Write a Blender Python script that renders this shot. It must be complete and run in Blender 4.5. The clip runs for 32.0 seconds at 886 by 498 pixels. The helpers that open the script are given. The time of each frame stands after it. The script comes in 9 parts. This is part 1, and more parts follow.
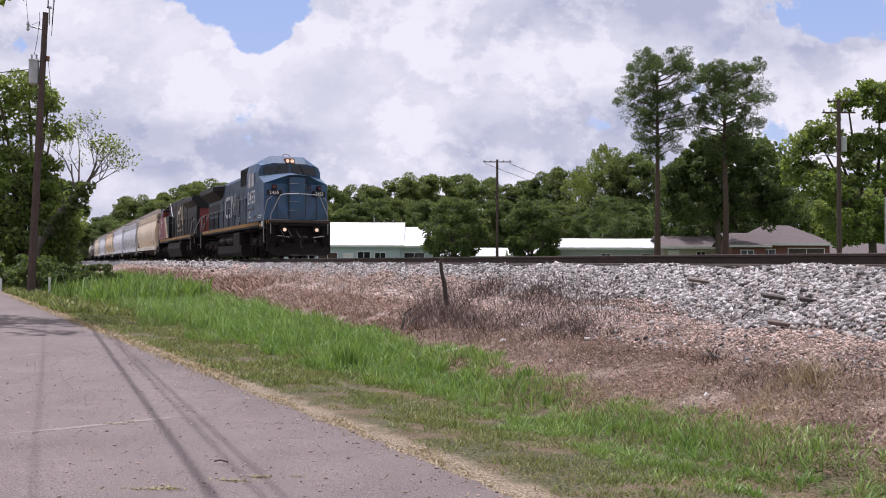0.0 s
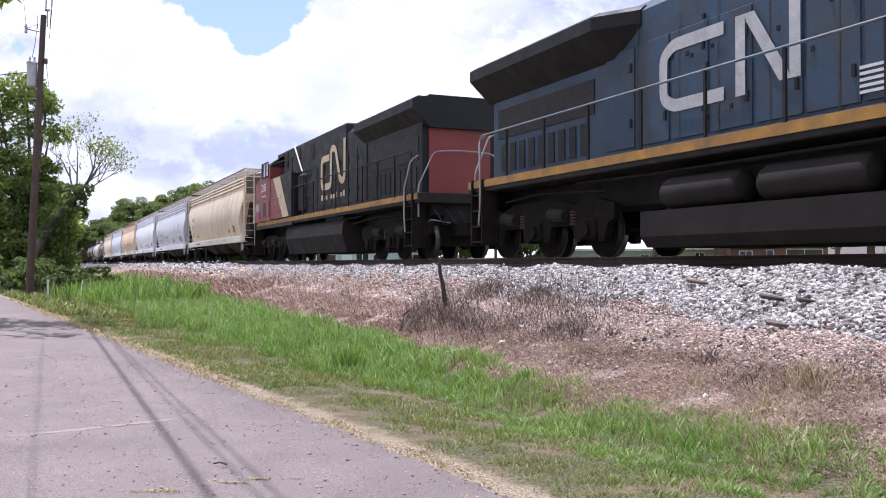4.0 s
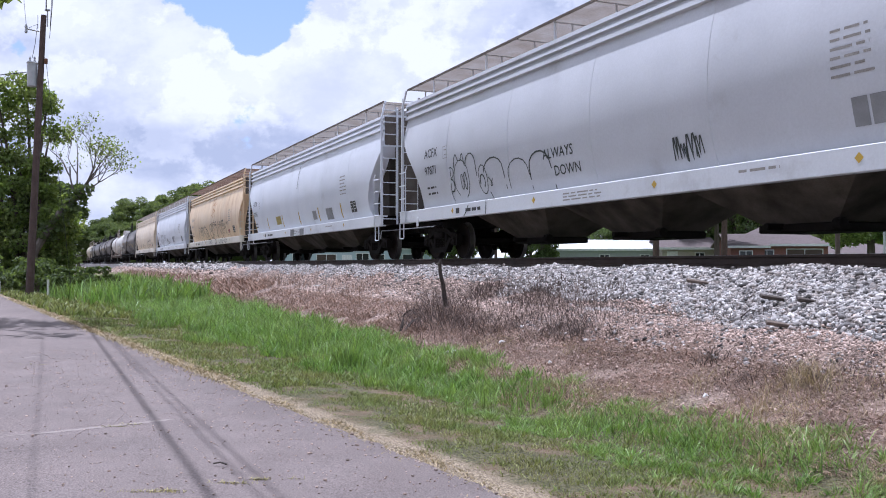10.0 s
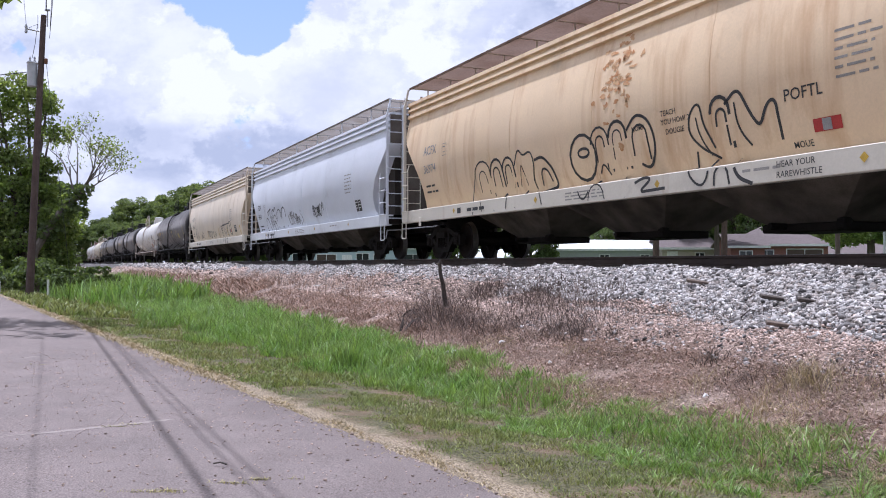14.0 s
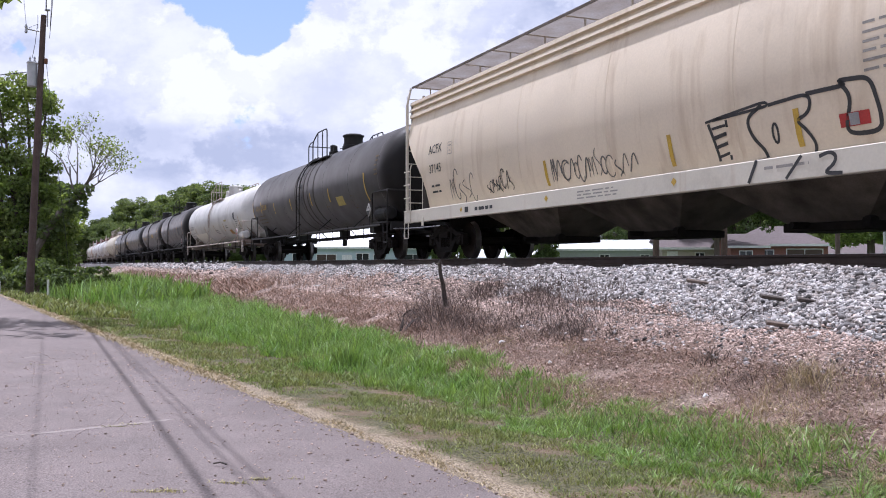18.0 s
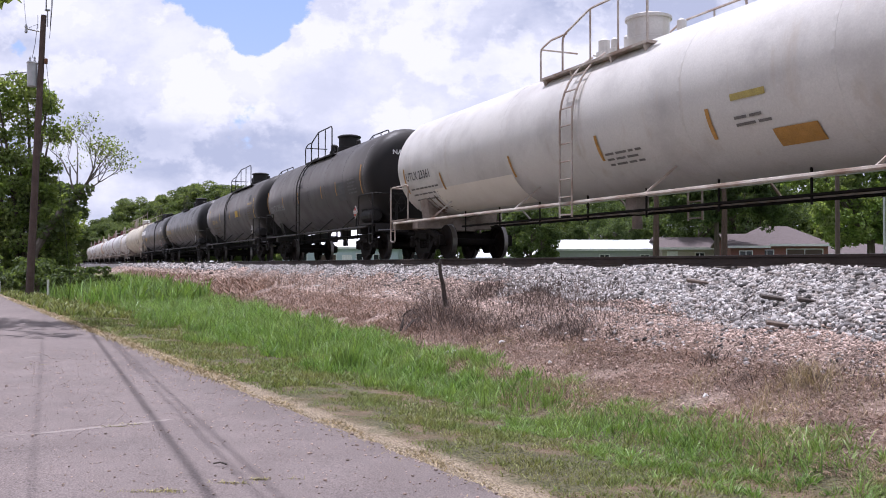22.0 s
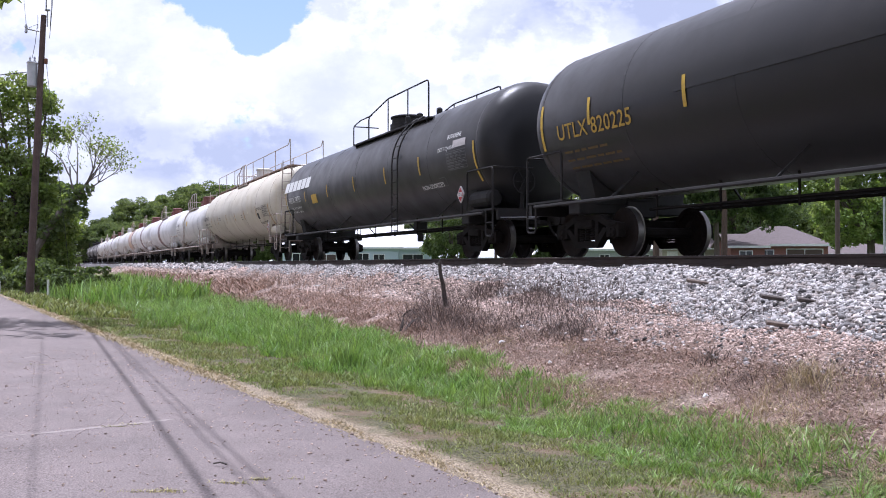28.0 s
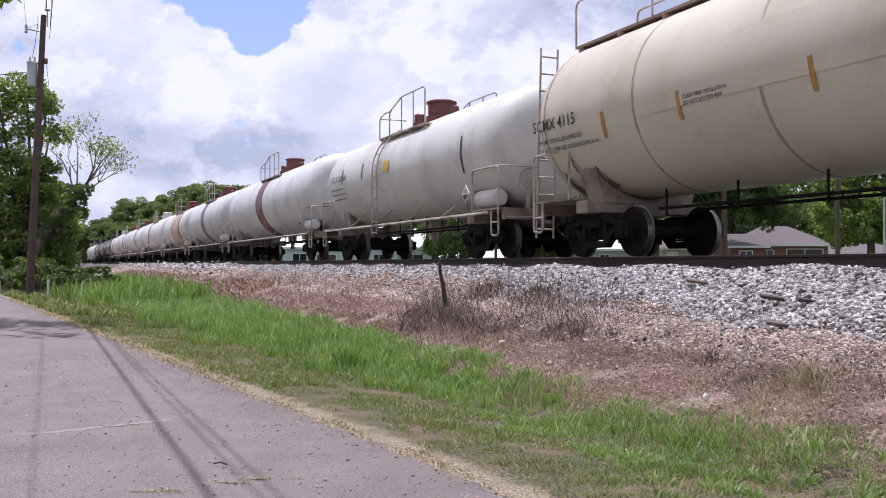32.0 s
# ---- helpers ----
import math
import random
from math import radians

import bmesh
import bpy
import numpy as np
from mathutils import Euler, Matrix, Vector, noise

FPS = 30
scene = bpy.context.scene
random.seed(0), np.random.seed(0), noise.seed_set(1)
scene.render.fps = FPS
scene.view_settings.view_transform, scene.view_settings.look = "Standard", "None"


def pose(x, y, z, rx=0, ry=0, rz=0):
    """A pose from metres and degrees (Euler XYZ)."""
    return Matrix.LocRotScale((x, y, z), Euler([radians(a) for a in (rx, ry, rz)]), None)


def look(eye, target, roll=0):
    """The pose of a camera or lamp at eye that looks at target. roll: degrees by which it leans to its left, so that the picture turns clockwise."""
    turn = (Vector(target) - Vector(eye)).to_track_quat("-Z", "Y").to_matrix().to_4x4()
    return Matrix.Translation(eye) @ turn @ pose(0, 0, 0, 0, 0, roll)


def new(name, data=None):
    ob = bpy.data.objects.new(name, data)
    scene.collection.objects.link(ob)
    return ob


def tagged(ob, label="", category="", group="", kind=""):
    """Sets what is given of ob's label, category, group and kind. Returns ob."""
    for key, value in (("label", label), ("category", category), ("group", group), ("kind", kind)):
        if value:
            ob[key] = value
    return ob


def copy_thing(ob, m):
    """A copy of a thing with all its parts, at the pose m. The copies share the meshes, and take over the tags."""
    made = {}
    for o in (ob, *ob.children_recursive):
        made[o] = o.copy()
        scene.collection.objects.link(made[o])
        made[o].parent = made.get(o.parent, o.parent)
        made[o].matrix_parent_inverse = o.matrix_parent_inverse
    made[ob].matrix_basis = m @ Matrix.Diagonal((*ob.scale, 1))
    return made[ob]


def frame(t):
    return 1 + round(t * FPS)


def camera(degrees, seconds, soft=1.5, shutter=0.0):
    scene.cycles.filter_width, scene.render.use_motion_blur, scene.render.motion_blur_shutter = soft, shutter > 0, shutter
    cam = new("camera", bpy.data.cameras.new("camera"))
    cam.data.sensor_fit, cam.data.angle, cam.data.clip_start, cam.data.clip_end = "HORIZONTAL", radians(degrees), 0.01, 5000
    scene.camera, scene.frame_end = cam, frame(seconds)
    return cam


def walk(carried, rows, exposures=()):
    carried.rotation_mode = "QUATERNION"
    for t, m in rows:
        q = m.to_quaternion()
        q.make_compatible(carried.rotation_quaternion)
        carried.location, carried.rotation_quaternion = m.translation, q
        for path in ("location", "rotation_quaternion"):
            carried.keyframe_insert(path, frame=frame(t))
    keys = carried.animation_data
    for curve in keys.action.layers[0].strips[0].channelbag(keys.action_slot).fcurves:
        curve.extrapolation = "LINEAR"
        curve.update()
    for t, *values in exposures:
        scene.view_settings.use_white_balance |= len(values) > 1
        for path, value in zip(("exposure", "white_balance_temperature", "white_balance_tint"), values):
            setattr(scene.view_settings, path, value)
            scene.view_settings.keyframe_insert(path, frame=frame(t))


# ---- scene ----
# World: x along the track in the direction of travel, y across it towards the houses, z up; the road is z = 0.
HEADING = radians(23.63)                     # the view turns this far from the track towards the far side
EYE = Vector((0.0, -10.56, 1.40))
FWD = Vector((-math.cos(HEADING), math.sin(HEADING), 0))
RIGHT = Vector((math.sin(HEADING), math.cos(HEADING), 0))
RAIL = 1.53                                  # height of the rail head
SPEED = 10.394                               # metres a second, steady


def place(right, ahead, z=0.0):
    """A spot so far to the right of and ahead of the tripod."""
    p = EYE + FWD * ahead + RIGHT * right
    return Vector((p.x, p.y, z))


def aim(turn=0.0, tilt=0.93, roll=0.0):
    a = HEADING + radians(turn)
    d = Vector((-math.cos(a), math.sin(a), math.tan(radians(tilt))))
    return look(EYE, EYE + d * 10, roll)


cam = camera(52.21, 32.0, soft=1.0)
walk(cam, [(0.0, aim(-0.08, 0.83, 0.14)), (0.45, aim(0.08, 0.93)), (0.9, aim(0.02, 0.95)), (1.6, aim(0.02, 0.94)),
           (6.0, aim()), (16.0, aim()), (32.0, aim())], [(t, e, k, g) for t, e, k, g in (
               (0.0, 0.12, 6100, 22), (1.5, 0.14, 6100, 22), (2.0, 0.18, 6050, 22), (3.0, 0.48, 6000, 21), (4.0, 0.66, 5750, 21), (6.0, 0.68, 5480, 21), (7.0, 0.55, 5480, 20), (9.0, 0.34, 5480, 19), (13.0, 0.34, 5580, 19),
               (17.0, 0.34, 5650, 20), (20.0, 0.40, 5750, 21), (21.0, 0.40, 5800, 21), (22.0, 0.30, 5850, 22), (23.0, 0.40, 5850, 22), (24.0, 0.48, 5780, 22), (25.0, 0.52, 5720, 22), (28.0, 0.52, 5600, 21), (29.0, 0.52, 5620, 21),
               (30.0, 0.48, 5720, 21), (31.0, 0.36, 5800, 21), (32.0, 0.27, 5800, 21))])
scene.view_settings.exposure = 0.0

# ---- sky and sun ----
SUN = Vector((-0.24, -0.07, 0.97)).normalized()
lamp = bpy.data.lights.new("sun", "SUN")
lamp.energy, lamp.angle, lamp.color = 4.5, radians(0.4), (1.0, 0.975, 0.94)
sun = new("sun", lamp)
sun.matrix_basis = look((0, 0, 60), Vector((0, 0, 60)) - SUN)


def sky():
    world = bpy.data.worlds.new("sky")
    scene.world = world
    world.use_nodes = True
    nt = world.node_tree
    nt.nodes.clear()
    N, K = nt.nodes.new, nt.links.new

    def math_(op, a, b=None, clamp=False):
        n = N("ShaderNodeMath")
        n.operation, n.use_clamp = op, clamp
        for i, v in enumerate((a, b)):
            if v is None:
                continue
            if isinstance(v, (int, float)):
                n.inputs[i].default_value = v
            else:
                K(v, n.inputs[i])
        return n.outputs[0]

    def ramp(v, lo, hi):
        n = N("ShaderNodeMapRange")
        n.interpolation_type = "SMOOTHSTEP"
        K(v, n.inputs[0])
        n.inputs[1].default_value, n.inputs[2].default_value = lo, hi
        return n.outputs[0]

    def mix(fac, a, b):
        n = N("ShaderNodeMix")
        n.data_type = "RGBA"
        K(fac, n.inputs[0])
        for i, v in ((6, a), (7, b)):
            if isinstance(v, tuple):
                n.inputs[i].default_value = (*v, 1)
            else:
                K(v, n.inputs[i])
        return n.outputs[2]

    air = N("ShaderNodeTexSky")
    air.sky_type, air.sun_disc = "NISHITA", False
    air.sun_elevation, air.sun_rotation = math.asin(SUN.z), math.atan2(SUN.x, SUN.y)
    air.dust_density, air.ozone_density = 1.5, 1.5
    dim = N("ShaderNodeMix")
    dim.data_type, dim.blend_type = "RGBA", "MULTIPLY"
    dim.inputs[0].default_value = 1
    K(air.outputs[0], dim.inputs[6])
    dim.inputs[7].default_value = (0.105, 0.105, 0.105, 1)
    co = N("ShaderNodeTexCoord")
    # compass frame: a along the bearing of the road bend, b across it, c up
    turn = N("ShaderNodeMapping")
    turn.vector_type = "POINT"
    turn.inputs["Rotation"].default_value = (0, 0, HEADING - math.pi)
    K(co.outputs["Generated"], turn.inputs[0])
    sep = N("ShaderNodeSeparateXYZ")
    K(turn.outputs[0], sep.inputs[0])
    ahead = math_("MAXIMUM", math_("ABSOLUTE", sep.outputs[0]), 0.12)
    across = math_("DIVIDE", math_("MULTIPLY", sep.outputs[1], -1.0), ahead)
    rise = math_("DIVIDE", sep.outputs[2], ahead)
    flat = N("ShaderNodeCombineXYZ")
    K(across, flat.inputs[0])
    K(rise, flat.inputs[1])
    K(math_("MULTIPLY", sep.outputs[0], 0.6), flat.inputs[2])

    def fbm(scale, detail, rough, off, stretch=1.0):
        m = N("ShaderNodeMapping")
        m.inputs["Location"].default_value = off
        m.inputs["Scale"].default_value = (1, stretch, 1)
        K(flat.outputs[0], m.inputs[0])
        n = N("ShaderNodeTexNoise")
        K(m.outputs[0], n.inputs["Vector"])
        n.inputs["Scale"].default_value, n.inputs["Detail"].default_value = scale, detail
        n.inputs["Roughness"].default_value = rough
        return n.outputs[0]

    def blob(cx, cy, rx, ry):
        dx = math_("DIVIDE", math_("SUBTRACT", across, cx), rx)
        dy = math_("DIVIDE", math_("SUBTRACT", rise, cy), ry)
        d = math_("ADD", math_("MULTIPLY", dx, dx), math_("MULTIPLY", dy, dy))
        return math_("SUBTRACT", 1.0, d, clamp=True)

    big = fbm(5.0, 9, 0.56, (3.1, 1.7, 0.4))
    fine = fbm(13.0, 8, 0.6, (0.3, 5.2, 1.0), 1.25)
    billow = math_("ADD", math_("MULTIPLY", big, 0.55), math_("MULTIPLY", fine, 0.45))
    billow = math_("ADD", math_("MULTIPLY", math_("SUBTRACT", billow, 0.5), 2.4), 0.5)
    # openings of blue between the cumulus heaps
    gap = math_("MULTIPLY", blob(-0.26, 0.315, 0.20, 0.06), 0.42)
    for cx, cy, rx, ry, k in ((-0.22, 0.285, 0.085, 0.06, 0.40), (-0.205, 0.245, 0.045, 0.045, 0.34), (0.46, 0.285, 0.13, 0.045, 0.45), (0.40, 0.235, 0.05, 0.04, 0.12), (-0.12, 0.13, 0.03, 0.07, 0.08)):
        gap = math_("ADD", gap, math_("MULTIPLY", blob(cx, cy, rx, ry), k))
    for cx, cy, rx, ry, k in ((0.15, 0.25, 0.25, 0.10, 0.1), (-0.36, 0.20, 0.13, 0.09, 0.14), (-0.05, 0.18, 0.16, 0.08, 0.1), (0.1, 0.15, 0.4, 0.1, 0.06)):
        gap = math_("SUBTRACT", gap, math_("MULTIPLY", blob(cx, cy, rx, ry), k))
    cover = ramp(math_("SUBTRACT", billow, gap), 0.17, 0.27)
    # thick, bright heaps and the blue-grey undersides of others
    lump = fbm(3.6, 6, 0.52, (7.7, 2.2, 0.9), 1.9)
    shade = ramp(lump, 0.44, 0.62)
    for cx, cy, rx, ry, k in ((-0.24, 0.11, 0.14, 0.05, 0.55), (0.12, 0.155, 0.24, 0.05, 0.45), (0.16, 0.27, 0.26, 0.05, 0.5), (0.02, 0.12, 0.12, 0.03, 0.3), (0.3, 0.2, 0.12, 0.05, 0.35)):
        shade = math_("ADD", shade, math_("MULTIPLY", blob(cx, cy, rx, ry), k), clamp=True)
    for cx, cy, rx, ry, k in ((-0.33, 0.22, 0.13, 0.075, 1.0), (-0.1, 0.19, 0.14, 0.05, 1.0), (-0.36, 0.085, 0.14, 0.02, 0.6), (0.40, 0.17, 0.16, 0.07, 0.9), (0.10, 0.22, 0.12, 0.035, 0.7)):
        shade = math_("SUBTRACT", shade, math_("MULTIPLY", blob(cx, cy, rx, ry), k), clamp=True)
    wisps = math_("MULTIPLY", fbm(24.0, 6, 0.62, (1.3, 9.2, 2.0), 1.6), 0.5)
    puffs = ramp(fbm(9.0, 9, 0.62, (4.4, 3.1, 0.2), 1.3), 0.36, 0.66)
    shade = math_("ADD", math_("MULTIPLY", shade, 0.62), math_("MULTIPLY", puffs, 0.42), clamp=True)
    shade = math_("ADD", shade, math_("MULTIPLY", math_("SUBTRACT", wisps, 0.25), 0.5), clamp=True)
    # cauliflower edges that catch the sun
    crisp = ramp(fbm(7.5, 10, 0.63, (2.4, 6.1, 1.2), 1.2), 0.49, 0.56)
    shade = math_("SUBTRACT", math_("ADD", shade, 0.10), math_("MULTIPLY", crisp, 0.34), clamp=True)
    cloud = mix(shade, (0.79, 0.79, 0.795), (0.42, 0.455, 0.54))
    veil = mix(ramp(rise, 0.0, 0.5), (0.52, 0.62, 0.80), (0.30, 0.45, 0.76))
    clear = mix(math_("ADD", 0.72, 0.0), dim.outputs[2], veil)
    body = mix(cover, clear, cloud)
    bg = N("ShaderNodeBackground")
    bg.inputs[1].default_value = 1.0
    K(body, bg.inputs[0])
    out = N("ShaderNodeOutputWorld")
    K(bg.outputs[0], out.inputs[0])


sky()

# ---- materials ----
MATS = {}


def material(name, base, rough=0.7, metal=0.0, other=None, scale=6.0, amount=0.5, fine=60.0, fine_amount=0.25, bump=0.0, bump_scale=40.0,
             dirt=None, dirt_scale=1.2, dirt_edge=(0.55, 0.7), streak=None, streak_edge=(0.55, 0.75), per_object=0.0, per_island=0.0, translucent=0.0, glow=0.0, spec=0.5, tint=(1.0, 1.0, 0.45)):
    """Base colour varied at two scales, with optional dirt blotches, vertical streaks and relief."""
    if name in MATS:
        return MATS[name]
    m = bpy.data.materials.new(name)
    m.use_nodes = True
    nt = m.node_tree
    bsdf = nt.nodes["Principled BSDF"]
    N, K = nt.nodes.new, nt.links.new
    co = N("ShaderNodeTexCoord").outputs["Object"]

    def noise_(sc, detail=4, rough_=0.55, stretch=None):
        v = co
        if stretch:
            mp = N("ShaderNodeMapping")
            mp.inputs["Scale"].default_value = stretch
            K(co, mp.inputs[0])
            v = mp.outputs[0]
        n = N("ShaderNodeTexNoise")
        K(v, n.inputs["Vector"])
        n.inputs["Scale"].default_value, n.inputs["Detail"].default_value, n.inputs["Roughness"].default_value = sc, detail, rough_
        return n.outputs[0]

    def span(v, lo, hi, a=0.0, b=1.0):
        n = N("ShaderNodeMapRange")
        K(v, n.inputs[0])
        for i, x in enumerate((lo, hi, a, b)):
            n.inputs[i + 1].default_value = x
        return n.outputs[0]

    def mix(fac, a, b, blend="MIX"):
        n = N("ShaderNodeMix")
        n.data_type, n.blend_type = "RGBA", blend
        for i, v in ((0, fac), (6, a), (7, b)):
            if isinstance(v, tuple):
                n.inputs[i].default_value = (*v, 1)
            elif isinstance(v, (int, float)):
                n.inputs[i].default_value = v
            else:
                K(v, n.inputs[i])
        return n.outputs[2]

    other = other or tuple(c * 0.7 for c in base)
    col = mix(span(noise_(scale), 0.5 - 0.25 / max(amount, 0.05) * 0.5, 0.5 + 0.25 / max(amount, 0.05) * 0.5, 0.0, min(1.0, amount * 2)), base, other)
    if fine_amount:
        g = span(noise_(fine, 3, 0.7), 0.25, 0.75, 1 - fine_amount, 1 + fine_amount)
        rgb = N("ShaderNodeCombineColor")
        for i in range(3):
            K(g, rgb.inputs[i])
        col = mix(1.0, col, rgb.outputs[0], "MULTIPLY")
    if dirt:
        col = mix(span(noise_(dirt_scale, 8, 0.65), *dirt_edge), col, dirt)
    if streak:
        col = mix(span(noise_(1.0, 6, 0.6, (2.6, 2.6, 0.16)), *streak_edge, 0, 0.75), col, streak)
    for amount_, node, sock in ((per_object, "ShaderNodeObjectInfo", "Random"), (per_island, "ShaderNodeNewGeometry", "Random Per Island")):
        if amount_:
            g = span(N(node).outputs[sock], 0, 1, 1 - amount_, 1 + amount_)
            rgb = N("ShaderNodeCombineColor")
            for i in range(3):
                K(g, rgb.inputs[i])
            col = mix(1.0, col, rgb.outputs[0], "MULTIPLY")
    K(col, bsdf.inputs["Base Color"])
    bsdf.inputs["Metallic"].default_value = metal
    bsdf.inputs["Specular IOR Level"].default_value = spec
    K(span(noise_(scale * 2.3), 0.3, 0.7, max(0.03, rough - 0.1), min(1, rough + 0.1)), bsdf.inputs["Roughness"])
    if bump:
        b = N("ShaderNodeBump")
        b.inputs["Strength"].default_value, b.inputs["Distance"].default_value = 1.0, bump
        K(noise_(bump_scale, 5, 0.65), b.inputs["Height"])
        K(b.outputs[0], bsdf.inputs["Normal"])
    if glow:
        bsdf.inputs["Emission Color"].default_value = (1, 0.86, 0.62, 1)
        bsdf.inputs["Emission Strength"].default_value = glow
    if translucent:
        t = N("ShaderNodeBsdfTranslucent")
        K(mix(1.0, col, tint, "MULTIPLY"), t.inputs[0])
        s = N("ShaderNodeMixShader")
        s.inputs[0].default_value = translucent
        K(bsdf.outputs[0], s.inputs[1])
        K(t.outputs[0], s.inputs[2])
        K(s.outputs[0], nt.nodes["Material Output"].inputs[0])
    MATS[name] = m
    return m


# ---- mesh helpers ----
def link(name, bm, mat, parent=None, label="", smooth=False):
    me = bpy.data.meshes.new(name)
    bm.to_mesh(me)
    bm.free()
    return hang(name, me, mat, parent, label, smooth)


def hang(name, me, mat, parent=None, label="", smooth=False):
    if not me.materials:
        me.materials.append(mat)
    if smooth:
        me.shade_smooth() if smooth is True else me.set_sharp_from_angle(angle=radians(smooth))
        if smooth is not True:
            me.polygons.foreach_set("use_smooth", [True] * len(me.polygons))
    ob = new(name, me)
    if parent:
        ob.parent = parent
    if label:
        ob["label"] = label
    return ob


def part(name, bm, mat, parent, label="", smooth=False):
    return link(name, bm, mat, parent, label, smooth)


def box(bm, x0, x1, y0, y1, z0, z1, bev=0.0, m=None):
    v = [bm.verts.new((x, y, z)) for x in (x0, x1) for y in (y0, y1) for z in (z0, z1)]
    f = [bm.faces.new([v[i] for i in q]) for q in ((0, 1, 3, 2), (4, 6, 7, 5), (0, 4, 5, 1), (2, 3, 7, 6), (0, 2, 6, 4), (1, 5, 7, 3))]
    if bev:
        es = {e for q in f for e in q.edges}
        r = bmesh.ops.bevel(bm, geom=list(es), offset=bev, segments=1, affect="EDGES")
        v = list({w for q in r["faces"] for w in q.verts})
    if m:
        bmesh.ops.transform(bm, matrix=m, verts=v)
    return v


def tube(bm, pts, r, n=6, cap=True, r2=None):
    """A round bar through points; r2: the radius at its end."""
    pts = [Vector(p) for p in pts]
    rings, up = [], None
    for i, p in enumerate(pts):
        d = (pts[min(i + 1, len(pts) - 1)] - pts[max(i - 1, 0)]).normalized()
        if up is None:
            up = d.orthogonal().normalized()
        side = d.cross(up)
        side = side.normalized() if side.length > 1e-5 else d.orthogonal().normalized()
        up = side.cross(d).normalized()
        rr = r if r2 is None else r + (r2 - r) * i / max(1, len(pts) - 1)
        rings.append([bm.verts.new(p + (side * math.cos(a) + up * math.sin(a)) * rr) for a in (2 * math.pi * k / n for k in range(n))])
    for a, b in zip(rings, rings[1:]):
        for k in range(n):
            bm.faces.new((a[k], a[(k + 1) % n], b[(k + 1) % n], b[k]))
    if cap and n > 2:
        bm.faces.new(rings[0][::-1])
        bm.faces.new(rings[-1])


def rounded(pts, r=0.12, n=3):
    """The same way with its inner corners rounded."""
    pts = [Vector(p) for p in pts]
    out = [pts[0]]
    for a, b, c in zip(pts, pts[1:], pts[2:]):
        p, q = b + (a - b).normalized() * min(r, (a - b).length / 2), b + (c - b).normalized() * min(r, (c - b).length / 2)
        for k in range(n + 1):
            t = k / n
            out.append(p * (1 - t) ** 2 + b * 2 * t * (1 - t) + q * t * t)
    return out + [pts[-1]]


def loft(bm, rings, cap=True, closed=True):
    """Skin over rings of points, all of one count."""
    vs = [[bm.verts.new(p) for p in r] for r in rings]
    n = len(vs[0])
    for a, b in zip(vs, vs[1:]):
        for k in range(n if closed else n - 1):
            bm.faces.new((a[k], a[(k + 1) % n], b[(k + 1) % n], b[k]))
    if cap and closed:
        bm.faces.new(vs[0][::-1])
        bm.faces.new(vs[-1])
    return vs


def prism(bm, outline, y0, y1):
    """An outline in x, z pushed out from y0 to y1."""
    loft(bm, [[(x, y0, z) for x, z in outline], [(x, y1, z) for x, z in outline]])


def turn_solid(bm, prof, axis="y", n=20, at=(0, 0, 0)):
    """A solid of revolution about an axis; prof: (along, radius)."""
    rings = []
    for a, r in prof:
        ring = []
        for k in range(n):
            t = 2 * math.pi * k / n
            c, s = r * math.cos(t), r * math.sin(t)
            p = {"x": (a, c, s), "y": (c, a, s), "z": (c, s, a)}[axis]
            ring.append(Vector(p) + Vector(at))
        rings.append(ring)
    loft(bm, rings)


def B():
    return bmesh.new()


def fix(bm):
    bmesh.ops.recalc_face_normals(bm, faces=bm.faces)
    return bm

# ---- ground, road, ballast, rails ----
ROAD_EDGE = lambda x: -7.91 + 0.1142 * (x + 4.74)      # where the asphalt ends on the track side


def smooth(t):
    t = max(0.0, min(1.0, t))
    return t * t * (3 - 2 * t)


def height(x, y):
    """Height of the soil: road verge, ditch, gravel shoulder, track bed, lawns behind."""
    n = noise.noise(Vector((x * 0.35, y * 0.35, 0.0))) * 0.04 + noise.noise(Vector((x * 1.3, y * 1.3, 3.0))) * 0.02
    if y <= -5.4:
        e = ROAD_EDGE(x)
        t = smooth((y - e) / 0.7)
        dip = -0.10 * smooth((y - e - 0.4) / 1.5) * smooth((-5.4 - y) / 1.2 + 0.15)
        return -0.06 * (y < e) + t * (n + dip) + 0.1 * smooth((y + 6.2) / 0.8) * t
    if y <= -3.26:
        t = (y + 5.4) / 2.14
        return 0.1 + 0.62 * (t * 0.75 + 0.25 * smooth(t)) + n * (0.45 - 0.35 * t)
    if y <= -1.9:
        return 0.72 + (y + 3.26) / 1.36 * 0.44
    if y <= 1.9:
        return 1.16
    if y <= 5.2:
        return 1.16 - smooth((y - 1.9) / 3.3) * 0.62
    return 0.54 - smooth((y - 5.2) / 30) * 0.3 + n


def sheet(name, xs, ys, f, mat, **tags):
    verts = [(x, y, f(x, y)) for y in ys for x in xs]
    w = len(xs)
    faces = [(j * w + i, j * w + i + 1, (j + 1) * w + i + 1, (j + 1) * w + i) for j in range(len(ys) - 1) for i in range(w - 1)]
    me = bpy.data.meshes.new(name)
    me.from_pydata(verts, [], faces)
    return tagged(hang(name, me, mat, smooth=True), kind="structure", **tags)


def steps(*spans):
    out = []
    for a, b, d in spans:
        n = max(1, round((b - a) / d))
        out += [a + (b - a) * k / n for k in range(n)]
    return out + [spans[-1][1]]


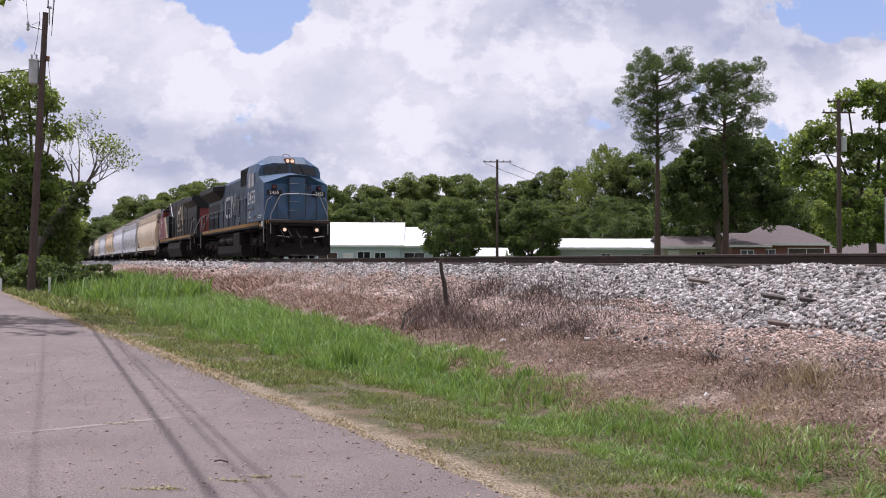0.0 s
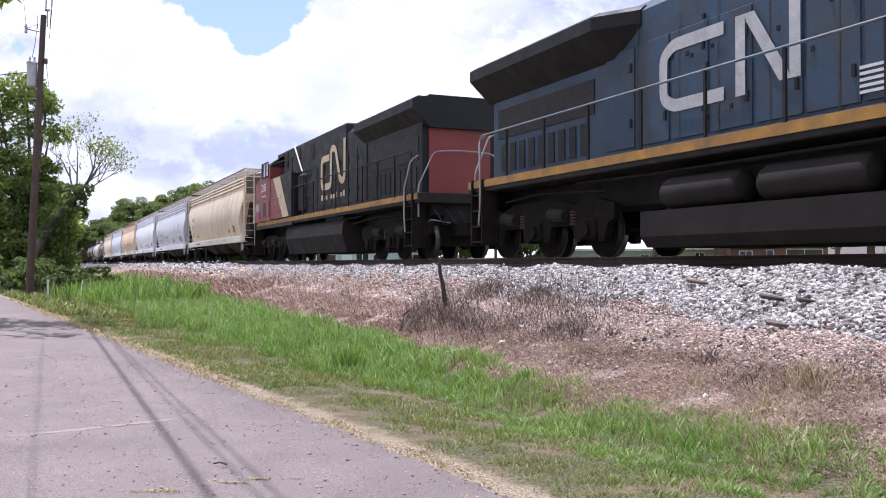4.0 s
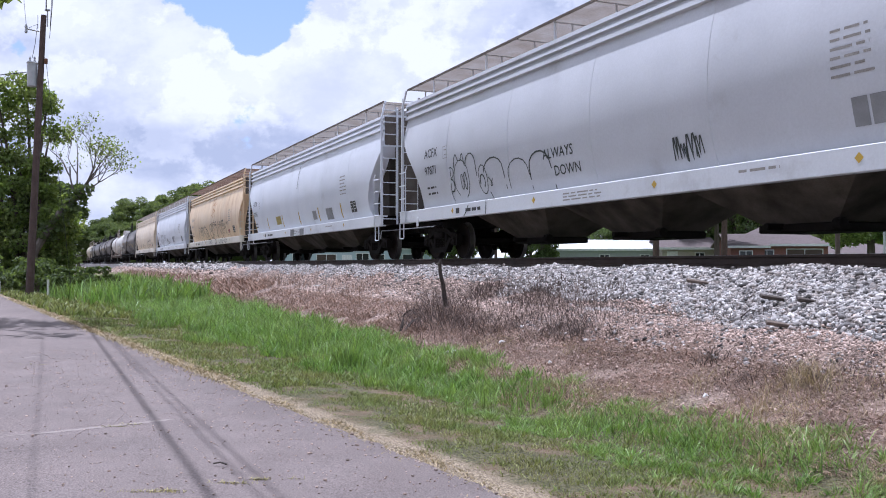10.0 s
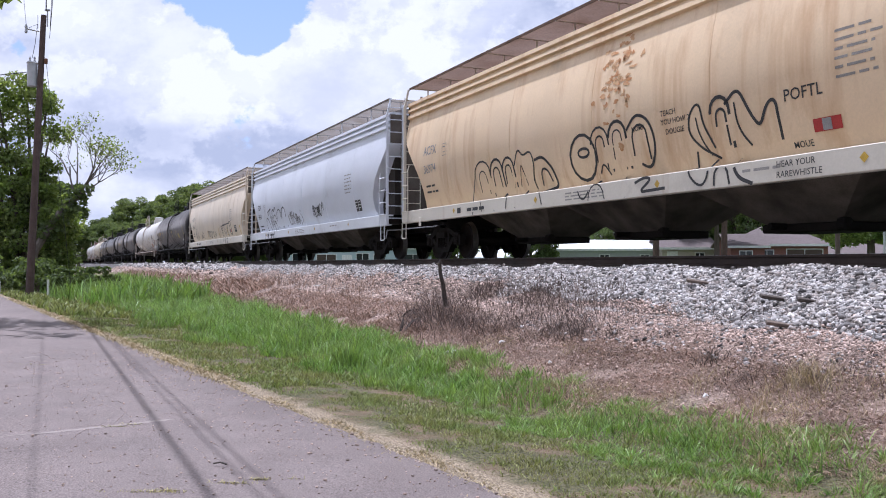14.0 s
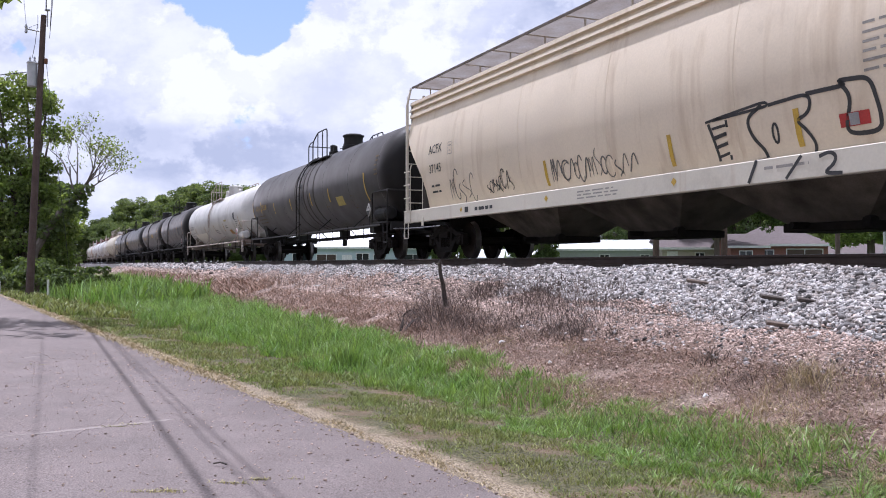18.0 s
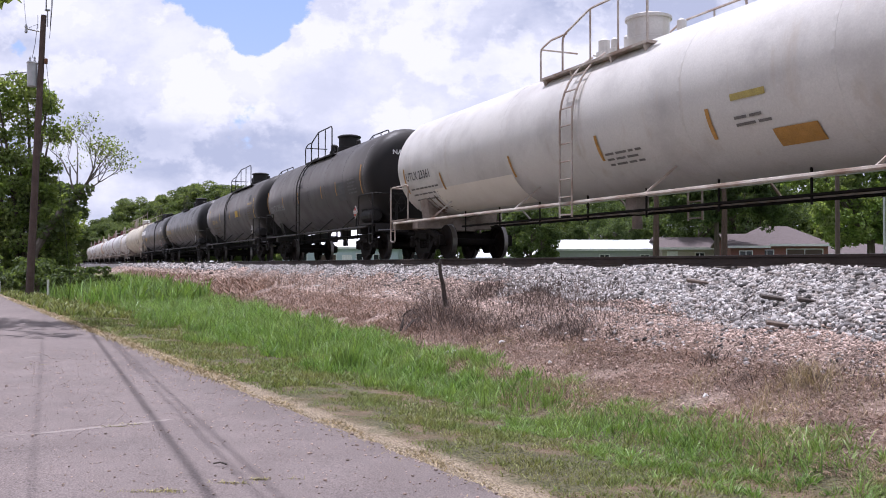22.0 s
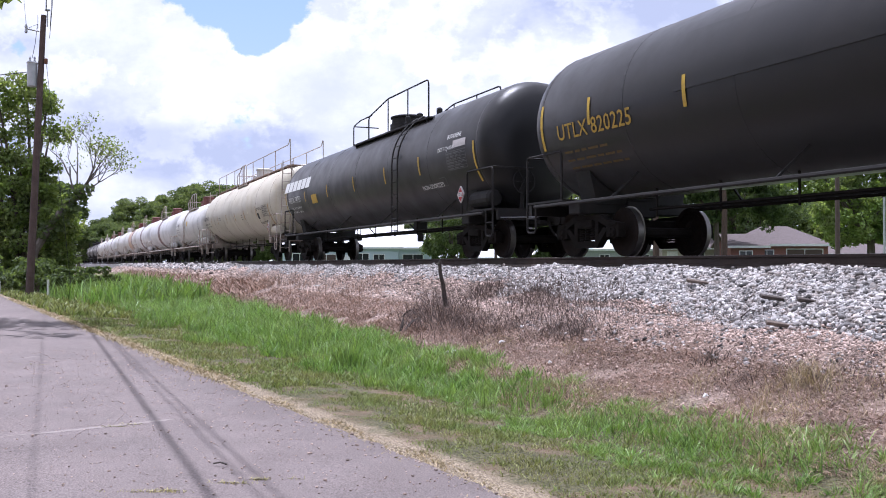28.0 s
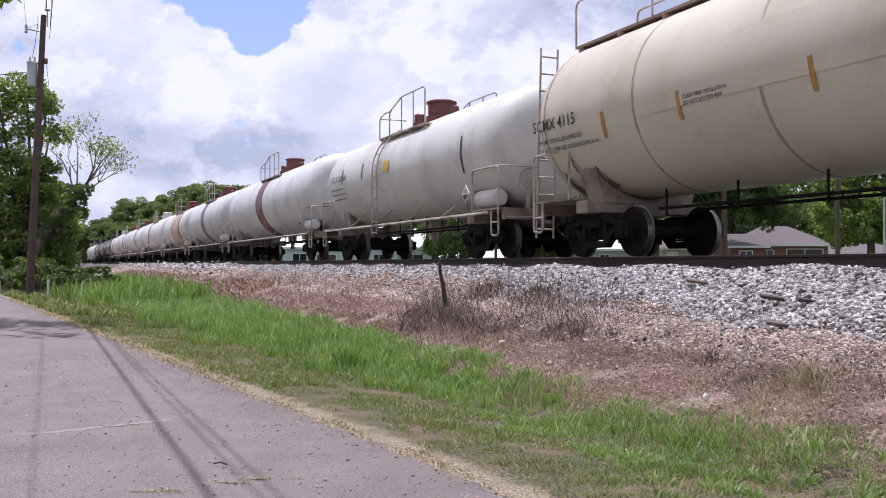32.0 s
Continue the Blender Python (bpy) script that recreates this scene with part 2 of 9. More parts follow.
def ground_material():
    """Soil that is lawn, straw, brown gravel or field according to how far it lies from the rails and the road."""
    m = bpy.data.materials.new("soil")
    m.use_nodes = True
    nt = m.node_tree
    N, K = nt.nodes.new, nt.links.new
    bsdf = nt.nodes["Principled BSDF"]
    co = N("ShaderNodeTexCoord").outputs["Object"]
    sep = N("ShaderNodeSeparateXYZ")
    K(co, sep.inputs[0])

    def noise_(s, d=5, r=0.6):
        n = N("ShaderNodeTexNoise")
        K(co, n.inputs["Vector"])
        n.inputs["Scale"].default_value, n.inputs["Detail"].default_value, n.inputs["Roughness"].default_value = s, d, r
        return n.outputs[0]

    def m_(op, a, b):
        n = N("ShaderNodeMath")
        n.operation = op
        for i, v in enumerate((a, b)):
            if isinstance(v, (int, float)):
                n.inputs[i].default_value = v
            else:
                K(v, n.inputs[i])
        return n.outputs[0]

    def span(v, lo, hi):
        n = N("ShaderNodeMapRange")
        K(v, n.inputs[0])
        n.inputs[1].default_value, n.inputs[2].default_value = lo, hi
        return n.outputs[0]

    def mix(f, a, b):
        n = N("ShaderNodeMix")
        n.data_type = "RGBA"
        K(f, n.inputs[0])
        for i, v in ((6, a), (7, b)):
            if isinstance(v, tuple):
                n.inputs[i].default_value = (*v, 1)
            else:
                K(v, n.inputs[i])
        return n.outputs[2]

    y = m_("ADD", sep.outputs[1], m_("MULTIPLY", m_("SUBTRACT", noise_(0.9), 0.5), 1.3))
    grass = mix(span(noise_(38), 0.42, 0.58), (0.06, 0.057, 0.026), (0.125, 0.112, 0.05))
    grass = mix(span(noise_(1.4), 0.46, 0.62), grass, (0.17, 0.115, 0.072))
    stones = N("ShaderNodeTexVoronoi")
    K(co, stones.inputs["Vector"])
    stones.inputs["Scale"].default_value = 34
    pebble = mix(stones.outputs["Color"], (0.18, 0.12, 0.09), (0.43, 0.33, 0.27))
    gravel = mix(span(noise_(2.2), 0.38, 0.56), pebble, (0.165, 0.105, 0.078))
    gravel = mix(span(noise_(28), 0.5, 0.75), gravel, (0.26, 0.19, 0.15))
    col = mix(span(y, -5.75, -5.1), grass, gravel)
    col = mix(span(y, -3.7, -3.2), col, mix(stones.outputs["Color"], (0.20, 0.185, 0.17), (0.50, 0.47, 0.44)))
    field = mix(span(noise_(0.3), 0.4, 0.6), (0.075, 0.13, 0.03), (0.12, 0.16, 0.05))
    col = mix(span(sep.outputs[1], 3.5, 5.5), col, field)
    edge = m_("SUBTRACT", m_("SUBTRACT", sep.outputs[1], m_("MULTIPLY", sep.outputs[0], 0.1142)), -7.37)
    edge = m_("ADD", edge, m_("MULTIPLY", m_("SUBTRACT", noise_(3.5), 0.5), 0.5))
    straw = mix(span(noise_(60), 0.4, 0.6), (0.15, 0.115, 0.075), (0.40, 0.32, 0.22))
    col = mix(span(edge, 0.26, 0.08), col, straw)
    K(col, bsdf.inputs["Base Color"])
    bsdf.inputs["Roughness"].default_value = 0.95
    b = N("ShaderNodeBump")
    b.inputs["Distance"].default_value = 0.03
    K(m_("ADD", noise_(30), m_("MULTIPLY", stones.outputs["Distance"], -1.0)), b.inputs["Height"])
    K(b.outputs[0], bsdf.inputs["Normal"])
    return m


GX = steps((-2500, -400, 150), (-400, -150, 12), (-150, -60, 2.5), (-60, -25, 0.8), (-25, 6, 0.22), (6, 40, 3), (40, 2500, 160))
GY = steps((-2500, -300, 180), (-300, -60, 20), (-60, -16, 4), (-16, -9, 0.45), (-9, -3.2, 0.18), (-3.2, 6, 0.35), (6, 60, 4), (60, 400, 30), (400, 2500, 200))
sheet("ground", GX, GY, height, ground_material(), label="verge, ditch and gravel shoulder below the railway line", category="ground")


def build_road():
    m = material("asphalt", (0.192, 0.156, 0.144), 0.9, other=(0.142, 0.115, 0.107), scale=0.9, amount=0.6, fine=85, fine_amount=0.85, bump=0.012, bump_scale=70,
                 dirt=(0.23, 0.19, 0.175), dirt_scale=0.7, dirt_edge=(0.55, 0.95))
    xs = steps((-160, -45, 3), (-45, 8, 0.22), (8, 120, 6))
    w = 7.4
    verts, faces = [], []
    for x in xs:
        e = ROAD_EDGE(x) + 0.07 * noise.noise(Vector((x * 1.7, 2, 0))) + 0.05 * noise.noise(Vector((x * 5.7, 7, 0)))
        for k, y in enumerate((e, e - 0.05, e - 1.2, e - 3.7, e - 6.2, e - w)):
            z = -0.08 if k == 0 else 0.004 + 0.05 * (1 - abs((y - e + w / 2) / (w / 2)))
            verts.append((x, y, z - 0.02))
    for i in range(len(xs) - 1):
        for k in range(5):
            a = i * 6 + k
            faces.append((a, a + 1, a + 7, a + 6))
    me = bpy.data.meshes.new("road")
    me.from_pydata(verts, [], faces)
    me.flip_normals()
    return tagged(hang("road", me, m, smooth=True), label="worn grey asphalt country road with straw along its edge", category="road", kind="structure")


build_road()


def build_rail(y):
    prof = ((-0.07, 0), (0.07, 0), (0.07, 0.012), (0.012, 0.03), (0.012, 0.125), (0.037, 0.135), (0.037, 0.165), (0.030, 0.171), (-0.030, 0.171), (-0.037, 0.165),
            (-0.037, 0.135), (-0.012, 0.125), (-0.012, 0.03), (-0.07, 0.012))
    bm = B()
    loft(bm, [[(x, y + a, RAIL - 0.171 + b) for a, b in prof] for x in steps((-900, -60, 60), (-60, 30, 6), (30, 600, 60))])
    ob = link("rail", fix(bm), material("rail_steel", (0.035, 0.024, 0.02), 0.8, 0.0, other=(0.06, 0.038, 0.028), scale=2.0, fine=30, bump=0.002))
    tagged(ob, "rusty brown steel rail with a worn bright head", "rail", "rails", "structure")
    head = B()
    box(head, -900, 600, y - 0.026, y + 0.026, RAIL - 0.001, RAIL + 0.0015)
    part("rail_head", fix(head), material("bright_steel", (0.45, 0.44, 0.43), 0.3, 0.9, scale=3, fine_amount=0.1), ob, "polished steel running surface")


for gauge in (-0.755, 0.755):
    build_rail(gauge)

# ---- the train: shared gear ----
TRAIN = []        # things that travel, with the distance of their middle behind the start mark
WHEELS = []       # wheelsets that roll: object, its place on the car, its radius

M_GEAR = material("grimy_cast_steel", (0.0065, 0.0058, 0.0052), 0.9, 0.0, other=(0.014, 0.0105, 0.0085), scale=3, fine=40, fine_amount=0.35, bump=0.003, spec=0.15)
M_WHEEL = material("brown_wheel_steel", (0.008, 0.0065, 0.0058), 0.9, 0.0, other=(0.018, 0.011, 0.008), scale=4, fine=30, fine_amount=0.3, spec=0.15)
M_TREAD = material("worn_tread", (0.22, 0.205, 0.19), 0.4, 0.8, scale=8, fine_amount=0.15)
M_SPRING = material("spring_steel", (0.075, 0.045, 0.03), 0.7, 0.2, fine_amount=0.3)
M_BLACK = material("black_paint", (0.013, 0.0125, 0.0125), 0.65, other=(0.024, 0.021, 0.019), scale=2, fine=50, fine_amount=0.2, spec=0.25)
M_PIPE = material("galvanised_pipe", (0.36, 0.36, 0.37), 0.5, 0.5, scale=5, fine_amount=0.15)
M_WHITE = material("white_lettering", (0.72, 0.72, 0.70), 0.7, scale=9, amount=0.3, fine_amount=0.15)
M_INK = material("black_lettering", (0.045, 0.044, 0.045), 0.7, scale=9, fine_amount=0.15)
M_YELLOW = material("yellow_marking", (0.55, 0.36, 0.03), 0.65, other=(0.42, 0.27, 0.05), scale=6, fine_amount=0.2)
M_RED = material("red_marking", (0.42, 0.035, 0.03), 0.6, scale=6)
M_RUST = material("rusty_steel", (0.20, 0.085, 0.04), 0.85, 0.1, other=(0.11, 0.055, 0.035), scale=5, fine=50, fine_amount=0.4, bump=0.003)
TEXTS = {}


def text_points(words, tall):
    """Vertices and faces of a word in the built-in font, its capitals so tall."""
    if words not in TEXTS:
        cu = bpy.data.curves.new("words", "FONT")
        cu.body, cu.size, cu.resolution_u = words, 1.0, 2
        cu.space_character, cu.offset = 1.02, 0.007
        ob = bpy.data.objects.new("words", cu)
        me = bpy.data.meshes.new_from_object(ob)
        v = [(p.co.x, p.co.y) for p in me.vertices]
        TEXTS[words] = (v, [tuple(f.vertices) for f in me.polygons])
        bpy.data.objects.remove(ob)
        bpy.data.curves.remove(cu)
        bpy.data.meshes.remove(me)
    v, f = TEXTS[words]
    k = tall / 0.70
    return [(x * k, z * k) for x, z in v], f


def blotch(x, z, rx, rz, seed):
    """An irregular patch outline."""
    r = random.Random(seed)
    p = [r.uniform(0, 6.28) for k in range(5)]
    out = []
    for k in range(26):
        a = k * math.tau / 26
        q = 1 + sum(math.sin(a * (j + 2) + p[j]) * 0.24 / (j * 0.6 + 1) for j in range(5))
        out.append((x + rx * q * math.cos(a), z + rz * q * math.sin(a)))
    return out


def paint(name, parent, mat, surf, shapes=(), words=(), label="", bars=False):
    """Flat markings that lie on a surface; surf(x, z) gives the place. shapes: outlines in x, z; words: (text, x, z, height)."""
    verts, faces = [], []
    for o in shapes:
        n = len(verts)
        verts += [surf(x, z) for x, z in o]
        faces.append(tuple(range(n, n + len(o))))
    for w, x0, z0, tall in words:
        v, f = text_points(w, tall)
        n = len(verts)
        verts += [surf(x0 + x, z0 + z) for x, z in v]
        faces += [tuple(i + n for i in q) for q in f]
    me = bpy.data.meshes.new(name)
    me.from_pydata(verts, [], faces)
    ob = hang(name, me, mat, parent, label)
    if bars:
        tagged(ob, label, kind="stuff")
    return ob


def rect(x, z, w, h, rows=1):
    """A rectangle, cut into bands so that it can follow a curved side."""
    return [[(x, z + h * k / rows), (x + w, z + h * k / rows), (x + w, z + h * (k + 1) / rows), (x, z + h * (k + 1) / rows)] for k in range(rows)]


def lines_of_print(x, z, w, rows, pitch=0.11, tall=0.05, seed=1):
    """Small print that cannot be read, as bars."""
    r, out = random.Random(seed), []
    for k in range(rows):
        a, end = x, x + w * r.uniform(0.7, 1.0)
        while a < end:
            b = min(end, a + r.uniform(0.12, 0.4))
            out += rect(a, z - k * pitch, b - a, tall)
            a = b + 0.06
    return out


def stroke(points, width):
    """A painted line of even width through points in x, z, as quads."""
    out, last = [], None
    pts = [Vector(p) for p in points]
    for i, p in enumerate(pts):
        d = pts[min(i + 1, len(pts) - 1)] - pts[max(i - 1, 0)]
        n = Vector((-d.y, d.x)).normalized() * width / 2
        cur = (p + n, p - n)
        if last:
            out.append([tuple(last[0]), tuple(last[1]), tuple(cur[1]), tuple(cur[0])])
        last = cur
    return out


def scrawl(x, z, w, h, seed, width=0.045):
    """Loops and hooks of spray paint, no letters."""
    r, out, a = random.Random(seed), [], x
    while a < x + w:
        cw, ch = r.uniform(0.3, 0.62) * h, h * r.uniform(0.55, 1.05)
        kind, base = r.randrange(4), z + r.uniform(-0.1, 0.1) * h
        if kind == 0:
            p = [(a + cw * (0.5 + 0.5 * math.cos(t)), base + ch * (0.5 + 0.5 * math.sin(t))) for t in [0.6 + k * 0.42 for k in range(13)]]
        elif kind == 1:
            p = [(a + cw * k / 10, base + ch * abs(math.sin(k * 0.62))) for k in range(11)]
        elif kind == 2:
            p = [(a + cw * (0.5 + 0.45 * math.sin(k * 0.5)), base + ch * k / 12) for k in range(13)]
        else:
            p = [(a + cw * (k / 10) ** 0.6, base + ch * (1 - (k / 10 - 0.55) ** 2 * 3)) for k in range(11)]
        out += stroke(p, width * r.uniform(0.7, 1.3))
        if r.random() < 0.5:
            out += stroke([(q[0] + width * 1.8, q[1] - width * 1.6) for q in p[2:-3]], width * 0.6)
        a += cw * r.uniform(0.75, 1.1)
    return out


def build_wheel_mesh(r, n=26):
    bm = B()
    turn_solid(bm, [(-0.075, 0.05), (-0.10, 0.10), (-0.055, 0.13), (-0.03, r * 0.55), (-0.06, r - 0.075), (-0.066, r - 0.06), (-0.066, r - 0.006), (0.052, r),
                    (0.06, r + 0.027), (0.072, r + 0.027), (0.074, r - 0.06), (0.03, r - 0.09), (0.0, r * 0.55), (0.06, 0.12), (0.09, 0.10), (0.09, 0.05)], "y", n)
    me = bpy.data.meshes.new("wheel")
    fix(bm).to_mesh(me)
    bm.free()
    me.materials.append(M_WHEEL)
    me.materials.append(M_TREAD)
    for f in me.polygons:
        rad = math.hypot(f.center.x, f.center.z)
        if rad > r - 0.045 and f.center.y < 0.06:
            f.material_index = 1 if rad > r - 0.012 or abs(f.normal.y) < 0.5 else 0
    me.polygons.foreach_set("use_smooth", [True] * len(me.polygons))
    me.set_sharp_from_angle(angle=radians(30))
    return me


def build_axle_mesh(r):
    bm = B()
    turn_solid(bm, [(-0.99, 0.075), (-0.76, 0.08), (-0.6, 0.095), (0, 0.085), (0.6, 0.095), (0.76, 0.08), (0.99, 0.075)], "y", 10)
    for s in (-1, 1):
        turn_solid(bm, [(s * 0.90, 0.10), (s * 0.91, 0.125), (s * 1.06, 0.125), (s * 1.07, 0.10), (s * 1.10, 0.095), (s * 1.105, 0.06)], "y", 12)
        for k in range(3):
            a = k * 2.094
            box(bm, 0.055 * math.cos(a) - 0.018, 0.055 * math.cos(a) + 0.018, min(s * 1.10, s * 1.125), max(s * 1.10, s * 1.125),
                0.055 * math.sin(a) - 0.018, 0.055 * math.sin(a) + 0.018)
    me = bpy.data.meshes.new("axle")
    fix(bm).to_mesh(me)
    bm.free()
    me.materials.append(M_GEAR)
    return me


R_CAR, R_LOCO = 0.457, 0.515
WHEEL_ME = {r: build_wheel_mesh(r) for r in (R_CAR, R_LOCO)}
AXLE_ME = {r: build_axle_mesh(r) for r in (R_CAR, R_LOCO)}


def wheelset(parent, x, r):
    ob = hang("wheelset", AXLE_ME[r], M_GEAR, parent)
    ob.location = (x, 0, r)
    for s in (-1, 1):
        w = hang("wheel", WHEEL_ME[r], M_WHEEL, ob)
        w.matrix_basis = Matrix.Translation((0, s * 0.755, 0)) @ (Matrix.Rotation(math.pi, 4, "Z") if s > 0 else Matrix.Identity(4))
    WHEELS.append((ob, x, r))
    return ob


def build_side_frame_mesh():
    bm = B()
    t = 0.075

    def arch(pts):
        for y0, y1 in ((-t, t),):
            prism(bm, pts, y0, y1)

    arch([(-1.06, 0.50), (-1.06, 0.62), (-0.70, 0.68), (-0.42, 0.80), (0.42, 0.80), (0.70, 0.68), (1.06, 0.62), (1.06, 0.50), (0.70, 0.55), (0.38, 0.68), (-0.38, 0.68), (-0.70, 0.55)])
    arch([(-0.72, 0.52), (-0.58, 0.55), (-0.30, 0.30), (0.30, 0.30), (0.58, 0.55), (0.72, 0.52), (0.36, 0.17), (-0.36, 0.17)])
    for s in (-1, 1):
        box(bm, s * 0.36 - 0.06, s * 0.36 + 0.06, -t, t, 0.24, 0.72)
        box(bm, s * 0.74 - 0.05, s * 0.74 + 0.05, -t, t, 0.36, 0.60)
        box(bm, s * 1.04 - 0.04, s * 1.04 + 0.04, -t, t, 0.36, 0.60)
        box(bm, s * 0.89 - 0.13, s * 0.89 + 0.13, -t - 0.02, t + 0.02, 0.575, 0.635, 0.01)
    box(bm, -0.27, 0.27, -0.14, 0.14, 0.54, 0.70, 0.02)
    for x in (-0.19, 0.0, 0.19):
        for k in range(5):
            turn_solid(bm, [(0.315 + k * 0.045, 0.07), (0.325 + k * 0.045, 0.085), (0.345 + k * 0.045, 0.085), (0.352 + k * 0.045, 0.07)], "z", 8, (x, 0.0, 0))
    me = bpy.data.meshes.new("side_frame")
    fix(bm).to_mesh(me)
    bm.free()
    me.materials.append(M_GEAR)
    return me


def build_bolster_mesh():
    bm = B()
    box(bm, -0.22, 0.22, -0.95, 0.95, 0.50, 0.72, 0.02)
    turn_solid(bm, [(0.70, 0.2), (0.80, 0.2)], "z", 12)
    for s in (-1, 1):
        box(bm, s * 0.42 - 0.05, s * 0.42 + 0.05, -0.9, 0.9, 0.38, 0.48)
        for y in (-0.755, 0.755):
            prism(bm, [(s * 0.40, 0.25), (s * 0.47, 0.30), (s * 0.47, 0.62), (s * 0.40, 0.66)], y - 0.05, y + 0.05)
    me = bpy.data.meshes.new("truck")
    fix(bm).to_mesh(me)
    bm.free()
    me.materials.append(M_GEAR)
    return me


FRAME_ME, BOLSTER_ME = build_side_frame_mesh(), build_bolster_mesh()


def truck(parent, x):
    """A freight truck: bolster, two cast side frames, two wheelsets."""
    t = hang("truck", BOLSTER_ME, M_GEAR, parent)
    t.location.x = x
    for s in (-1, 1):
        f = hang("side_frame", FRAME_ME, M_GEAR, t)
        f.location.y = s * 1.0
    for d in (-0.89, 0.89):
        wheelset(parent, x + d, R_CAR)


def build_coupler_mesh():
    bm = B()
    box(bm, -0.2, 0.42, -0.09, 0.09, -0.09, 0.09, 0.02)
    prism(bm, [(0.40, -0.14), (0.62, -0.14), (0.70, -0.06), (0.70, 0.06), (0.62, 0.14), (0.40, 0.14)], -0.17, 0.03)
    prism(bm, [(0.55, -0.12), (0.72, -0.12), (0.72, 0.12), (0.55, 0.12)], 0.03, 0.15)
    tube(bm, rounded([(0.15, -0.16, 0.0), (0.35, -0.2, -0.25), (0.62, -0.18, -0.42), (0.78, -0.1, -0.4)], 0.1), 0.028, 6)
    me = bpy.data.meshes.new("coupler")
    fix(bm).to_mesh(me)
    bm.free()
    me.materials.append(M_GEAR)
    return me


COUPLER_ME = build_coupler_mesh()


def couplers(parent, end, mat=None):
    for s in (-1, 1):
        c = hang("coupler", COUPLER_ME, mat or M_GEAR, parent)
        c.matrix_basis = Matrix.Translation((s * end, 0, 0.87)) @ (Matrix.Rotation(math.pi, 4, "Z") if s < 0 else Matrix.Identity(4))


def ladder(bm, a, b, up, rungs, r=0.016, flat=None):
    """Two rails from a and b along up, with rungs between."""
    a, b, up = Vector(a), Vector(b), Vector(up)
    for p in (a, b):
        tube(bm, [p, p + up], 0.024, 5)
    for k in range(rungs):
        t = (k + 0.5) / rungs
        tube(bm, [a + up * t, b + up * t], r, 5)


# ---- covered hoppers ----
BOARD = material("weathered_roof_grating", (0.36, 0.32, 0.285), 0.8, other=(0.24, 0.19, 0.15), scale=1.5, fine=30, fine_amount=0.2, translucent=0.5, tint=(0.86, 0.92, 1.0))
BOARD_RUST = material("rust_stained_roof_grating", (0.30, 0.21, 0.16), 0.85, other=(0.20, 0.12, 0.08), scale=1.2, fine=30, fine_amount=0.25, translucent=0.4, tint=(0.85, 0.9, 0.98))
# brown grime, coloured darker still for the shade on the end face
M_SHEET = material("grimy_shaded_end_sheet", (0.135, 0.115, 0.098), 0.8, other=(0.07, 0.053, 0.042), scale=1.6, amount=0.8, fine_amount=0.2)
# near-black colour carries the shade inside the hollow wagon end
M_HOLLOW = material("shaded_end_partition", (0.05, 0.043, 0.038), 0.9, other=(0.032, 0.027, 0.024), scale=2, fine_amount=0.25, spec=0.2)


def hopper_half(z):
    """Half width of the body at a height."""
    pts = ((1.30, 1.29), (1.6, 1.40), (1.95, 1.475), (2.4, 1.525), (2.8, 1.525), (3.2, 1.478), (3.5, 1.42), (3.85, 1.33), (4.3, 1.30))
    for (a, p), (b, q) in zip(pts, pts[1:]):
        if z <= b:
            return p + (q - p) * max(0, (z - a) / (b - a))
    return 1.4


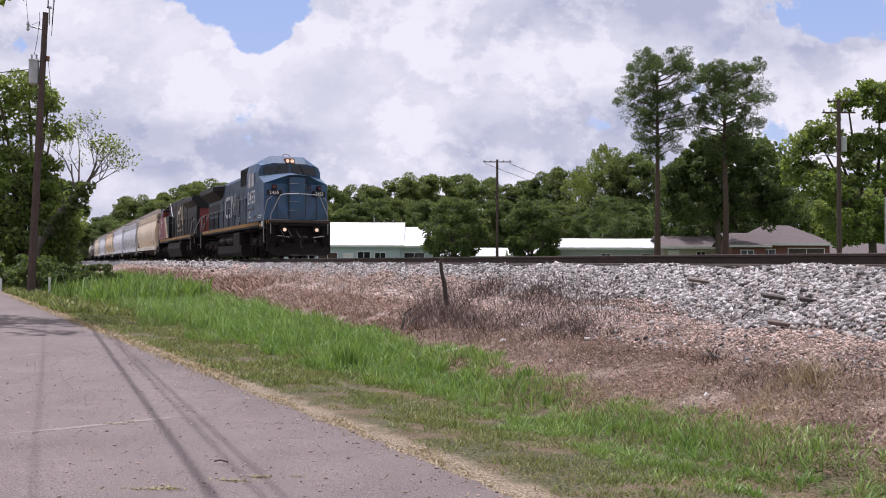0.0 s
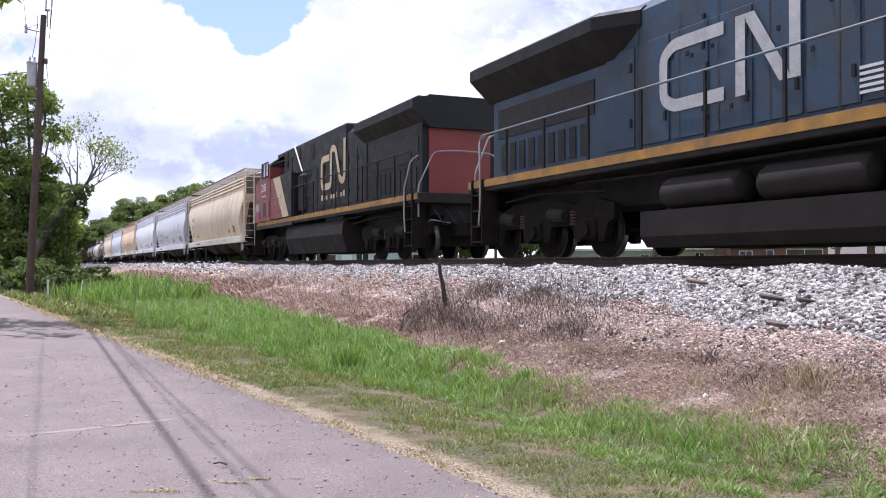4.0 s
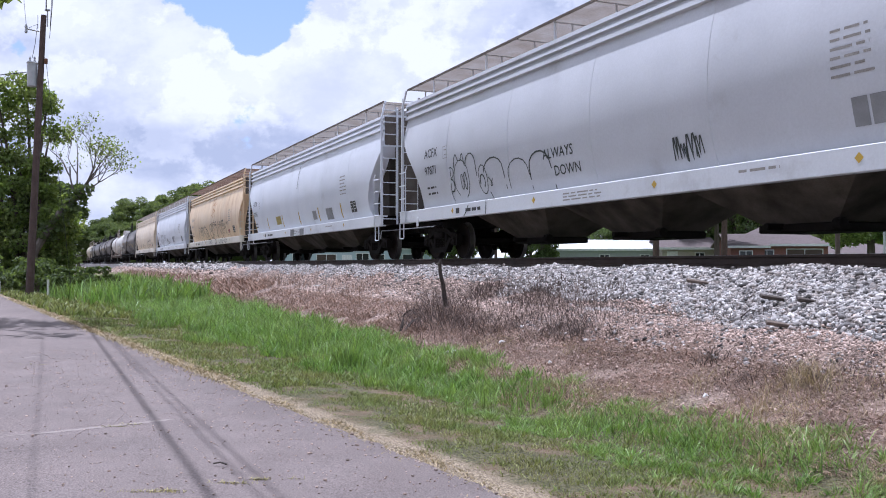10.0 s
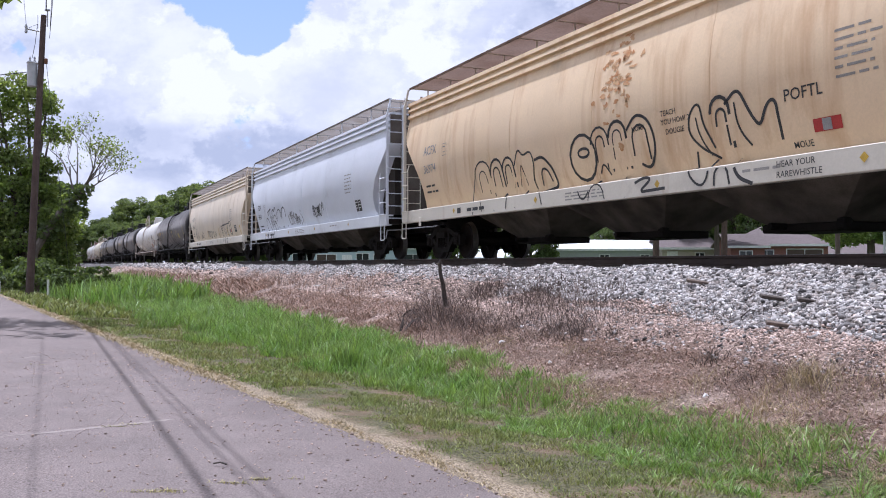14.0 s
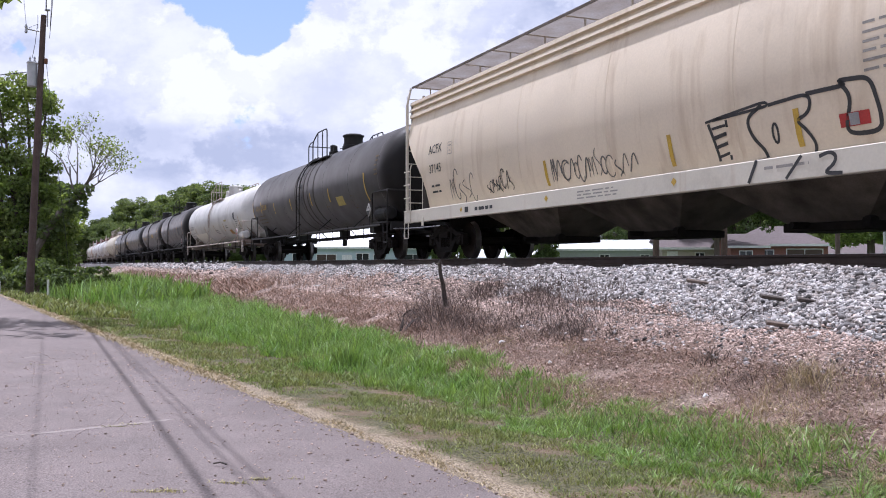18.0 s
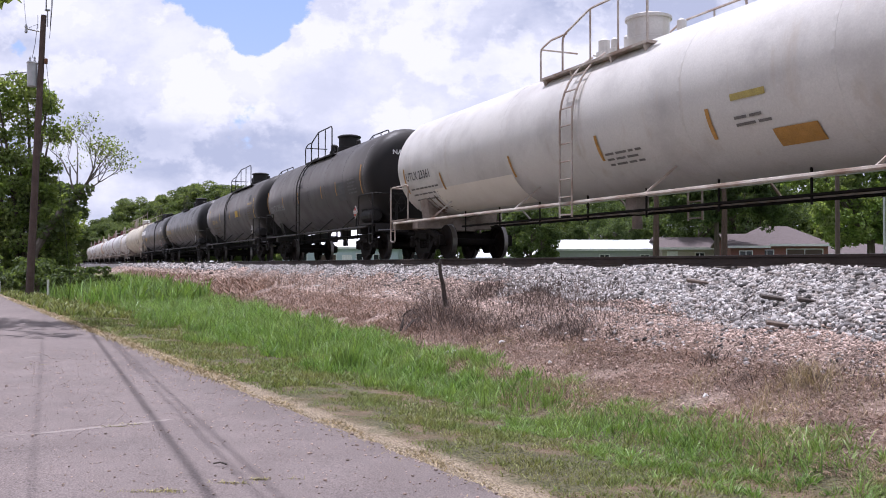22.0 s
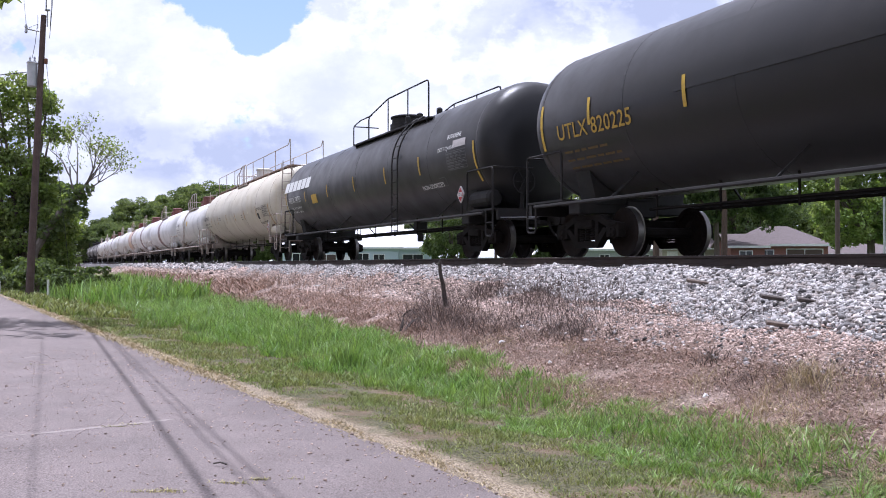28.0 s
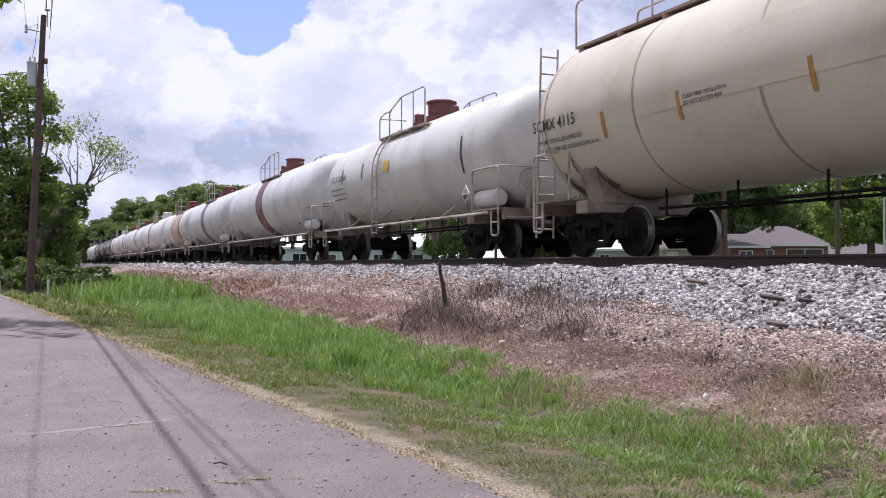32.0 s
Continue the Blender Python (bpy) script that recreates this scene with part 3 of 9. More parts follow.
def hopper(behind, long, paint_, sill_paint, roof_paint, label, words=(), art=(), seals=(), mark=(-7.85, 2.66, 2.2), low=1.93, panels=(), diamonds=()):
    h = long / 2
    car = tagged(new("hopper_wagon"), label, "hopper wagon", "covered hoppers")

    def end_x(z):
        pts = ((1.30, 1.27), (1.55, 1.36), (1.80, 1.36), (2.05, 1.26), (2.41, 1.0), (2.85, 0.54), (3.15, 0.24), (3.40, 0.10), (5.0, 0.10))
        for (a, p), (b, q) in zip(pts, pts[1:]):
            if z <= b:
                return h - (p + (q - p) * max(0, (z - a) / (b - a)))

    half = [(hopper_half(z), z) for z in (1.30, 1.42, 1.55, 1.68, 1.80, 1.93, 2.05, 2.2, 2.41, 2.62, 2.85, 3.0, 3.15, 3.28, 3.4, 3.65, 3.86)]
    half += [(1.405, 3.88), (1.390, 3.97), (1.33, 3.985), (1.33, 4.04), (1.40, 4.065), (1.385, 4.13), (1.325, 4.155), (1.325, 4.20), (1.395, 4.225), (1.38, 4.31), (1.30, 4.33)]
    cols = 15
    bm = B()
    rows = {}
    for s in (-1, 1):
        for i, (y, z) in enumerate(half):
            e = end_x(z)
            rows[s, i] = [bm.verts.new((-e + 2 * e * k / cols, s * y, z)) for k in range(cols + 1)]
    n = len(half)
    for s in (-1, 1):
        for i in range(n - 1):
            for k in range(cols):
                bm.faces.new((rows[s, i][k], rows[s, i][k + 1], rows[s, i + 1][k + 1], rows[s, i + 1][k]))
    for i in range(n - 1):
        for k in (0, cols):
            bm.faces.new((rows[-1, i][k], rows[1, i][k], rows[1, i + 1][k], rows[-1, i + 1][k]))
    for k in range(cols):
        bm.faces.new((rows[-1, 0][k], rows[-1, 0][k + 1], rows[1, 0][k + 1], rows[1, 0][k]))
    part("body", fix(bm), paint_, car, smooth=28)
    for s in (-1, 1):
        for k in range(1, 6):
            x = -h + long * k / 6
            bm = B()
            loft(bm, [[(x - 0.02, s * (y - 0.01), z), (x - 0.015, s * (y + 0.005), z), (x + 0.015, s * (y + 0.005), z), (x + 0.02, s * (y - 0.01), z)] for y, z in half[:17]])
            part("weld_seam", fix(bm), paint_, car)
    bm = B()
    e = h - 0.12
    prof = [(-1.36, 4.30), (-0.95, 4.44), (-0.45, 4.52), (0.45, 4.52), (0.95, 4.44), (1.36, 4.30), (1.30, 4.26), (-1.30, 4.26)]
    loft(bm, [[(x, y, z) for y, z in prof] for x in (-e, e)])
    part("roof", fix(bm), roof_paint, car)
    for s in (-1, 1):
        bm = B()
        box(bm, -h, h, min(s * 1.44, s * 1.53), max(s * 1.44, s * 1.53), 0.98, 1.31, 0.012)
        box(bm, -h, h, min(s * 1.30, s * 1.44), max(s * 1.30, s * 1.44), 1.26, 1.305)
        box(bm, -h, h, min(s * 1.36, s * 1.44), max(s * 1.36, s * 1.44), 0.985, 1.02)
        part("side_sill", fix(bm), sill_paint, car)
        bm = B()
        xs = steps((-h + 0.15, h - 0.15, 1.5))
        grid = [[bm.verts.new((x, s * y, 4.715)) for y in (0.43, 0.74, 1.05, 1.352)] for x in xs]
        for a, b in zip(grid, grid[1:]):
            for k in range(3):
                bm.faces.new((a[k], a[k + 1], b[k + 1], b[k]))
        box(bm, -h + 0.15, h - 0.15, min(s * 1.352, s * 1.375), max(s * 1.352, s * 1.375), 4.69, 4.745)
        box(bm, -h + 0.15, h - 0.15, min(s * 0.40, s * 0.43), max(s * 0.40, s * 0.43), 4.69, 4.745)
        board = part("running_board", fix(bm), BOARD_RUST if paint_ is ORANGE else BOARD, car, "grated roof walkway")
        for k in range(13):
            x = -h + 0.4 + (long - 0.8) * k / 12
            bm = B()
            tube(bm, [(x, s * 1.36, 4.688), (x, s * 0.5, 4.688)], 0.016, 4)
            box(bm, x - 0.015, x + 0.015, min(s * 0.9, s * 0.93), max(s * 0.9, s * 0.93), 4.42, 4.69)
            if k % 2 and paint_ in (GREY, PALE, SILVER):
                box(bm, x - 0.03, x + 0.03, min(s * 1.30, s * 1.33), max(s * 1.30, s * 1.33), 4.31, 4.69)
            part("bracket", fix(bm), sill_paint, board)
        for q in (-1, 1):
            bm = B()
            x = s * (h - 0.04)
            box(bm, min(x, x - s * 0.05), max(x, x - s * 0.05), q * 1.47 - 0.035, q * 1.47 + 0.035, 1.05, 4.25)
            tube(bm, [(x - s * 0.02, q * 1.47, 4.24), (x - s * 0.02, q * 1.36, 4.72)], 0.035, 4)
            box(bm, min(x, x - s * 0.05), max(x, x - s * 0.05), q * 0.98 - 0.03, q * 0.98 + 0.03, 1.05, 4.55)
            for k in range(10):
                z = 1.20 + k * 0.36
                tube(bm, [(x, q * 1.46, z + 0.05), (x + s * 0.07, q * 1.44, z), (x + s * 0.07, q * 0.99, z), (x, q * 0.98, z + 0.05)], 0.014, 5)
            part("end_ladder", fix(bm), sill_paint if s < 0 else paint_, car, "steel end post ladder")
        for q in (-1, 1):
            bm = B()
            x0, x1 = s * (h - 0.06), s * (h - 0.50)
            tube(bm, [(x1, q * 1.555, 1.02), (x1, q * 1.555, 2.42), (x1, q * 1.52, 2.55)], 0.017, 5)
            for k in range(4):
                z = 1.30 + k * 0.36
                tube(bm, [(x0, q * 1.50, z), (x0, q * 1.555, z), (x1, q * 1.555, z)], 0.015, 5)
            tube(bm, rounded([(x0 - s * 0.02, q * 1.555, 1.0), (x0 - s * 0.02, q * 1.555, 0.56), (x1 + s * 0.12, q * 1.555, 0.56), (x1 + s * 0.12, q * 1.555, 1.0)], 0.04), 0.016, 5)
            part("side_ladder", fix(bm), sill_paint, car)
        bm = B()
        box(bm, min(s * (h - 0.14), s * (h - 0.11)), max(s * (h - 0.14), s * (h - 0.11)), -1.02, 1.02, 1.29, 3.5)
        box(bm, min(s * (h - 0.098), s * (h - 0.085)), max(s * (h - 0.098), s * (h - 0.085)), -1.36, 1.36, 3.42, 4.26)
        part("end_sheet", fix(bm), M_SHEET, car, "grimy end sheet between the ladders, darkened for shade")
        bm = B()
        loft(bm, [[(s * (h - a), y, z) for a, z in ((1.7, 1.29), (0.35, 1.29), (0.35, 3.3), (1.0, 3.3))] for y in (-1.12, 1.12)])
        part("slope_sheet", fix(bm), M_HOLLOW, car, "sloping end partition coloured dark for shade")
        # end structure: platform, posts under the slope sheet, brake gear
        bm = B()
        xa, xb = s * (h - 1.75), s * (h - 0.06)
        box(bm, min(xa, xb), max(xa, xb), -1.44, 1.44, 1.24, 1.29)
        for y in (-0.75, 0.75):
            tube(bm, [(s * (h - 0.7), y, 1.3), (s * (h - 0.95), y, 3.0)], 0.05, 4)
        box(bm, min(s * (h - 0.3), xb), max(s * (h - 0.3), xb), -1.5, 1.5, 1.04, 1.3)
        part("end_platform", fix(bm), M_GEAR, car)
        bm = B()
        tube(bm, [(s * (h - 0.9), -0.55, 1.62), (s * (h - 0.9), 0.55, 1.62)], 0.2, 12)
        part("air_reservoir", fix(bm), M_GEAR, car)
        bm = B()
        tube(bm, rounded([(s * (h + 0.02), -1.50, 0.84), (s * (h + 0.05), -1.15, 0.86), (s * (h + 0.25), -0.6, 0.92), (s * (h + 0.3), -0.1, 0.96)], 0.1), 0.016, 5)
        tube(bm, [(s * (h + 0.02), -1.50, 0.84), (s * (h + 0.02), -1.54, 0.6)], 0.016, 5)
        part("uncoupling_lever", fix(bm), M_PIPE, car)
        truck(car, s * (h - 1.78))
    for s in (-1, 1):
        bm = B()
        box(bm, min(s * h, s * (h - 3.4)), max(s * h, s * (h - 3.4)), -0.3, 0.3, 0.80, 1.12)
        part("stub_sill", fix(bm), M_GEAR, car)
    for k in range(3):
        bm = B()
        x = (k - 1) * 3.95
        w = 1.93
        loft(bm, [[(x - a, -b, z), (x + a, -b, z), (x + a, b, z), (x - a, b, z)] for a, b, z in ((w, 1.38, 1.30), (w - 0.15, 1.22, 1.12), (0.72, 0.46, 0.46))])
        # brown, mottled with a darker tone
        bay = part("hopper_bay", fix(bm), material("mottled_brown_underside", (0.115, 0.098, 0.082), 0.9, other=(0.045, 0.038, 0.032), scale=1.6, amount=0.8, fine_amount=0.3, spec=0.2), car)
        bm = B()
        box(bm, x - 0.78, x + 0.78, -0.5, 0.5, 0.33, 0.46, 0.02)
        tube(bm, [(x - 0.3, -0.8, 0.42), (x - 0.3, 0.8, 0.42)], 0.05, 8)
        tube(bm, [(x + 0.82, -0.6, 0.42), (x + 0.96, -0.6, 0.42)], 0.09, 8)
        part("outlet_gate", fix(bm), M_GEAR, bay)
    couplers(car, h)
    skin = lambda x, z: (x, -hopper_half(z) - 0.007, z)
    over = lambda x, z: (x, -hopper_half(z) - 0.010, z)
    sill = lambda x, z: (x, -1.534, z)
    ink = M_PIPE if paint_ is ORANGE else M_INK
    faded = material("faded_lettering", (0.33, 0.31, 0.285), 0.8, scale=9, fine_amount=0.3)
    if words:
        for q in ((words[0], mark[0], mark[1], 0.225), (words[1], mark[0], mark[2], 0.215)):
            paint("reporting_mark", car, ink, skin, (), [q], "stencilled mark or number")
        paint("load_print", car, M_INK, skin, lines_of_print(mark[0] + 0.05, mark[2] - 0.36, 0.75, 2, 0.15, 0.05, int(behind)), bars=True)
    # square routing stencil, small print, wheel and test notices
    bx, bz = mark[0] + 1.2, mark[1] - 0.12
    paint("stencil_frame", car, faded, skin, rect(bx, bz, 0.26, 0.012) + rect(bx, bz + 0.29, 0.26, 0.012) + rect(bx, bz + 0.012, 0.012, 0.278) + rect(bx + 0.248, bz + 0.012, 0.012, 0.278)
          + rect(bx + 0.08, bz + 0.08, 0.1, 0.02) + rect(bx + 0.06, bz + 0.2, 0.14, 0.03), bars=True)
    paint("stencil_print", car, faded, skin, lines_of_print(5.55, low + 0.84, 0.75, 6, 0.115, 0.035, int(behind)), bars=True)
    paint("test_panel", car, M_INK, skin, rect(6.5, low - 0.38, 0.26, 0.36) + rect(6.79, low - 0.38, 0.26, 0.36), label="black test stencil panel")
    paint("test_print", car, M_WHITE, over, lines_of_print(6.53, low - 0.1, 0.2, 3, 0.09, 0.025, 2) + lines_of_print(6.82, low - 0.1, 0.2, 3, 0.09, 0.025, 5), bars=True)
    paint("builder_print", car, M_INK, sill, lines_of_print(-5.3, 1.10, 1.1, 1, 0.1, 0.075, int(behind) + 4) + rect(-5.85, 1.08, 0.2, 0.13), label="dark lettering on the sill", bars=True)
    paint("sill_print", car, faded, sill, lines_of_print(-0.9, 1.19, 1.4, 3, 0.06, 0.025, 9) + lines_of_print(3.9, 1.16, 1.0, 1, 0.06, 0.04, 7), bars=True)
    for x in diamonds or (-6.05, -2.04, 1.94, 5.99):
        paint("sill_marker", car, M_YELLOW, sill, [[(x - 0.07, 1.16), (x, 1.09), (x + 0.07, 1.16), (x, 1.23)]], label="yellow diamond marker")
    bm = B()
    box(bm, -h + 1.28, -h + 1.42, -1.55, -1.53, 0.86, 1.10, 0.01)
    part("jacking_pad", fix(bm), sill_paint, car, "tab hanging from the sill")
    if paint_ in (CREAM, ORANGE, TAN):
        for x in (-5.95, 5.1):
            if x > 0 or paint_ is CREAM:
                paint("sticker", car, M_RED, skin, rect(x, 1.58, 0.46, 0.17, 2), label="small red poster with a pale middle")
                paint("sticker_middle", car, M_PIPE, over, rect(x + 0.15, 1.59, 0.15, 0.15, 2))
    for x in seals:
        paint("reflector", car, M_YELLOW, skin, rect(x, low - 0.5, 0.10, 0.5, 3), label="faded yellow reflector strip")
    for x, z, w, t, m, lab in panels:
        paint("notice", car, m, sill if z < 1.25 else skin, rect(x, z, w, t, 2), label=lab)
    for k, (x, z, w, t, seed, m) in enumerate(art):
        paint("spray_paint", car, m, skin, scrawl(x, z, w, t, seed, 0.03), label="looping spray-paint tag", bars=True)
    TRAIN.append((car, behind))
    return car


def car_paint(name, base, rust, amount, stain=(0.16, 0.12, 0.09), rough=0.5):
    return material(name, base, rough, other=tuple(c * 0.84 for c in base), scale=0.45, amount=0.6, fine=25, fine_amount=0.06, bump=0.004, bump_scale=0.9,
                    dirt=stain, dirt_scale=0.5, dirt_edge=(0.58, 1.0), streak=rust, streak_edge=(0.68 - amount * 0.6, 0.95 - amount * 0.6))


CREAM = car_paint("cream_hopper_paint", (0.72, 0.60, 0.43), (0.46, 0.265, 0.11), 0.34)
GREY = car_paint("grey_hopper_paint", (0.56, 0.572, 0.605), (0.30, 0.295, 0.30), 0.03)
PALE = car_paint("pale_grey_hopper_paint", (0.70, 0.725, 0.785), (0.40, 0.41, 0.45), 0.03)
ORANGE = car_paint("rust_stained_tan_paint", (0.80, 0.605, 0.39), (0.46, 0.235, 0.09), 0.30)
SILVER = car_paint("silver_grey_hopper_paint", (0.67, 0.695, 0.755), (0.38, 0.38, 0.41), 0.02)
TAN = car_paint("weathered_cream_paint", (0.76, 0.645, 0.495), (0.40, 0.275, 0.16), 0.24)
SILL_CREAM = car_paint("cream_sill_paint", (0.68, 0.63, 0.53), (0.35, 0.2, 0.1), 0.12)
SILL_WHITE = car_paint("white_sill_paint", (0.70, 0.72, 0.75), (0.33, 0.28, 0.24), 0.06)
ROOF_RUST = material("rusty_roof", (0.30, 0.22, 0.17), 0.85, other=(0.21, 0.13, 0.09), scale=1.5, fine_amount=0.25)
ROOF_GREY = material("grey_roof", (0.33, 0.31, 0.30), 0.8, other=(0.24, 0.2, 0.18), scale=1.5, fine_amount=0.2)

PATCH_GREY = material("grey_paint_patch", (0.27, 0.27, 0.275), 0.7, scale=3, fine_amount=0.1)
PLATE_Y = material("pale_yellow_plate", (0.42, 0.34, 0.09), 0.7, other=(0.3, 0.24, 0.08), scale=9)
G_SPRAY = material("grey_spray", (0.15, 0.14, 0.13), 0.7, scale=6, fine_amount=0.3)
D_SPRAY = material("dark_green_spray", (0.055, 0.065, 0.06), 0.7, scale=6, fine_amount=0.3)
hopper(97.1, 19.6, CREAM, SILL_CREAM, ROOF_RUST, "cream covered hopper wagon with orange rust streaks", ("ACFX", "36649"), mark=(-7.84, 2.69, 2.21))
grey = hopper(117.95, 19.3, GREY, SILL_WHITE, ROOF_RUST, "dull grey covered hopper wagon with black spray paint", ("ACFX", "97871"), [(2.3, 1.5, 0.6, 0.42, 13, D_SPRAY)], mark=(-7.85, 2.61, 2.17),
              panels=((5.82, 1.56, 0.24, 0.36, PATCH_GREY, "grey stencil panel"), (6.1, 1.56, 0.24, 0.36, PATCH_GREY, "grey stencil panel")))
hopper(138.85, 19.3, PALE, SILL_WHITE, ROOF_GREY, "pale blue-grey covered hopper wagon with white sill", ("ACFX", "97245"), seals=(-8.35, -5.72, -2.95, -0.2, 2.6, 5.37), mark=(-8.38, 2.56, 2.08),
       panels=((-4.02, 1.56, 0.85, 0.34, PLATE_Y, "yellow notice plate"), (1.82, 1.52, 0.53, 0.32, PATCH_GREY, "square grey paint patch"), (3.6, 1.44, 0.78, 0.40, PATCH_GREY, "square grey paint patch"),
               (-1.2, 0.99, 0.62, 0.26, PATCH_GREY, "square grey paint patch"), (0.28, 0.99, 0.62, 0.25, PATCH_GREY, "square grey paint patch"), (-0.2, 2.82, 0.05, 0.9, D_SPRAY, "dark scrape in the paint")))
rusty = hopper(159.45, 19.1, ORANGE, SILL_CREAM, ROOF_RUST, "tan covered hopper wagon with heavy rust and graffiti", ("ACFX", "36974"), mark=(-7.98, 2.69, 2.22))
side_ = lambda x, z: (x, -hopper_half(z) - 0.007 if z > 1.312 else -1.5345, z)
for w_, x_, z_, t_ in (("TEACH", 2.0, 2.24, 0.085), ("YOU HOW 2", 2.0, 2.1, 0.085), ("DOUGIE", 2.1, 1.94, 0.085), ("POFTL", 4.65, 2.05, 0.16), ("MOMA", 1.2, 2.1, 0.085), ("MOUE", 4.7, 1.42, 0.085)):
    paint("graffiti_word", rusty, M_INK, side_, (), [(w_, x_, z_, t_)], "black handwritten graffiti words")
for w_, x_, z_ in (("HEAR YOUR", 4.55, 1.17), ("RAREWHISTLE", 4.55, 1.03)):
    paint("graffiti_word", rusty, M_INK, side_, (), [(w_, x_, z_, 0.085)], "black handwritten graffiti words")
STAIN = material("orange_rust_bloom", (0.50, 0.235, 0.095), 0.85, other=(0.58, 0.37, 0.20), scale=7, amount=0.9, fine=40, fine_amount=0.25)
for k in range(70):
    g = random.Random(300 + k)
    paint("rust_bloom", rusty, STAIN, lambda x, z: (x, -hopper_half(z) - 0.006, z), [blotch(0.75 + g.gauss(0, 0.28), 3.2 + g.gauss(0, 0.42), g.uniform(0.02, 0.10), g.uniform(0.02, 0.06), k)], label="patch of orange rust")
silver = hopper(179.9, 19.2, SILVER, SILL_WHITE, ROOF_GREY, "silver-grey covered hopper wagon with black graffiti", ("TEIX", "5863"), [(-2.4, 1.45, 2.2, 0.6, 32, G_SPRAY), (1.4, 1.6, 1.2, 0.5, 34, M_INK)], mark=(-7.93, 2.34, 1.93))
tan = hopper(200.6, 19.6, TAN, SILL_CREAM, ROOF_RUST, "weathered cream covered hopper wagon with grey graffiti", ("ACFX", "37145"),
             [(-6.9, 1.4, 1.3, 0.75, 41, G_SPRAY), (-4.9, 1.5, 0.5, 0.3, 42, M_INK), (-4.3, 1.5, 0.6, 0.4, 45, M_INK), (-2.0, 1.45, 2.6, 0.5, 43, G_SPRAY)], seals=(-2.27, 1.68, 4.36, 7.9), mark=(-8.06, 2.69, 2.2))


# spray-can drawings: arches, ovals and strokes, some running down over the sill
def oval(x, z, rx, rz, a=0, b=360):
    n = max(5, int(abs(b - a) / 24))
    return [(x + rx * math.cos(radians(a + (b - a) * k / n)), z + rz * math.sin(radians(a + (b - a) * k / n))) for k in range(n + 1)]


def hump(x0, x1, top, left, right):
    """An arch between two legs that end at the heights left and right."""
    w, r = (x1 - x0) / 2, min((x1 - x0) / 2, 0.3)
    return [(x0, left)] + oval(x0 + w, top - r, w, r, 180, 0) + [(x1 + 0.03, right)]


def sway(*points):
    """A stroke bent smoothly through a few points."""
    return [(p[0], p[2]) for p in rounded([(x, 0.0, z) for x, z in points], 0.16, 5)]


def spray(car, mat, width, strokes, label):
    for k, pts in enumerate(strokes):
        paint("spray_stroke", car, mat, side_, stroke(pts, width * (0.8, 1.15, 1.0)[k % 3]), label=label)


spray(grey, D_SPRAY, 0.032, [oval(-5.66, 1.9, 0.42, 0.46, -75, 235), sway((-6.05, 2.2), (-5.93, 2.57), (-5.77, 2.35)), sway((-5.64, 2.33), (-5.53, 2.56), (-5.42, 2.2)), oval(-5.63, 1.83, 0.07, 0.18), oval(-5.45, 1.84, 0.07, 0.2),
                             sway((-6.25, 2.15), (-6.35, 1.55), (-6.1, 0.99)), oval(-6.24, 2.1, 0.16, 0.13, 120, -100), oval(-6.24, 1.79, 0.14, 0.15, 100, -120), hump(-5.38, -4.84, 2.46, 2.2, 1.9), oval(-4.53, 1.8, 0.22, 0.33, 170, -180),
                             oval(-4.56, 1.76, 0.12, 0.15, 200, -60), hump(-4.44, -3.5, 2.24, 2.06, 1.5), sway((-4.27, 1.83), (-4.04, 1.65), (-4.23, 1.61), (-4.05, 1.79)), sway((-5.1, 1.35), (-5.2, 1.15), (-5.4, 0.99)), sway((-4.3, 1.5), (-4.2, 1.3), (-4.24, 0.99)),
                             hump(-3.3, -2.4, 2.1, 1.5, 1.4), hump(-2.35, -1.5, 2.15, 1.6, 1.35)], "dark looping spray-can creature")
for w_, x_, z_ in (("ALWAYS", -1.75, 1.95), ("DOWN", -1.4, 1.6)):
    paint("graffiti_word", grey, D_SPRAY, side_, (), [(w_, x_, z_, 0.2)], "dark handwritten graffiti words")
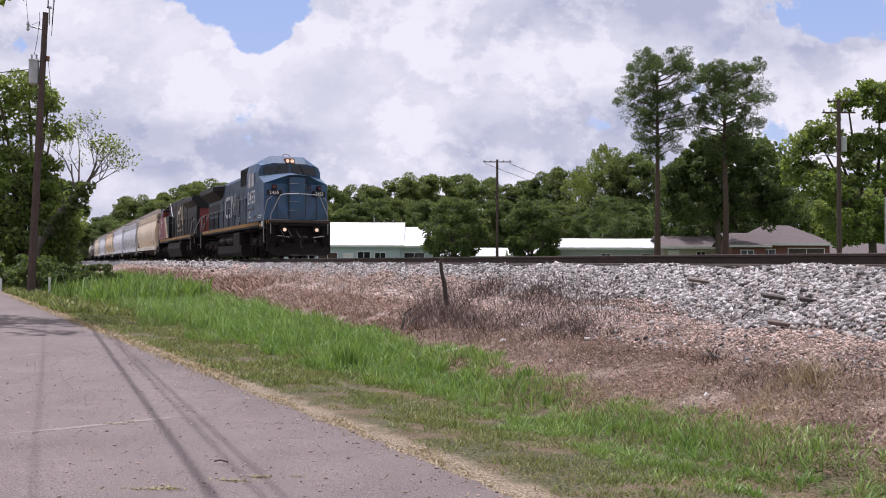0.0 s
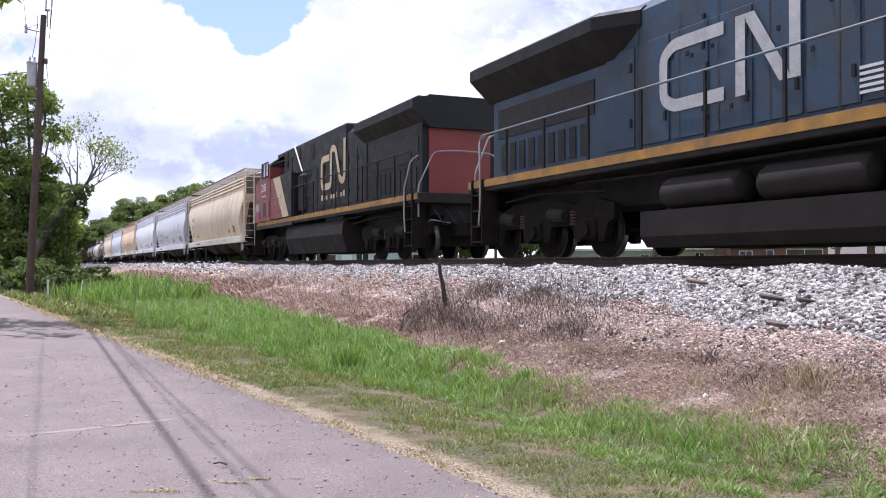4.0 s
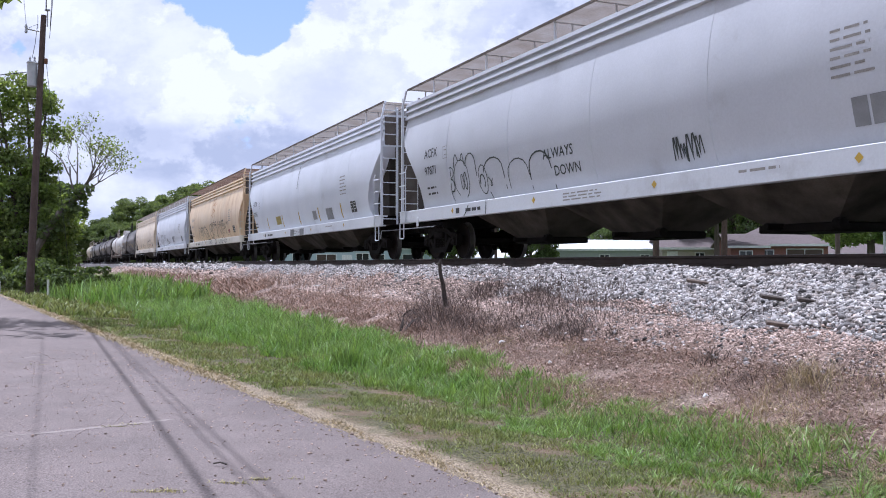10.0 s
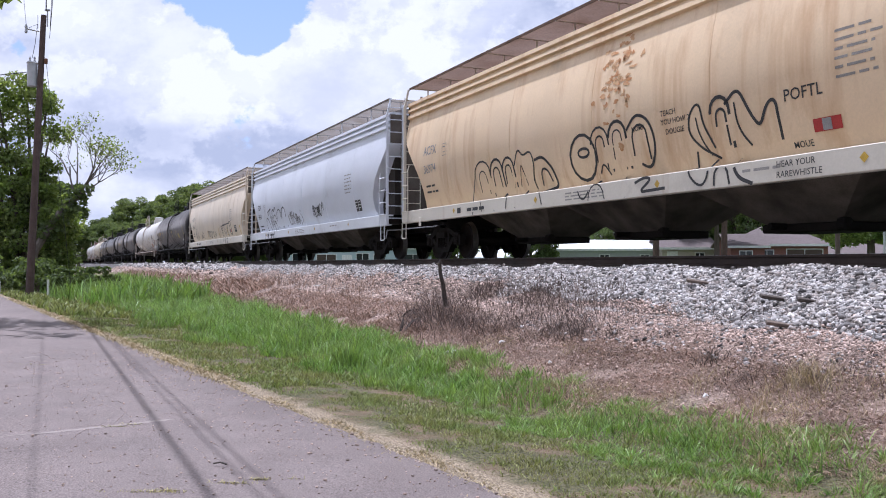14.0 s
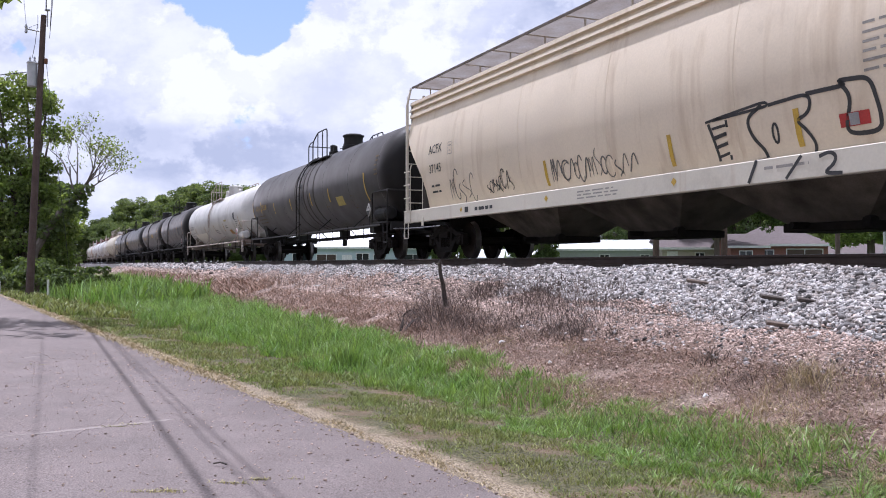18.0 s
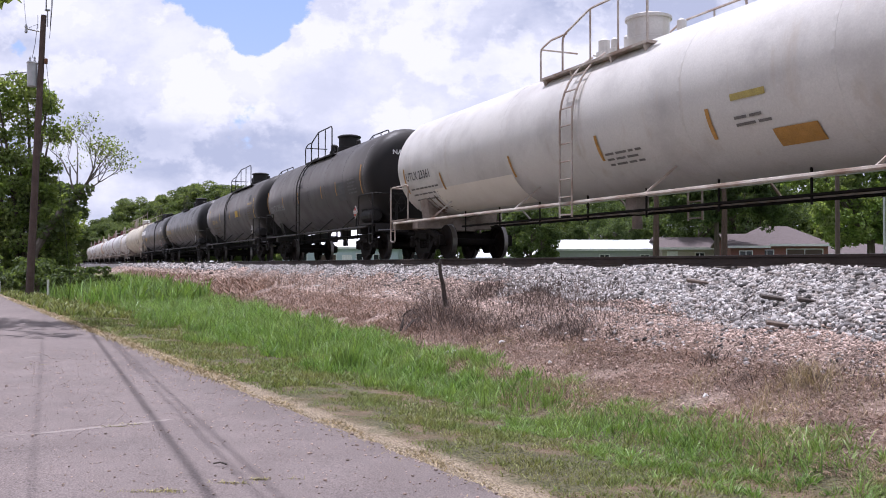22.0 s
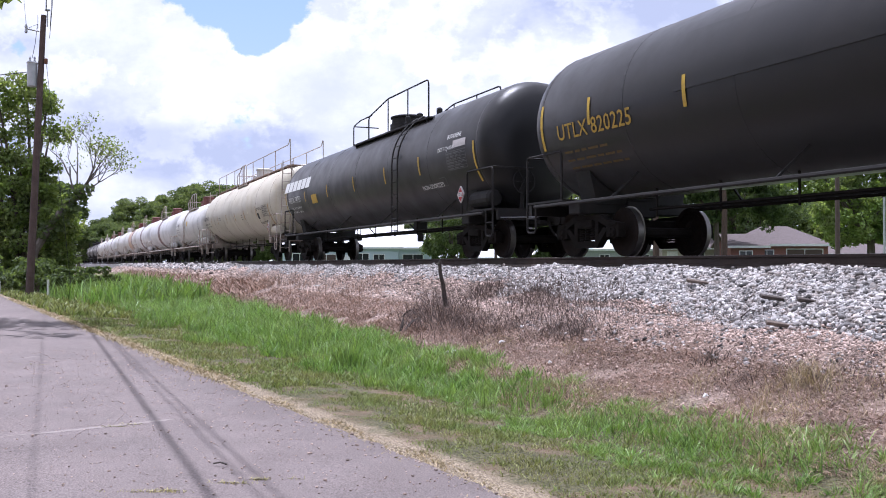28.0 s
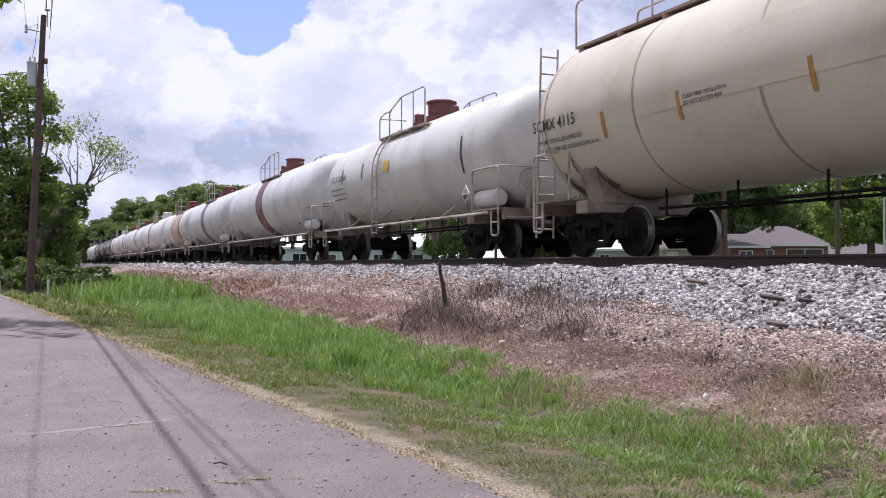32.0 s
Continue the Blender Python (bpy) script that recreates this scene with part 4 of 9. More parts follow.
spray(rusty, M_INK, 0.05, [hump(-4.98, -4.2, 2.2, 1.0, 1.38), hump(-4.19, -3.6, 2.18, 1.95, 1.55), hump(-3.6, -3.08, 2.16, 1.95, 1.5), sway((-3.05, 1.95), (-2.84, 2.31), (-2.65, 2.1), (-2.33, 2.21), (-2.2, 1.95), (-2.33, 1.55), (-2.1, 1.05)),
                           sway((-2.19, 1.98), (-1.84, 2.03), (-1.5, 1.74), (-1.4, 1.4), (-1.78, 1.33)), sway((-3.9, 1.04), (-3.6, 1.4)), sway((-2.93, 1.05), (-2.66, 1.4)), oval(-0.38, 1.84, 0.43, 0.42), oval(-0.34, 1.92, 0.18, 0.08),
                           hump(-0.08, 0.48, 2.32, 2.05, 1.5), hump(0.5, 1.02, 2.35, 2.15, 1.5), sway((1.05, 2.15), (1.33, 2.39), (1.64, 2.28), (1.81, 1.96), (1.75, 1.64), (1.56, 1.45), (1.35, 1.55)), sway((-0.55, 1.41), (-0.38, 1.07), (-0.2, 1.05), (0.05, 1.38)),
                           sway((0.81, 1.38), (1.04, 1.0)), sway((1.33, 1.22), (1.6, 1.3), (1.8, 1.26), (1.44, 1.06), (2.14, 1.08)), sway((3.27, 1.44), (2.89, 1.64), (2.65, 1.88), (2.71, 2.2), (2.95, 2.34), (3.0, 2.0), (3.2, 1.6)),
                           hump(3.18, 3.58, 2.33, 2.1, 1.56), sway((3.5, 2.2), (3.79, 2.4), (4.02, 1.98), (4.17, 1.77), (4.35, 2.11), (4.51, 2.12), (4.54, 1.56)), sway((2.79, 1.59), (2.68, 1.26), (2.96, 1.03), (3.13, 1.1), (3.2, 1.43)), sway((3.68, 1.4), (3.78, 1.11), (4.1, 0.99))],
      "fat black outline graffiti")
spray(rusty, M_INK, 0.035, [hump(-4.78, -4.4, 1.98, 1.5, 1.45), hump(-4.05, -3.75, 2.0, 1.6, 1.55), hump(-3.48, -3.2, 2.0, 1.6, 1.5), sway((-2.9, 1.5), (-2.75, 2.0), (-2.6, 1.5)), sway((-2.0, 1.45), (-1.95, 1.8), (-1.7, 1.75), (-1.6, 1.5)), hump(0.08, 0.34, 2.16, 1.7, 1.55),
                            hump(0.62, 0.88, 2.2, 1.7, 1.5), hump(1.2, 1.6, 2.2, 1.7, 1.6), sway((0.1, 1.5), (0.25, 1.7), (0.4, 1.45)), sway((2.85, 2.1), (2.9, 1.8), (3.1, 1.5)), hump(3.3, 3.5, 2.15, 1.9, 1.6), sway((3.7, 2.2), (3.75, 1.8), (3.95, 1.55)), sway((-4.6, 1.3), (-4.5, 1.05)),
                            sway((-3.3, 1.3), (-3.35, 1.05)), sway((-1.9, 1.3), (-1.8, 1.05)), hump(-0.1, 0.4, 1.3, 1.02, 1.02), hump(3.3, 3.6, 1.3, 1.02, 1.02)], "inner strokes of the black graffiti")
spray(silver, M_INK, 0.045, [sway((-6.2, 0.99), (-6.37, 1.3), (-6.43, 1.71), (-6.3, 1.89), (-6.07, 1.91), (-5.88, 1.73), (-5.73, 1.35)), sway((-5.99, 2.21), (-5.88, 1.96), (-5.92, 2.18), (-5.37, 2.32)), sway((-5.54, 2.28), (-5.56, 1.97), (-5.44, 1.63), (-5.38, 1.4)),
                             sway((-5.38, 2.0), (-5.41, 1.83), (-5.27, 1.5)), sway((-5.13, 2.18), (-5.18, 1.91), (-5.09, 1.62), (-4.96, 1.42), (-5.08, 1.4)), sway((-5.15, 2.17), (-4.95, 2.27), (-4.83, 2.11), (-4.63, 2.37), (-4.5, 2.2)), hump(-5.0, -4.45, 2.0, 1.72, 1.7),
                             hump(-5.0, -4.6, 1.72, 1.42, 1.42), sway((-5.78, 0.99), (-5.59, 1.09), (-5.55, 1.36)), sway((-5.36, 0.99), (-5.34, 1.36)), sway((-5.17, 0.99), (-4.96, 1.09), (-4.93, 1.36)), sway((-4.73, 0.99), (-4.53, 1.14), (-4.46, 1.4)),
                             hump(-4.3, -3.6, 2.2, 1.4, 1.4), hump(-3.5, -2.8, 2.25, 1.4, 1.4)], "bold black graffiti strokes")
spray(tan, M_INK, 0.05, [sway((2.63, 1.99), (3.0, 2.03), (3.89, 2.11), (3.94, 2.04), (2.79, 2.0)), sway((2.69, 1.96), (2.8, 1.6), (2.8, 1.4)), sway((3.08, 1.97), (3.04, 1.4)), sway((2.75, 1.88), (3.05, 1.9)), sway((2.77, 1.74), (3.05, 1.78)), sway((2.79, 1.6), (3.05, 1.64)),
                         sway((2.81, 1.46), (3.04, 1.5)), sway((3.81, 2.07), (3.49, 1.93), (3.54, 1.69), (3.8, 1.39), (3.6, 1.0)), sway((3.93, 2.05), (4.61, 2.09), (4.69, 1.99), (4.61, 1.83), (4.38, 1.78), (4.56, 1.63), (4.68, 1.4), (4.3, 1.0)), oval(4.0, 1.66, 0.05, 0.13),
                         sway((4.61, 2.09), (5.29, 2.09), (5.1, 2.17), (5.63, 2.13), (5.72, 1.69), (5.69, 1.48), (5.3, 1.48), (5.17, 1.55), (5.33, 1.94), (5.17, 2.13)), sway((4.87, 1.24), (5.04, 1.29), (5.15, 1.22), (5.1, 1.11), (4.93, 1.02), (5.24, 1.0))],
      "black outline graffiti letters")


# ---- tank cars ----
def tank_paint(name, base, stain, edge=(0.5, 0.8), rough=0.42, streak=None, spec=0.5):
    return material(name, base, rough, other=tuple(c * 0.82 for c in base), scale=0.6, amount=0.5, fine=30, fine_amount=0.10, bump=0.002, bump_scale=1.5,
                    spec=spec, dirt=stain, dirt_scale=0.7, dirt_edge=edge, streak=streak, streak_edge=(0.58, 0.85))


T_BLACK = tank_paint("black_tank_paint", (0.0095, 0.0088, 0.0088), (0.018, 0.015, 0.013), (0.48, 0.85), 0.5, spec=0.15)
T_GLOSS = tank_paint("glossy_black_tank_paint", (0.0115, 0.0115, 0.012), (0.022, 0.0195, 0.018), (0.5, 0.85), 0.40, spec=0.25)
for coat_, dust in ((T_BLACK, 0.22), (T_GLOSS, 0.10)):
    # a thin film of road dust
    film = coat_.node_tree.nodes["Principled BSDF"]
    film.inputs["Sheen Weight"].default_value = dust
    film.inputs["Sheen Roughness"].default_value = 0.55
    film.inputs["Sheen Tint"].default_value = (0.95, 0.88, 0.84, 1.0)
T_WHITE = tank_paint("white_tank_paint", (0.59, 0.57, 0.535), (0.32, 0.30, 0.285), (0.48, 0.82), 0.5, (0.40, 0.32, 0.24))
T_CREAM = tank_paint("yellowed_white_tank_paint", (0.54, 0.49, 0.385), (0.32, 0.26, 0.18), (0.5, 0.85), 0.5, (0.44, 0.34, 0.2))
T_GREY = tank_paint("light_grey_tank_paint", (0.58, 0.57, 0.56), (0.32, 0.29, 0.265), (0.5, 0.85), 0.5, (0.36, 0.28, 0.22))
T_BAND = tank_paint("oxide_red_band", (0.12, 0.030, 0.028), (0.08, 0.03, 0.028))
T_RUSTY = tank_paint("rust_stained_tank", (0.47, 0.30, 0.19), (0.25, 0.12, 0.06), (0.45, 0.7))
T_DOMES = {"dark": M_BLACK, "red": material("oxide_red_fitting", (0.17, 0.05, 0.042), 0.7, other=(0.10, 0.04, 0.035), scale=4), "white": T_WHITE}
RAIL_WHITE = material("white_handrail", (0.50, 0.46, 0.41), 0.7, other=(0.24, 0.165, 0.12), scale=2.2, amount=0.7)


AMBER = material("amber_lettering", (0.46, 0.29, 0.035), 0.65, scale=8, fine_amount=0.2)
SPILL = material("brown_spill", (0.20, 0.145, 0.105), 0.8, other=(0.10, 0.065, 0.045), scale=5, amount=0.8, fine_amount=0.3)
SEAM_BROWN = material("brown_jacket_seam", (0.24, 0.195, 0.145), 0.85, other=(0.36, 0.32, 0.26), scale=4, amount=0.8)
FAINT_AMBER = material("faded_amber_print", (0.11, 0.07, 0.02), 0.7, scale=8, fine_amount=0.3)
FAINT_INK = material("faded_dark_print", (0.16, 0.15, 0.14), 0.7, scale=8, fine_amount=0.3)
FAINT_WHITE = material("faded_white_print", (0.13, 0.13, 0.128), 0.7, scale=8, fine_amount=0.3)


def tank_car(behind, pitch, coat, label, rails="black", dome="dark", radius=1.52, mid=2.66, bands=(), ladders=True, words=(), name_plate=None, marks=None, strips=(), strip_mat=None,
             panel=None, tall=1.0, spine=False, brand=None, sub_words=(), cloth=None, platform=4.6, shift=0.0, ladder_x=None, seam=None, rail=True, stains=0, limits=(), bonnet_at=0.45, plac="white", small=(), boxes=(), tables=(), bonnet_size=(0.40, 0.61), head_marks=(), head_board=None, off=0.0):
    step = shift - 1.1 if ladder_x is None else ladder_x
    h = pitch / 2 - 0.70
    tl = h - 0.12
    R = radius
    rail_m = M_BLACK if rails == "black" else RAIL_WHITE
    gear_m = M_BLACK if rails == "black" else material("weathered_white_frame", (0.30, 0.25, 0.21), 0.85, other=(0.10, 0.065, 0.048), scale=1.6, amount=0.8, fine_amount=0.25)
    car = tagged(new("tank_wagon"), label, "tank wagon", "tank wagons")
    n = 40
    head = [(-1, 0.02), (-0.985, 0.25), (-0.93, 0.52), (-0.80, 0.74), (-0.58, 0.895), (-0.30, 0.97), (0.0, 1.0)]
    prof = [(-tl + 0.62 + a * 0.62, r * R) for a, r in head]
    prof += [(-tl + 0.62 + (2 * tl - 1.24) * k / 8, R) for k in range(1, 8)]
    prof += [(tl - 0.62 - a * 0.62, r * R) for a, r in head[::-1]]
    bm = B()
    turn_solid(bm, prof, "x", n, (0, 0, mid))
    part("tank", fix(bm), coat, car, smooth=35)
    for x in [-tl + 0.68, tl - 0.68] + [-tl + 0.68 + (2 * tl - 1.36) * k / 6 for k in range(1, 6)]:
        bm = B()
        turn_solid(bm, [(x - 0.035, R - 0.002), (x - 0.03, R + 0.0035), (x + 0.03, R + 0.0035), (x + 0.035, R - 0.002)], "x", n, (0, 0, mid))
        part("weld_seam", fix(bm), seam or coat, car)
    for x, w, m in bands:
        bm = B()
        turn_solid(bm, [(x - w / 2, R - 0.002), (x - w / 2 + 0.004, R + 0.01), (x + w / 2 - 0.004, R + 0.01), (x + w / 2, R - 0.002)], "x", n, (0, 0, mid))
        part("painted_band", fix(bm), m, car, "coloured band round the tank")
    top = mid + R
    # manway bonnet, valves, platform and its rails
    br, bh = bonnet_size
    bm = B()
    turn_solid(bm, [(top - 0.12, br + 0.06), (top + 0.12, br + 0.06), (top + 0.14, br), (top + bh - 0.12, br), (top + bh - 0.11, br + 0.05), (top + bh - 0.06, br + 0.05), (top + bh - 0.01, br * 0.8), (top + bh, 0.05)], "z", 18, (bonnet_at + shift, 0, 0))
    bonnet = part("manway_bonnet", fix(bm), T_DOMES[dome], car, smooth=35)
    for x, y, hh, r in ((-0.55, 0.2, 0.42, 0.10), (-0.75, -0.25, 0.34, 0.12), (1.25, 0.1, 0.3, 0.09), (-0.3, -0.3, 0.26, 0.08)):
        bm = B()
        turn_solid(bm, [(top - 0.12, r * 1.4), (top + hh * 0.3, r * 1.4), (top + hh * 0.34, r), (top + hh, r), (top + hh + 0.04, r * 0.4)], "z", 10, (x + shift, y, 0))
        part("valve", fix(bm), T_DOMES[dome], bonnet)
    p = platform / 2
    deck = top - 0.30
    for s in (-1, 1):
        bm = B()
        box(bm, -p * 0.8 + shift, p * 0.8 + shift, min(s * 0.62, s * 1.12), max(s * 0.62, s * 1.12), deck - 0.05, deck)
        for x in (-p * 0.75, -p * 0.3, p * 0.3, p * 0.75):
            loft(bm, [[(x + a + shift, s * 0.6, deck - 0.05), (x + a + shift, s * 1.1, deck - 0.05), (x + a + shift, s * 1.0, deck - 0.34)] for a in (-0.03, 0.03)])
        part("platform", fix(bm), rail_m, car)
        y = s * 1.10
        zr = deck + 1.0 * tall
        bm = B()
        tube(bm, rounded([(-p * 0.8 + shift, y, deck - 0.05), (-p * 0.8 + shift, y, deck + 0.62), (-p * 0.62 + shift, y, deck + 0.72), (-p * 0.35 + shift, y, deck + 0.72)], 0.1), 0.022, 5)
        tube(bm, rounded([(-p * 0.8 + shift, y, deck + 0.62), (-p * 0.8 + shift, s * 0.2, deck + 0.62)], 0.1), 0.02, 5)
        tube(bm, rounded([(-p * 0.42 + shift, y, deck - 0.05), (-p * 0.42 + shift, y, zr - 0.3), (p * 0.02 + shift, y, zr), (p * 0.8 + shift, y, zr), (p * 0.8 + shift, y, deck - 0.05)], 0.14), 0.024, 5)
        for x in (p * 0.02, p * 0.42):
            tube(bm, [(x + shift, y, deck - 0.05), (x + shift, y, zr)], 0.02, 5)
        part("platform_rail", fix(bm), rail_m, car)
        if ladders:
            bm = B()
            for dx in (-0.22, 0.22):
                pts = [(step + dx, s * (R + 0.09) * math.cos(a), mid + (R + 0.09) * math.sin(a)) for a in [0.0 + k * 0.13 for k in range(9)]]
                tube(bm, [(step + dx, s * (R + 0.09), 0.75)] + pts, 0.022, 5)
            rungs = []
            for k in range(9):
                z = 0.8 + k * 0.34
                a = max(0.0, math.asin(min(1, (z - mid) / (R + 0.09)))) if z > mid else 0
                yy = s * (R + 0.09) * math.cos(a)
                rungs.append((yy, z))
            steps_ = part("ladder", fix(bm), rail_m, car)
            for yy, z in rungs:
                bm = B()
                tube(bm, [(step - 0.22, yy, z), (step + 0.22, yy, z)], 0.016, 5)
                part("rung", fix(bm), rail_m, steps_)
        if rail:
            bm = B()
            tube(bm, [(-h + 0.5, s * 1.50, 1.02), (h - 0.5, s * 1.50, 1.02)], 0.035, 6)
            part("side_rail", fix(bm), rail_m, car, "long pipe handrail below the tank")
        for k in range(4 if rail else 0):
            bm = B()
            x = -h + 3.2 + (2 * h - 6.4) * k / 3
            tube(bm, [(x, s * 1.50, 1.02), (x + 0.1, s * R * 0.64, mid - R * 0.76)], 0.026, 4)
            part("rail_bracket", fix(bm), rail_m, car)
        if spine:
            bm = B()
            y = s * 0.75
            tube(bm, rounded([(-tl + 0.5, y, top - 0.1), (-tl + 0.5, y, top + 0.85), (tl - 0.7, y, top + 0.85), (tl - 0.4, y, top + 1.15), (tl - 0.35, y, top - 0.1)], 0.15), 0.022, 5)
            for k in range(1, 7):
                x = -tl + 0.5 + (2 * tl - 1.2) * k / 7
                tube(bm, [(x, y, top - 0.1), (x, y, top + 0.85)], 0.02, 5)
            part("roof_rail", fix(bm), rail_m, car)
    if spine:
        bm = B()
        box(bm, -tl + 0.5, tl - 0.4, -0.75, 0.75, top - 0.10, top - 0.05)
        for k in range(14):
            x = -tl + 0.7 + (2 * tl - 1.3) * k / 13
            box(bm, x - 0.03, x + 0.03, -0.8, 0.8, top - 0.3, top - 0.10)
        part("roof_walkway", fix(bm), ROOF_RUST, car)
        for s in (-1, 1):
            bm = B()
            ladder(bm, (s * (tl + 0.14), -1.32, 0.40), (s * (tl + 0.14), -0.92, 0.40), (0, 0.12, 3.95), 11, 0.02)
            part("end_ladder", fix(bm), rail_m, car)
    for s in (-1, 1):
        bm = B()
        xa, xb = sorted((s * (h - 2.1), s * h))
        box(bm, xa, xb, -0.32, 0.32, 0.76, 1.08, 0.02)
        box(bm, min(s * (h - 0.12), s * h), max(s * (h - 0.12), s * h), -1.35, 1.35, 0.86, 1.10)
        box(bm, s * (h - 1.75) - 0.2, s * (h - 1.75) + 0.2, -1.35, 1.35, 0.82, 1.06, 0.02)
        part("stub_sill", fix(bm), gear_m, car)
        bm = B()
        sx = s * (h - 1.75)
        pts = [(-math.sin(a) * R * 1.015, mid - math.cos(a) * R * 1.015) for a in [-0.85 + 0.17 * k for k in range(11)]]
        ring = pts + [(-1.0, 1.02), (1.0, 1.02)] if pts[0][0] > 0 else pts + [(1.0, 1.02), (-1.0, 1.02)]
        loft(bm, [[(sx - 0.26, y, z) for y, z in ring], [(sx + 0.26, y, z) for y, z in ring]])
        part("saddle", fix(bm), gear_m, car)
        x0, x1 = s * (h - 1.5), s * (h - 0.05)
        for q in (-1, 1):
            bm = B()
            box(bm, min(x0, x1), max(x0, x1), min(q * 0.55, q * 1.45), max(q * 0.55, q * 1.45), 1.08, 1.12)
            part("end_platform", fix(bm), gear_m, car)
        for q in (-1, 1):
            bm = B()
            tube(bm, rounded([(s * (h - 1.45), q * 1.44, 1.1), (s * (h - 1.45), q * 1.44, 2.05), (s * (h - 0.1), q * 1.44, 2.05), (s * (h - 0.1), q * 1.44, 0.5), (s * (h - 0.45), q * 1.44, 0.5),
                             (s * (h - 0.45), q * 1.44, 1.1)], 0.1), 0.024, 5)
            tube(bm, [(s * (h - 0.1), q * 1.44, 0.8), (s * (h - 0.45), q * 1.44, 0.8)], 0.018, 5)
            tube(bm, [(s * (h - 0.1), q * 1.44, 2.05), (s * (h - 0.1), q * 0.4, 2.05)], 0.02, 5)
            part("end_rail", fix(bm), rail_m, car)
        bm = B()
        tube(bm, [(s * (h + 0.02), -1.3, 0.9), (s * (h + 0.15), -0.5, 0.92), (s * (h + 0.25), -0.1, 0.98)], 0.015, 5)
        part("uncoupling_lever", fix(bm), M_PIPE, car)
        truck(car, s * (h - 1.75))
    # brake gear on the leading end, near side
    bm = B()
    turn_solid(bm, [(h - 1.62, 0.05), (h - 1.60, 0.17), (h - 1.52, 0.21), (h - 0.62, 0.21), (h - 0.54, 0.17), (h - 0.52, 0.05)], "x", 14, (0, -1.15, 1.38))
    part("air_reservoir", fix(bm), gear_m if rails == "black" else coat, car)
    bm = B()
    for k in range(14):
        a, b = 2 * math.pi * k / 14, 2 * math.pi * (k + 1) / 14
        tube(bm, [(h - 0.18, -0.6 + 0.28 * math.cos(a), 1.75 + 0.28 * math.sin(a)), (h - 0.18, -0.6 + 0.28 * math.cos(b), 1.75 + 0.28 * math.sin(b))], 0.018, 4)
    for k in range(3):
        a = k * math.pi / 3
        tube(bm, [(h - 0.18, -0.6 - 0.28 * math.cos(a), 1.75 - 0.28 * math.sin(a)), (h - 0.18, -0.6 + 0.28 * math.cos(a), 1.75 + 0.28 * math.sin(a))], 0.013, 4)
    tube(bm, [(h - 0.3, -0.6, 1.1), (h - 0.22, -0.6, 1.75)], 0.05, 6)
    part("brake_wheel", fix(bm), rail_m, car)
    bm = B()
    box(bm, -0.16 + shift, 0.16 + shift, -0.18, 0.18, 0.84, mid - R + 0.1, 0.03)
    tube(bm, [(shift, 0, 0.55), (shift, 0, 0.8)], 0.1, 10)
    part("bottom_outlet", fix(bm), gear_m, car)
    bm = B()
    for y in (-0.5, 0.35):
        tube(bm, [(-h + 3.0, y, 0.86), (h - 3.0, y, 0.86)], 0.028, 5)
    for k in range(8):
        x = -h + 3.2 + (2 * h - 6.4) * k / 7
        tube(bm, [(x, -0.5, 0.72), (x, -0.5, mid - R + 0.25)], 0.02, 4)
    part("brake_pipe", fix(bm), M_GEAR, car)
    couplers(car, h)
    if panel:
        x0, x1, a0, a1 = panel
        bm = B()
        rings = []
        for a in [a0 + (a1 - a0) * k / 8 for k in range(9)]:
            c, s_ = math.cos(a), math.sin(a)
            rings.append([(x0, -(R - 0.02) * c, mid + (R - 0.02) * s_), (x0, -(R + 0.010) * c, mid + (R + 0.010) * s_), (x1, -(R + 0.010) * c, mid + (R + 0.010) * s_), (x1, -(R - 0.02) * c, mid + (R - 0.02) * s_)])
        loft(bm, rings)
        part("jacket_panel", fix(bm), cloth or T_GLOSS, car, smooth=35)

    def skin(x, arc):
        a = (arc - 0.30 - mid) / R
        return (x + off, -(R + 0.015) * math.cos(a), mid + (R + 0.015) * math.sin(a))

    light = marks or M_WHITE
    faint = {AMBER: FAINT_AMBER, M_INK: FAINT_INK}.get(light, FAINT_WHITE)
    if words:
        for q in words:
            paint("reporting_mark", car, light, skin, (), [q], "stencilled car mark and number")
        if not limits:
            paint("load_print", car, faint, skin, lines_of_print(words[0][1] + 0.1, words[0][2] - 0.28, 1.9, 3, 0.17, 0.045, int(behind)), bars=True)
        for k, line in enumerate(limits):
            paint("load_limits", car, light, skin, (), [(line, words[0][1] + 0.12, words[0][2] - 0.26 - 0.17 * k, 0.085)], "small stencilled load limits")
    for q in sub_words:
        paint("cargo_lettering", car, light, skin, (), [q])
    paint("small_print", car, faint, skin, [q for x, z, w, n in small for q in lines_of_print(x, z, w, n, 0.11, 0.045, int(behind) + n)] + (lines_of_print(tl - 0.95, mid + 0.75, 0.32, 5, 0.14, 0.05, int(behind) + 5) if light is AMBER else []), bars=True)
    for x, z, w, t, m, lab in boxes:
        paint("notice", car, m, (lambda a_, b_: tuple(0.996 * v if i == 1 else v for i, v in enumerate(skin(a_, b_)))), rect(x, z, w, t, 4 if t < 0.6 else 12), label=lab)
    for x, z, w, t, rows, cols in tables:
        lines = [q for k in range(rows + 1) for q in rect(x, z + t * k / rows, w, 0.012)] + [q for k in range(cols + 1) for q in rect(x + w * k / cols, z, 0.012, t, 5)]
        paint("ruled_panel", car, faint, skin, lines + [q for k in range(rows) for q in lines_of_print(x + 0.04, z + t * (k + 0.3) / rows, w * 0.9, 1, 0.1, 0.03, k)] * (cols > 2), label="ruled stencil panel", bars=True)
    g = random.Random(int(behind))
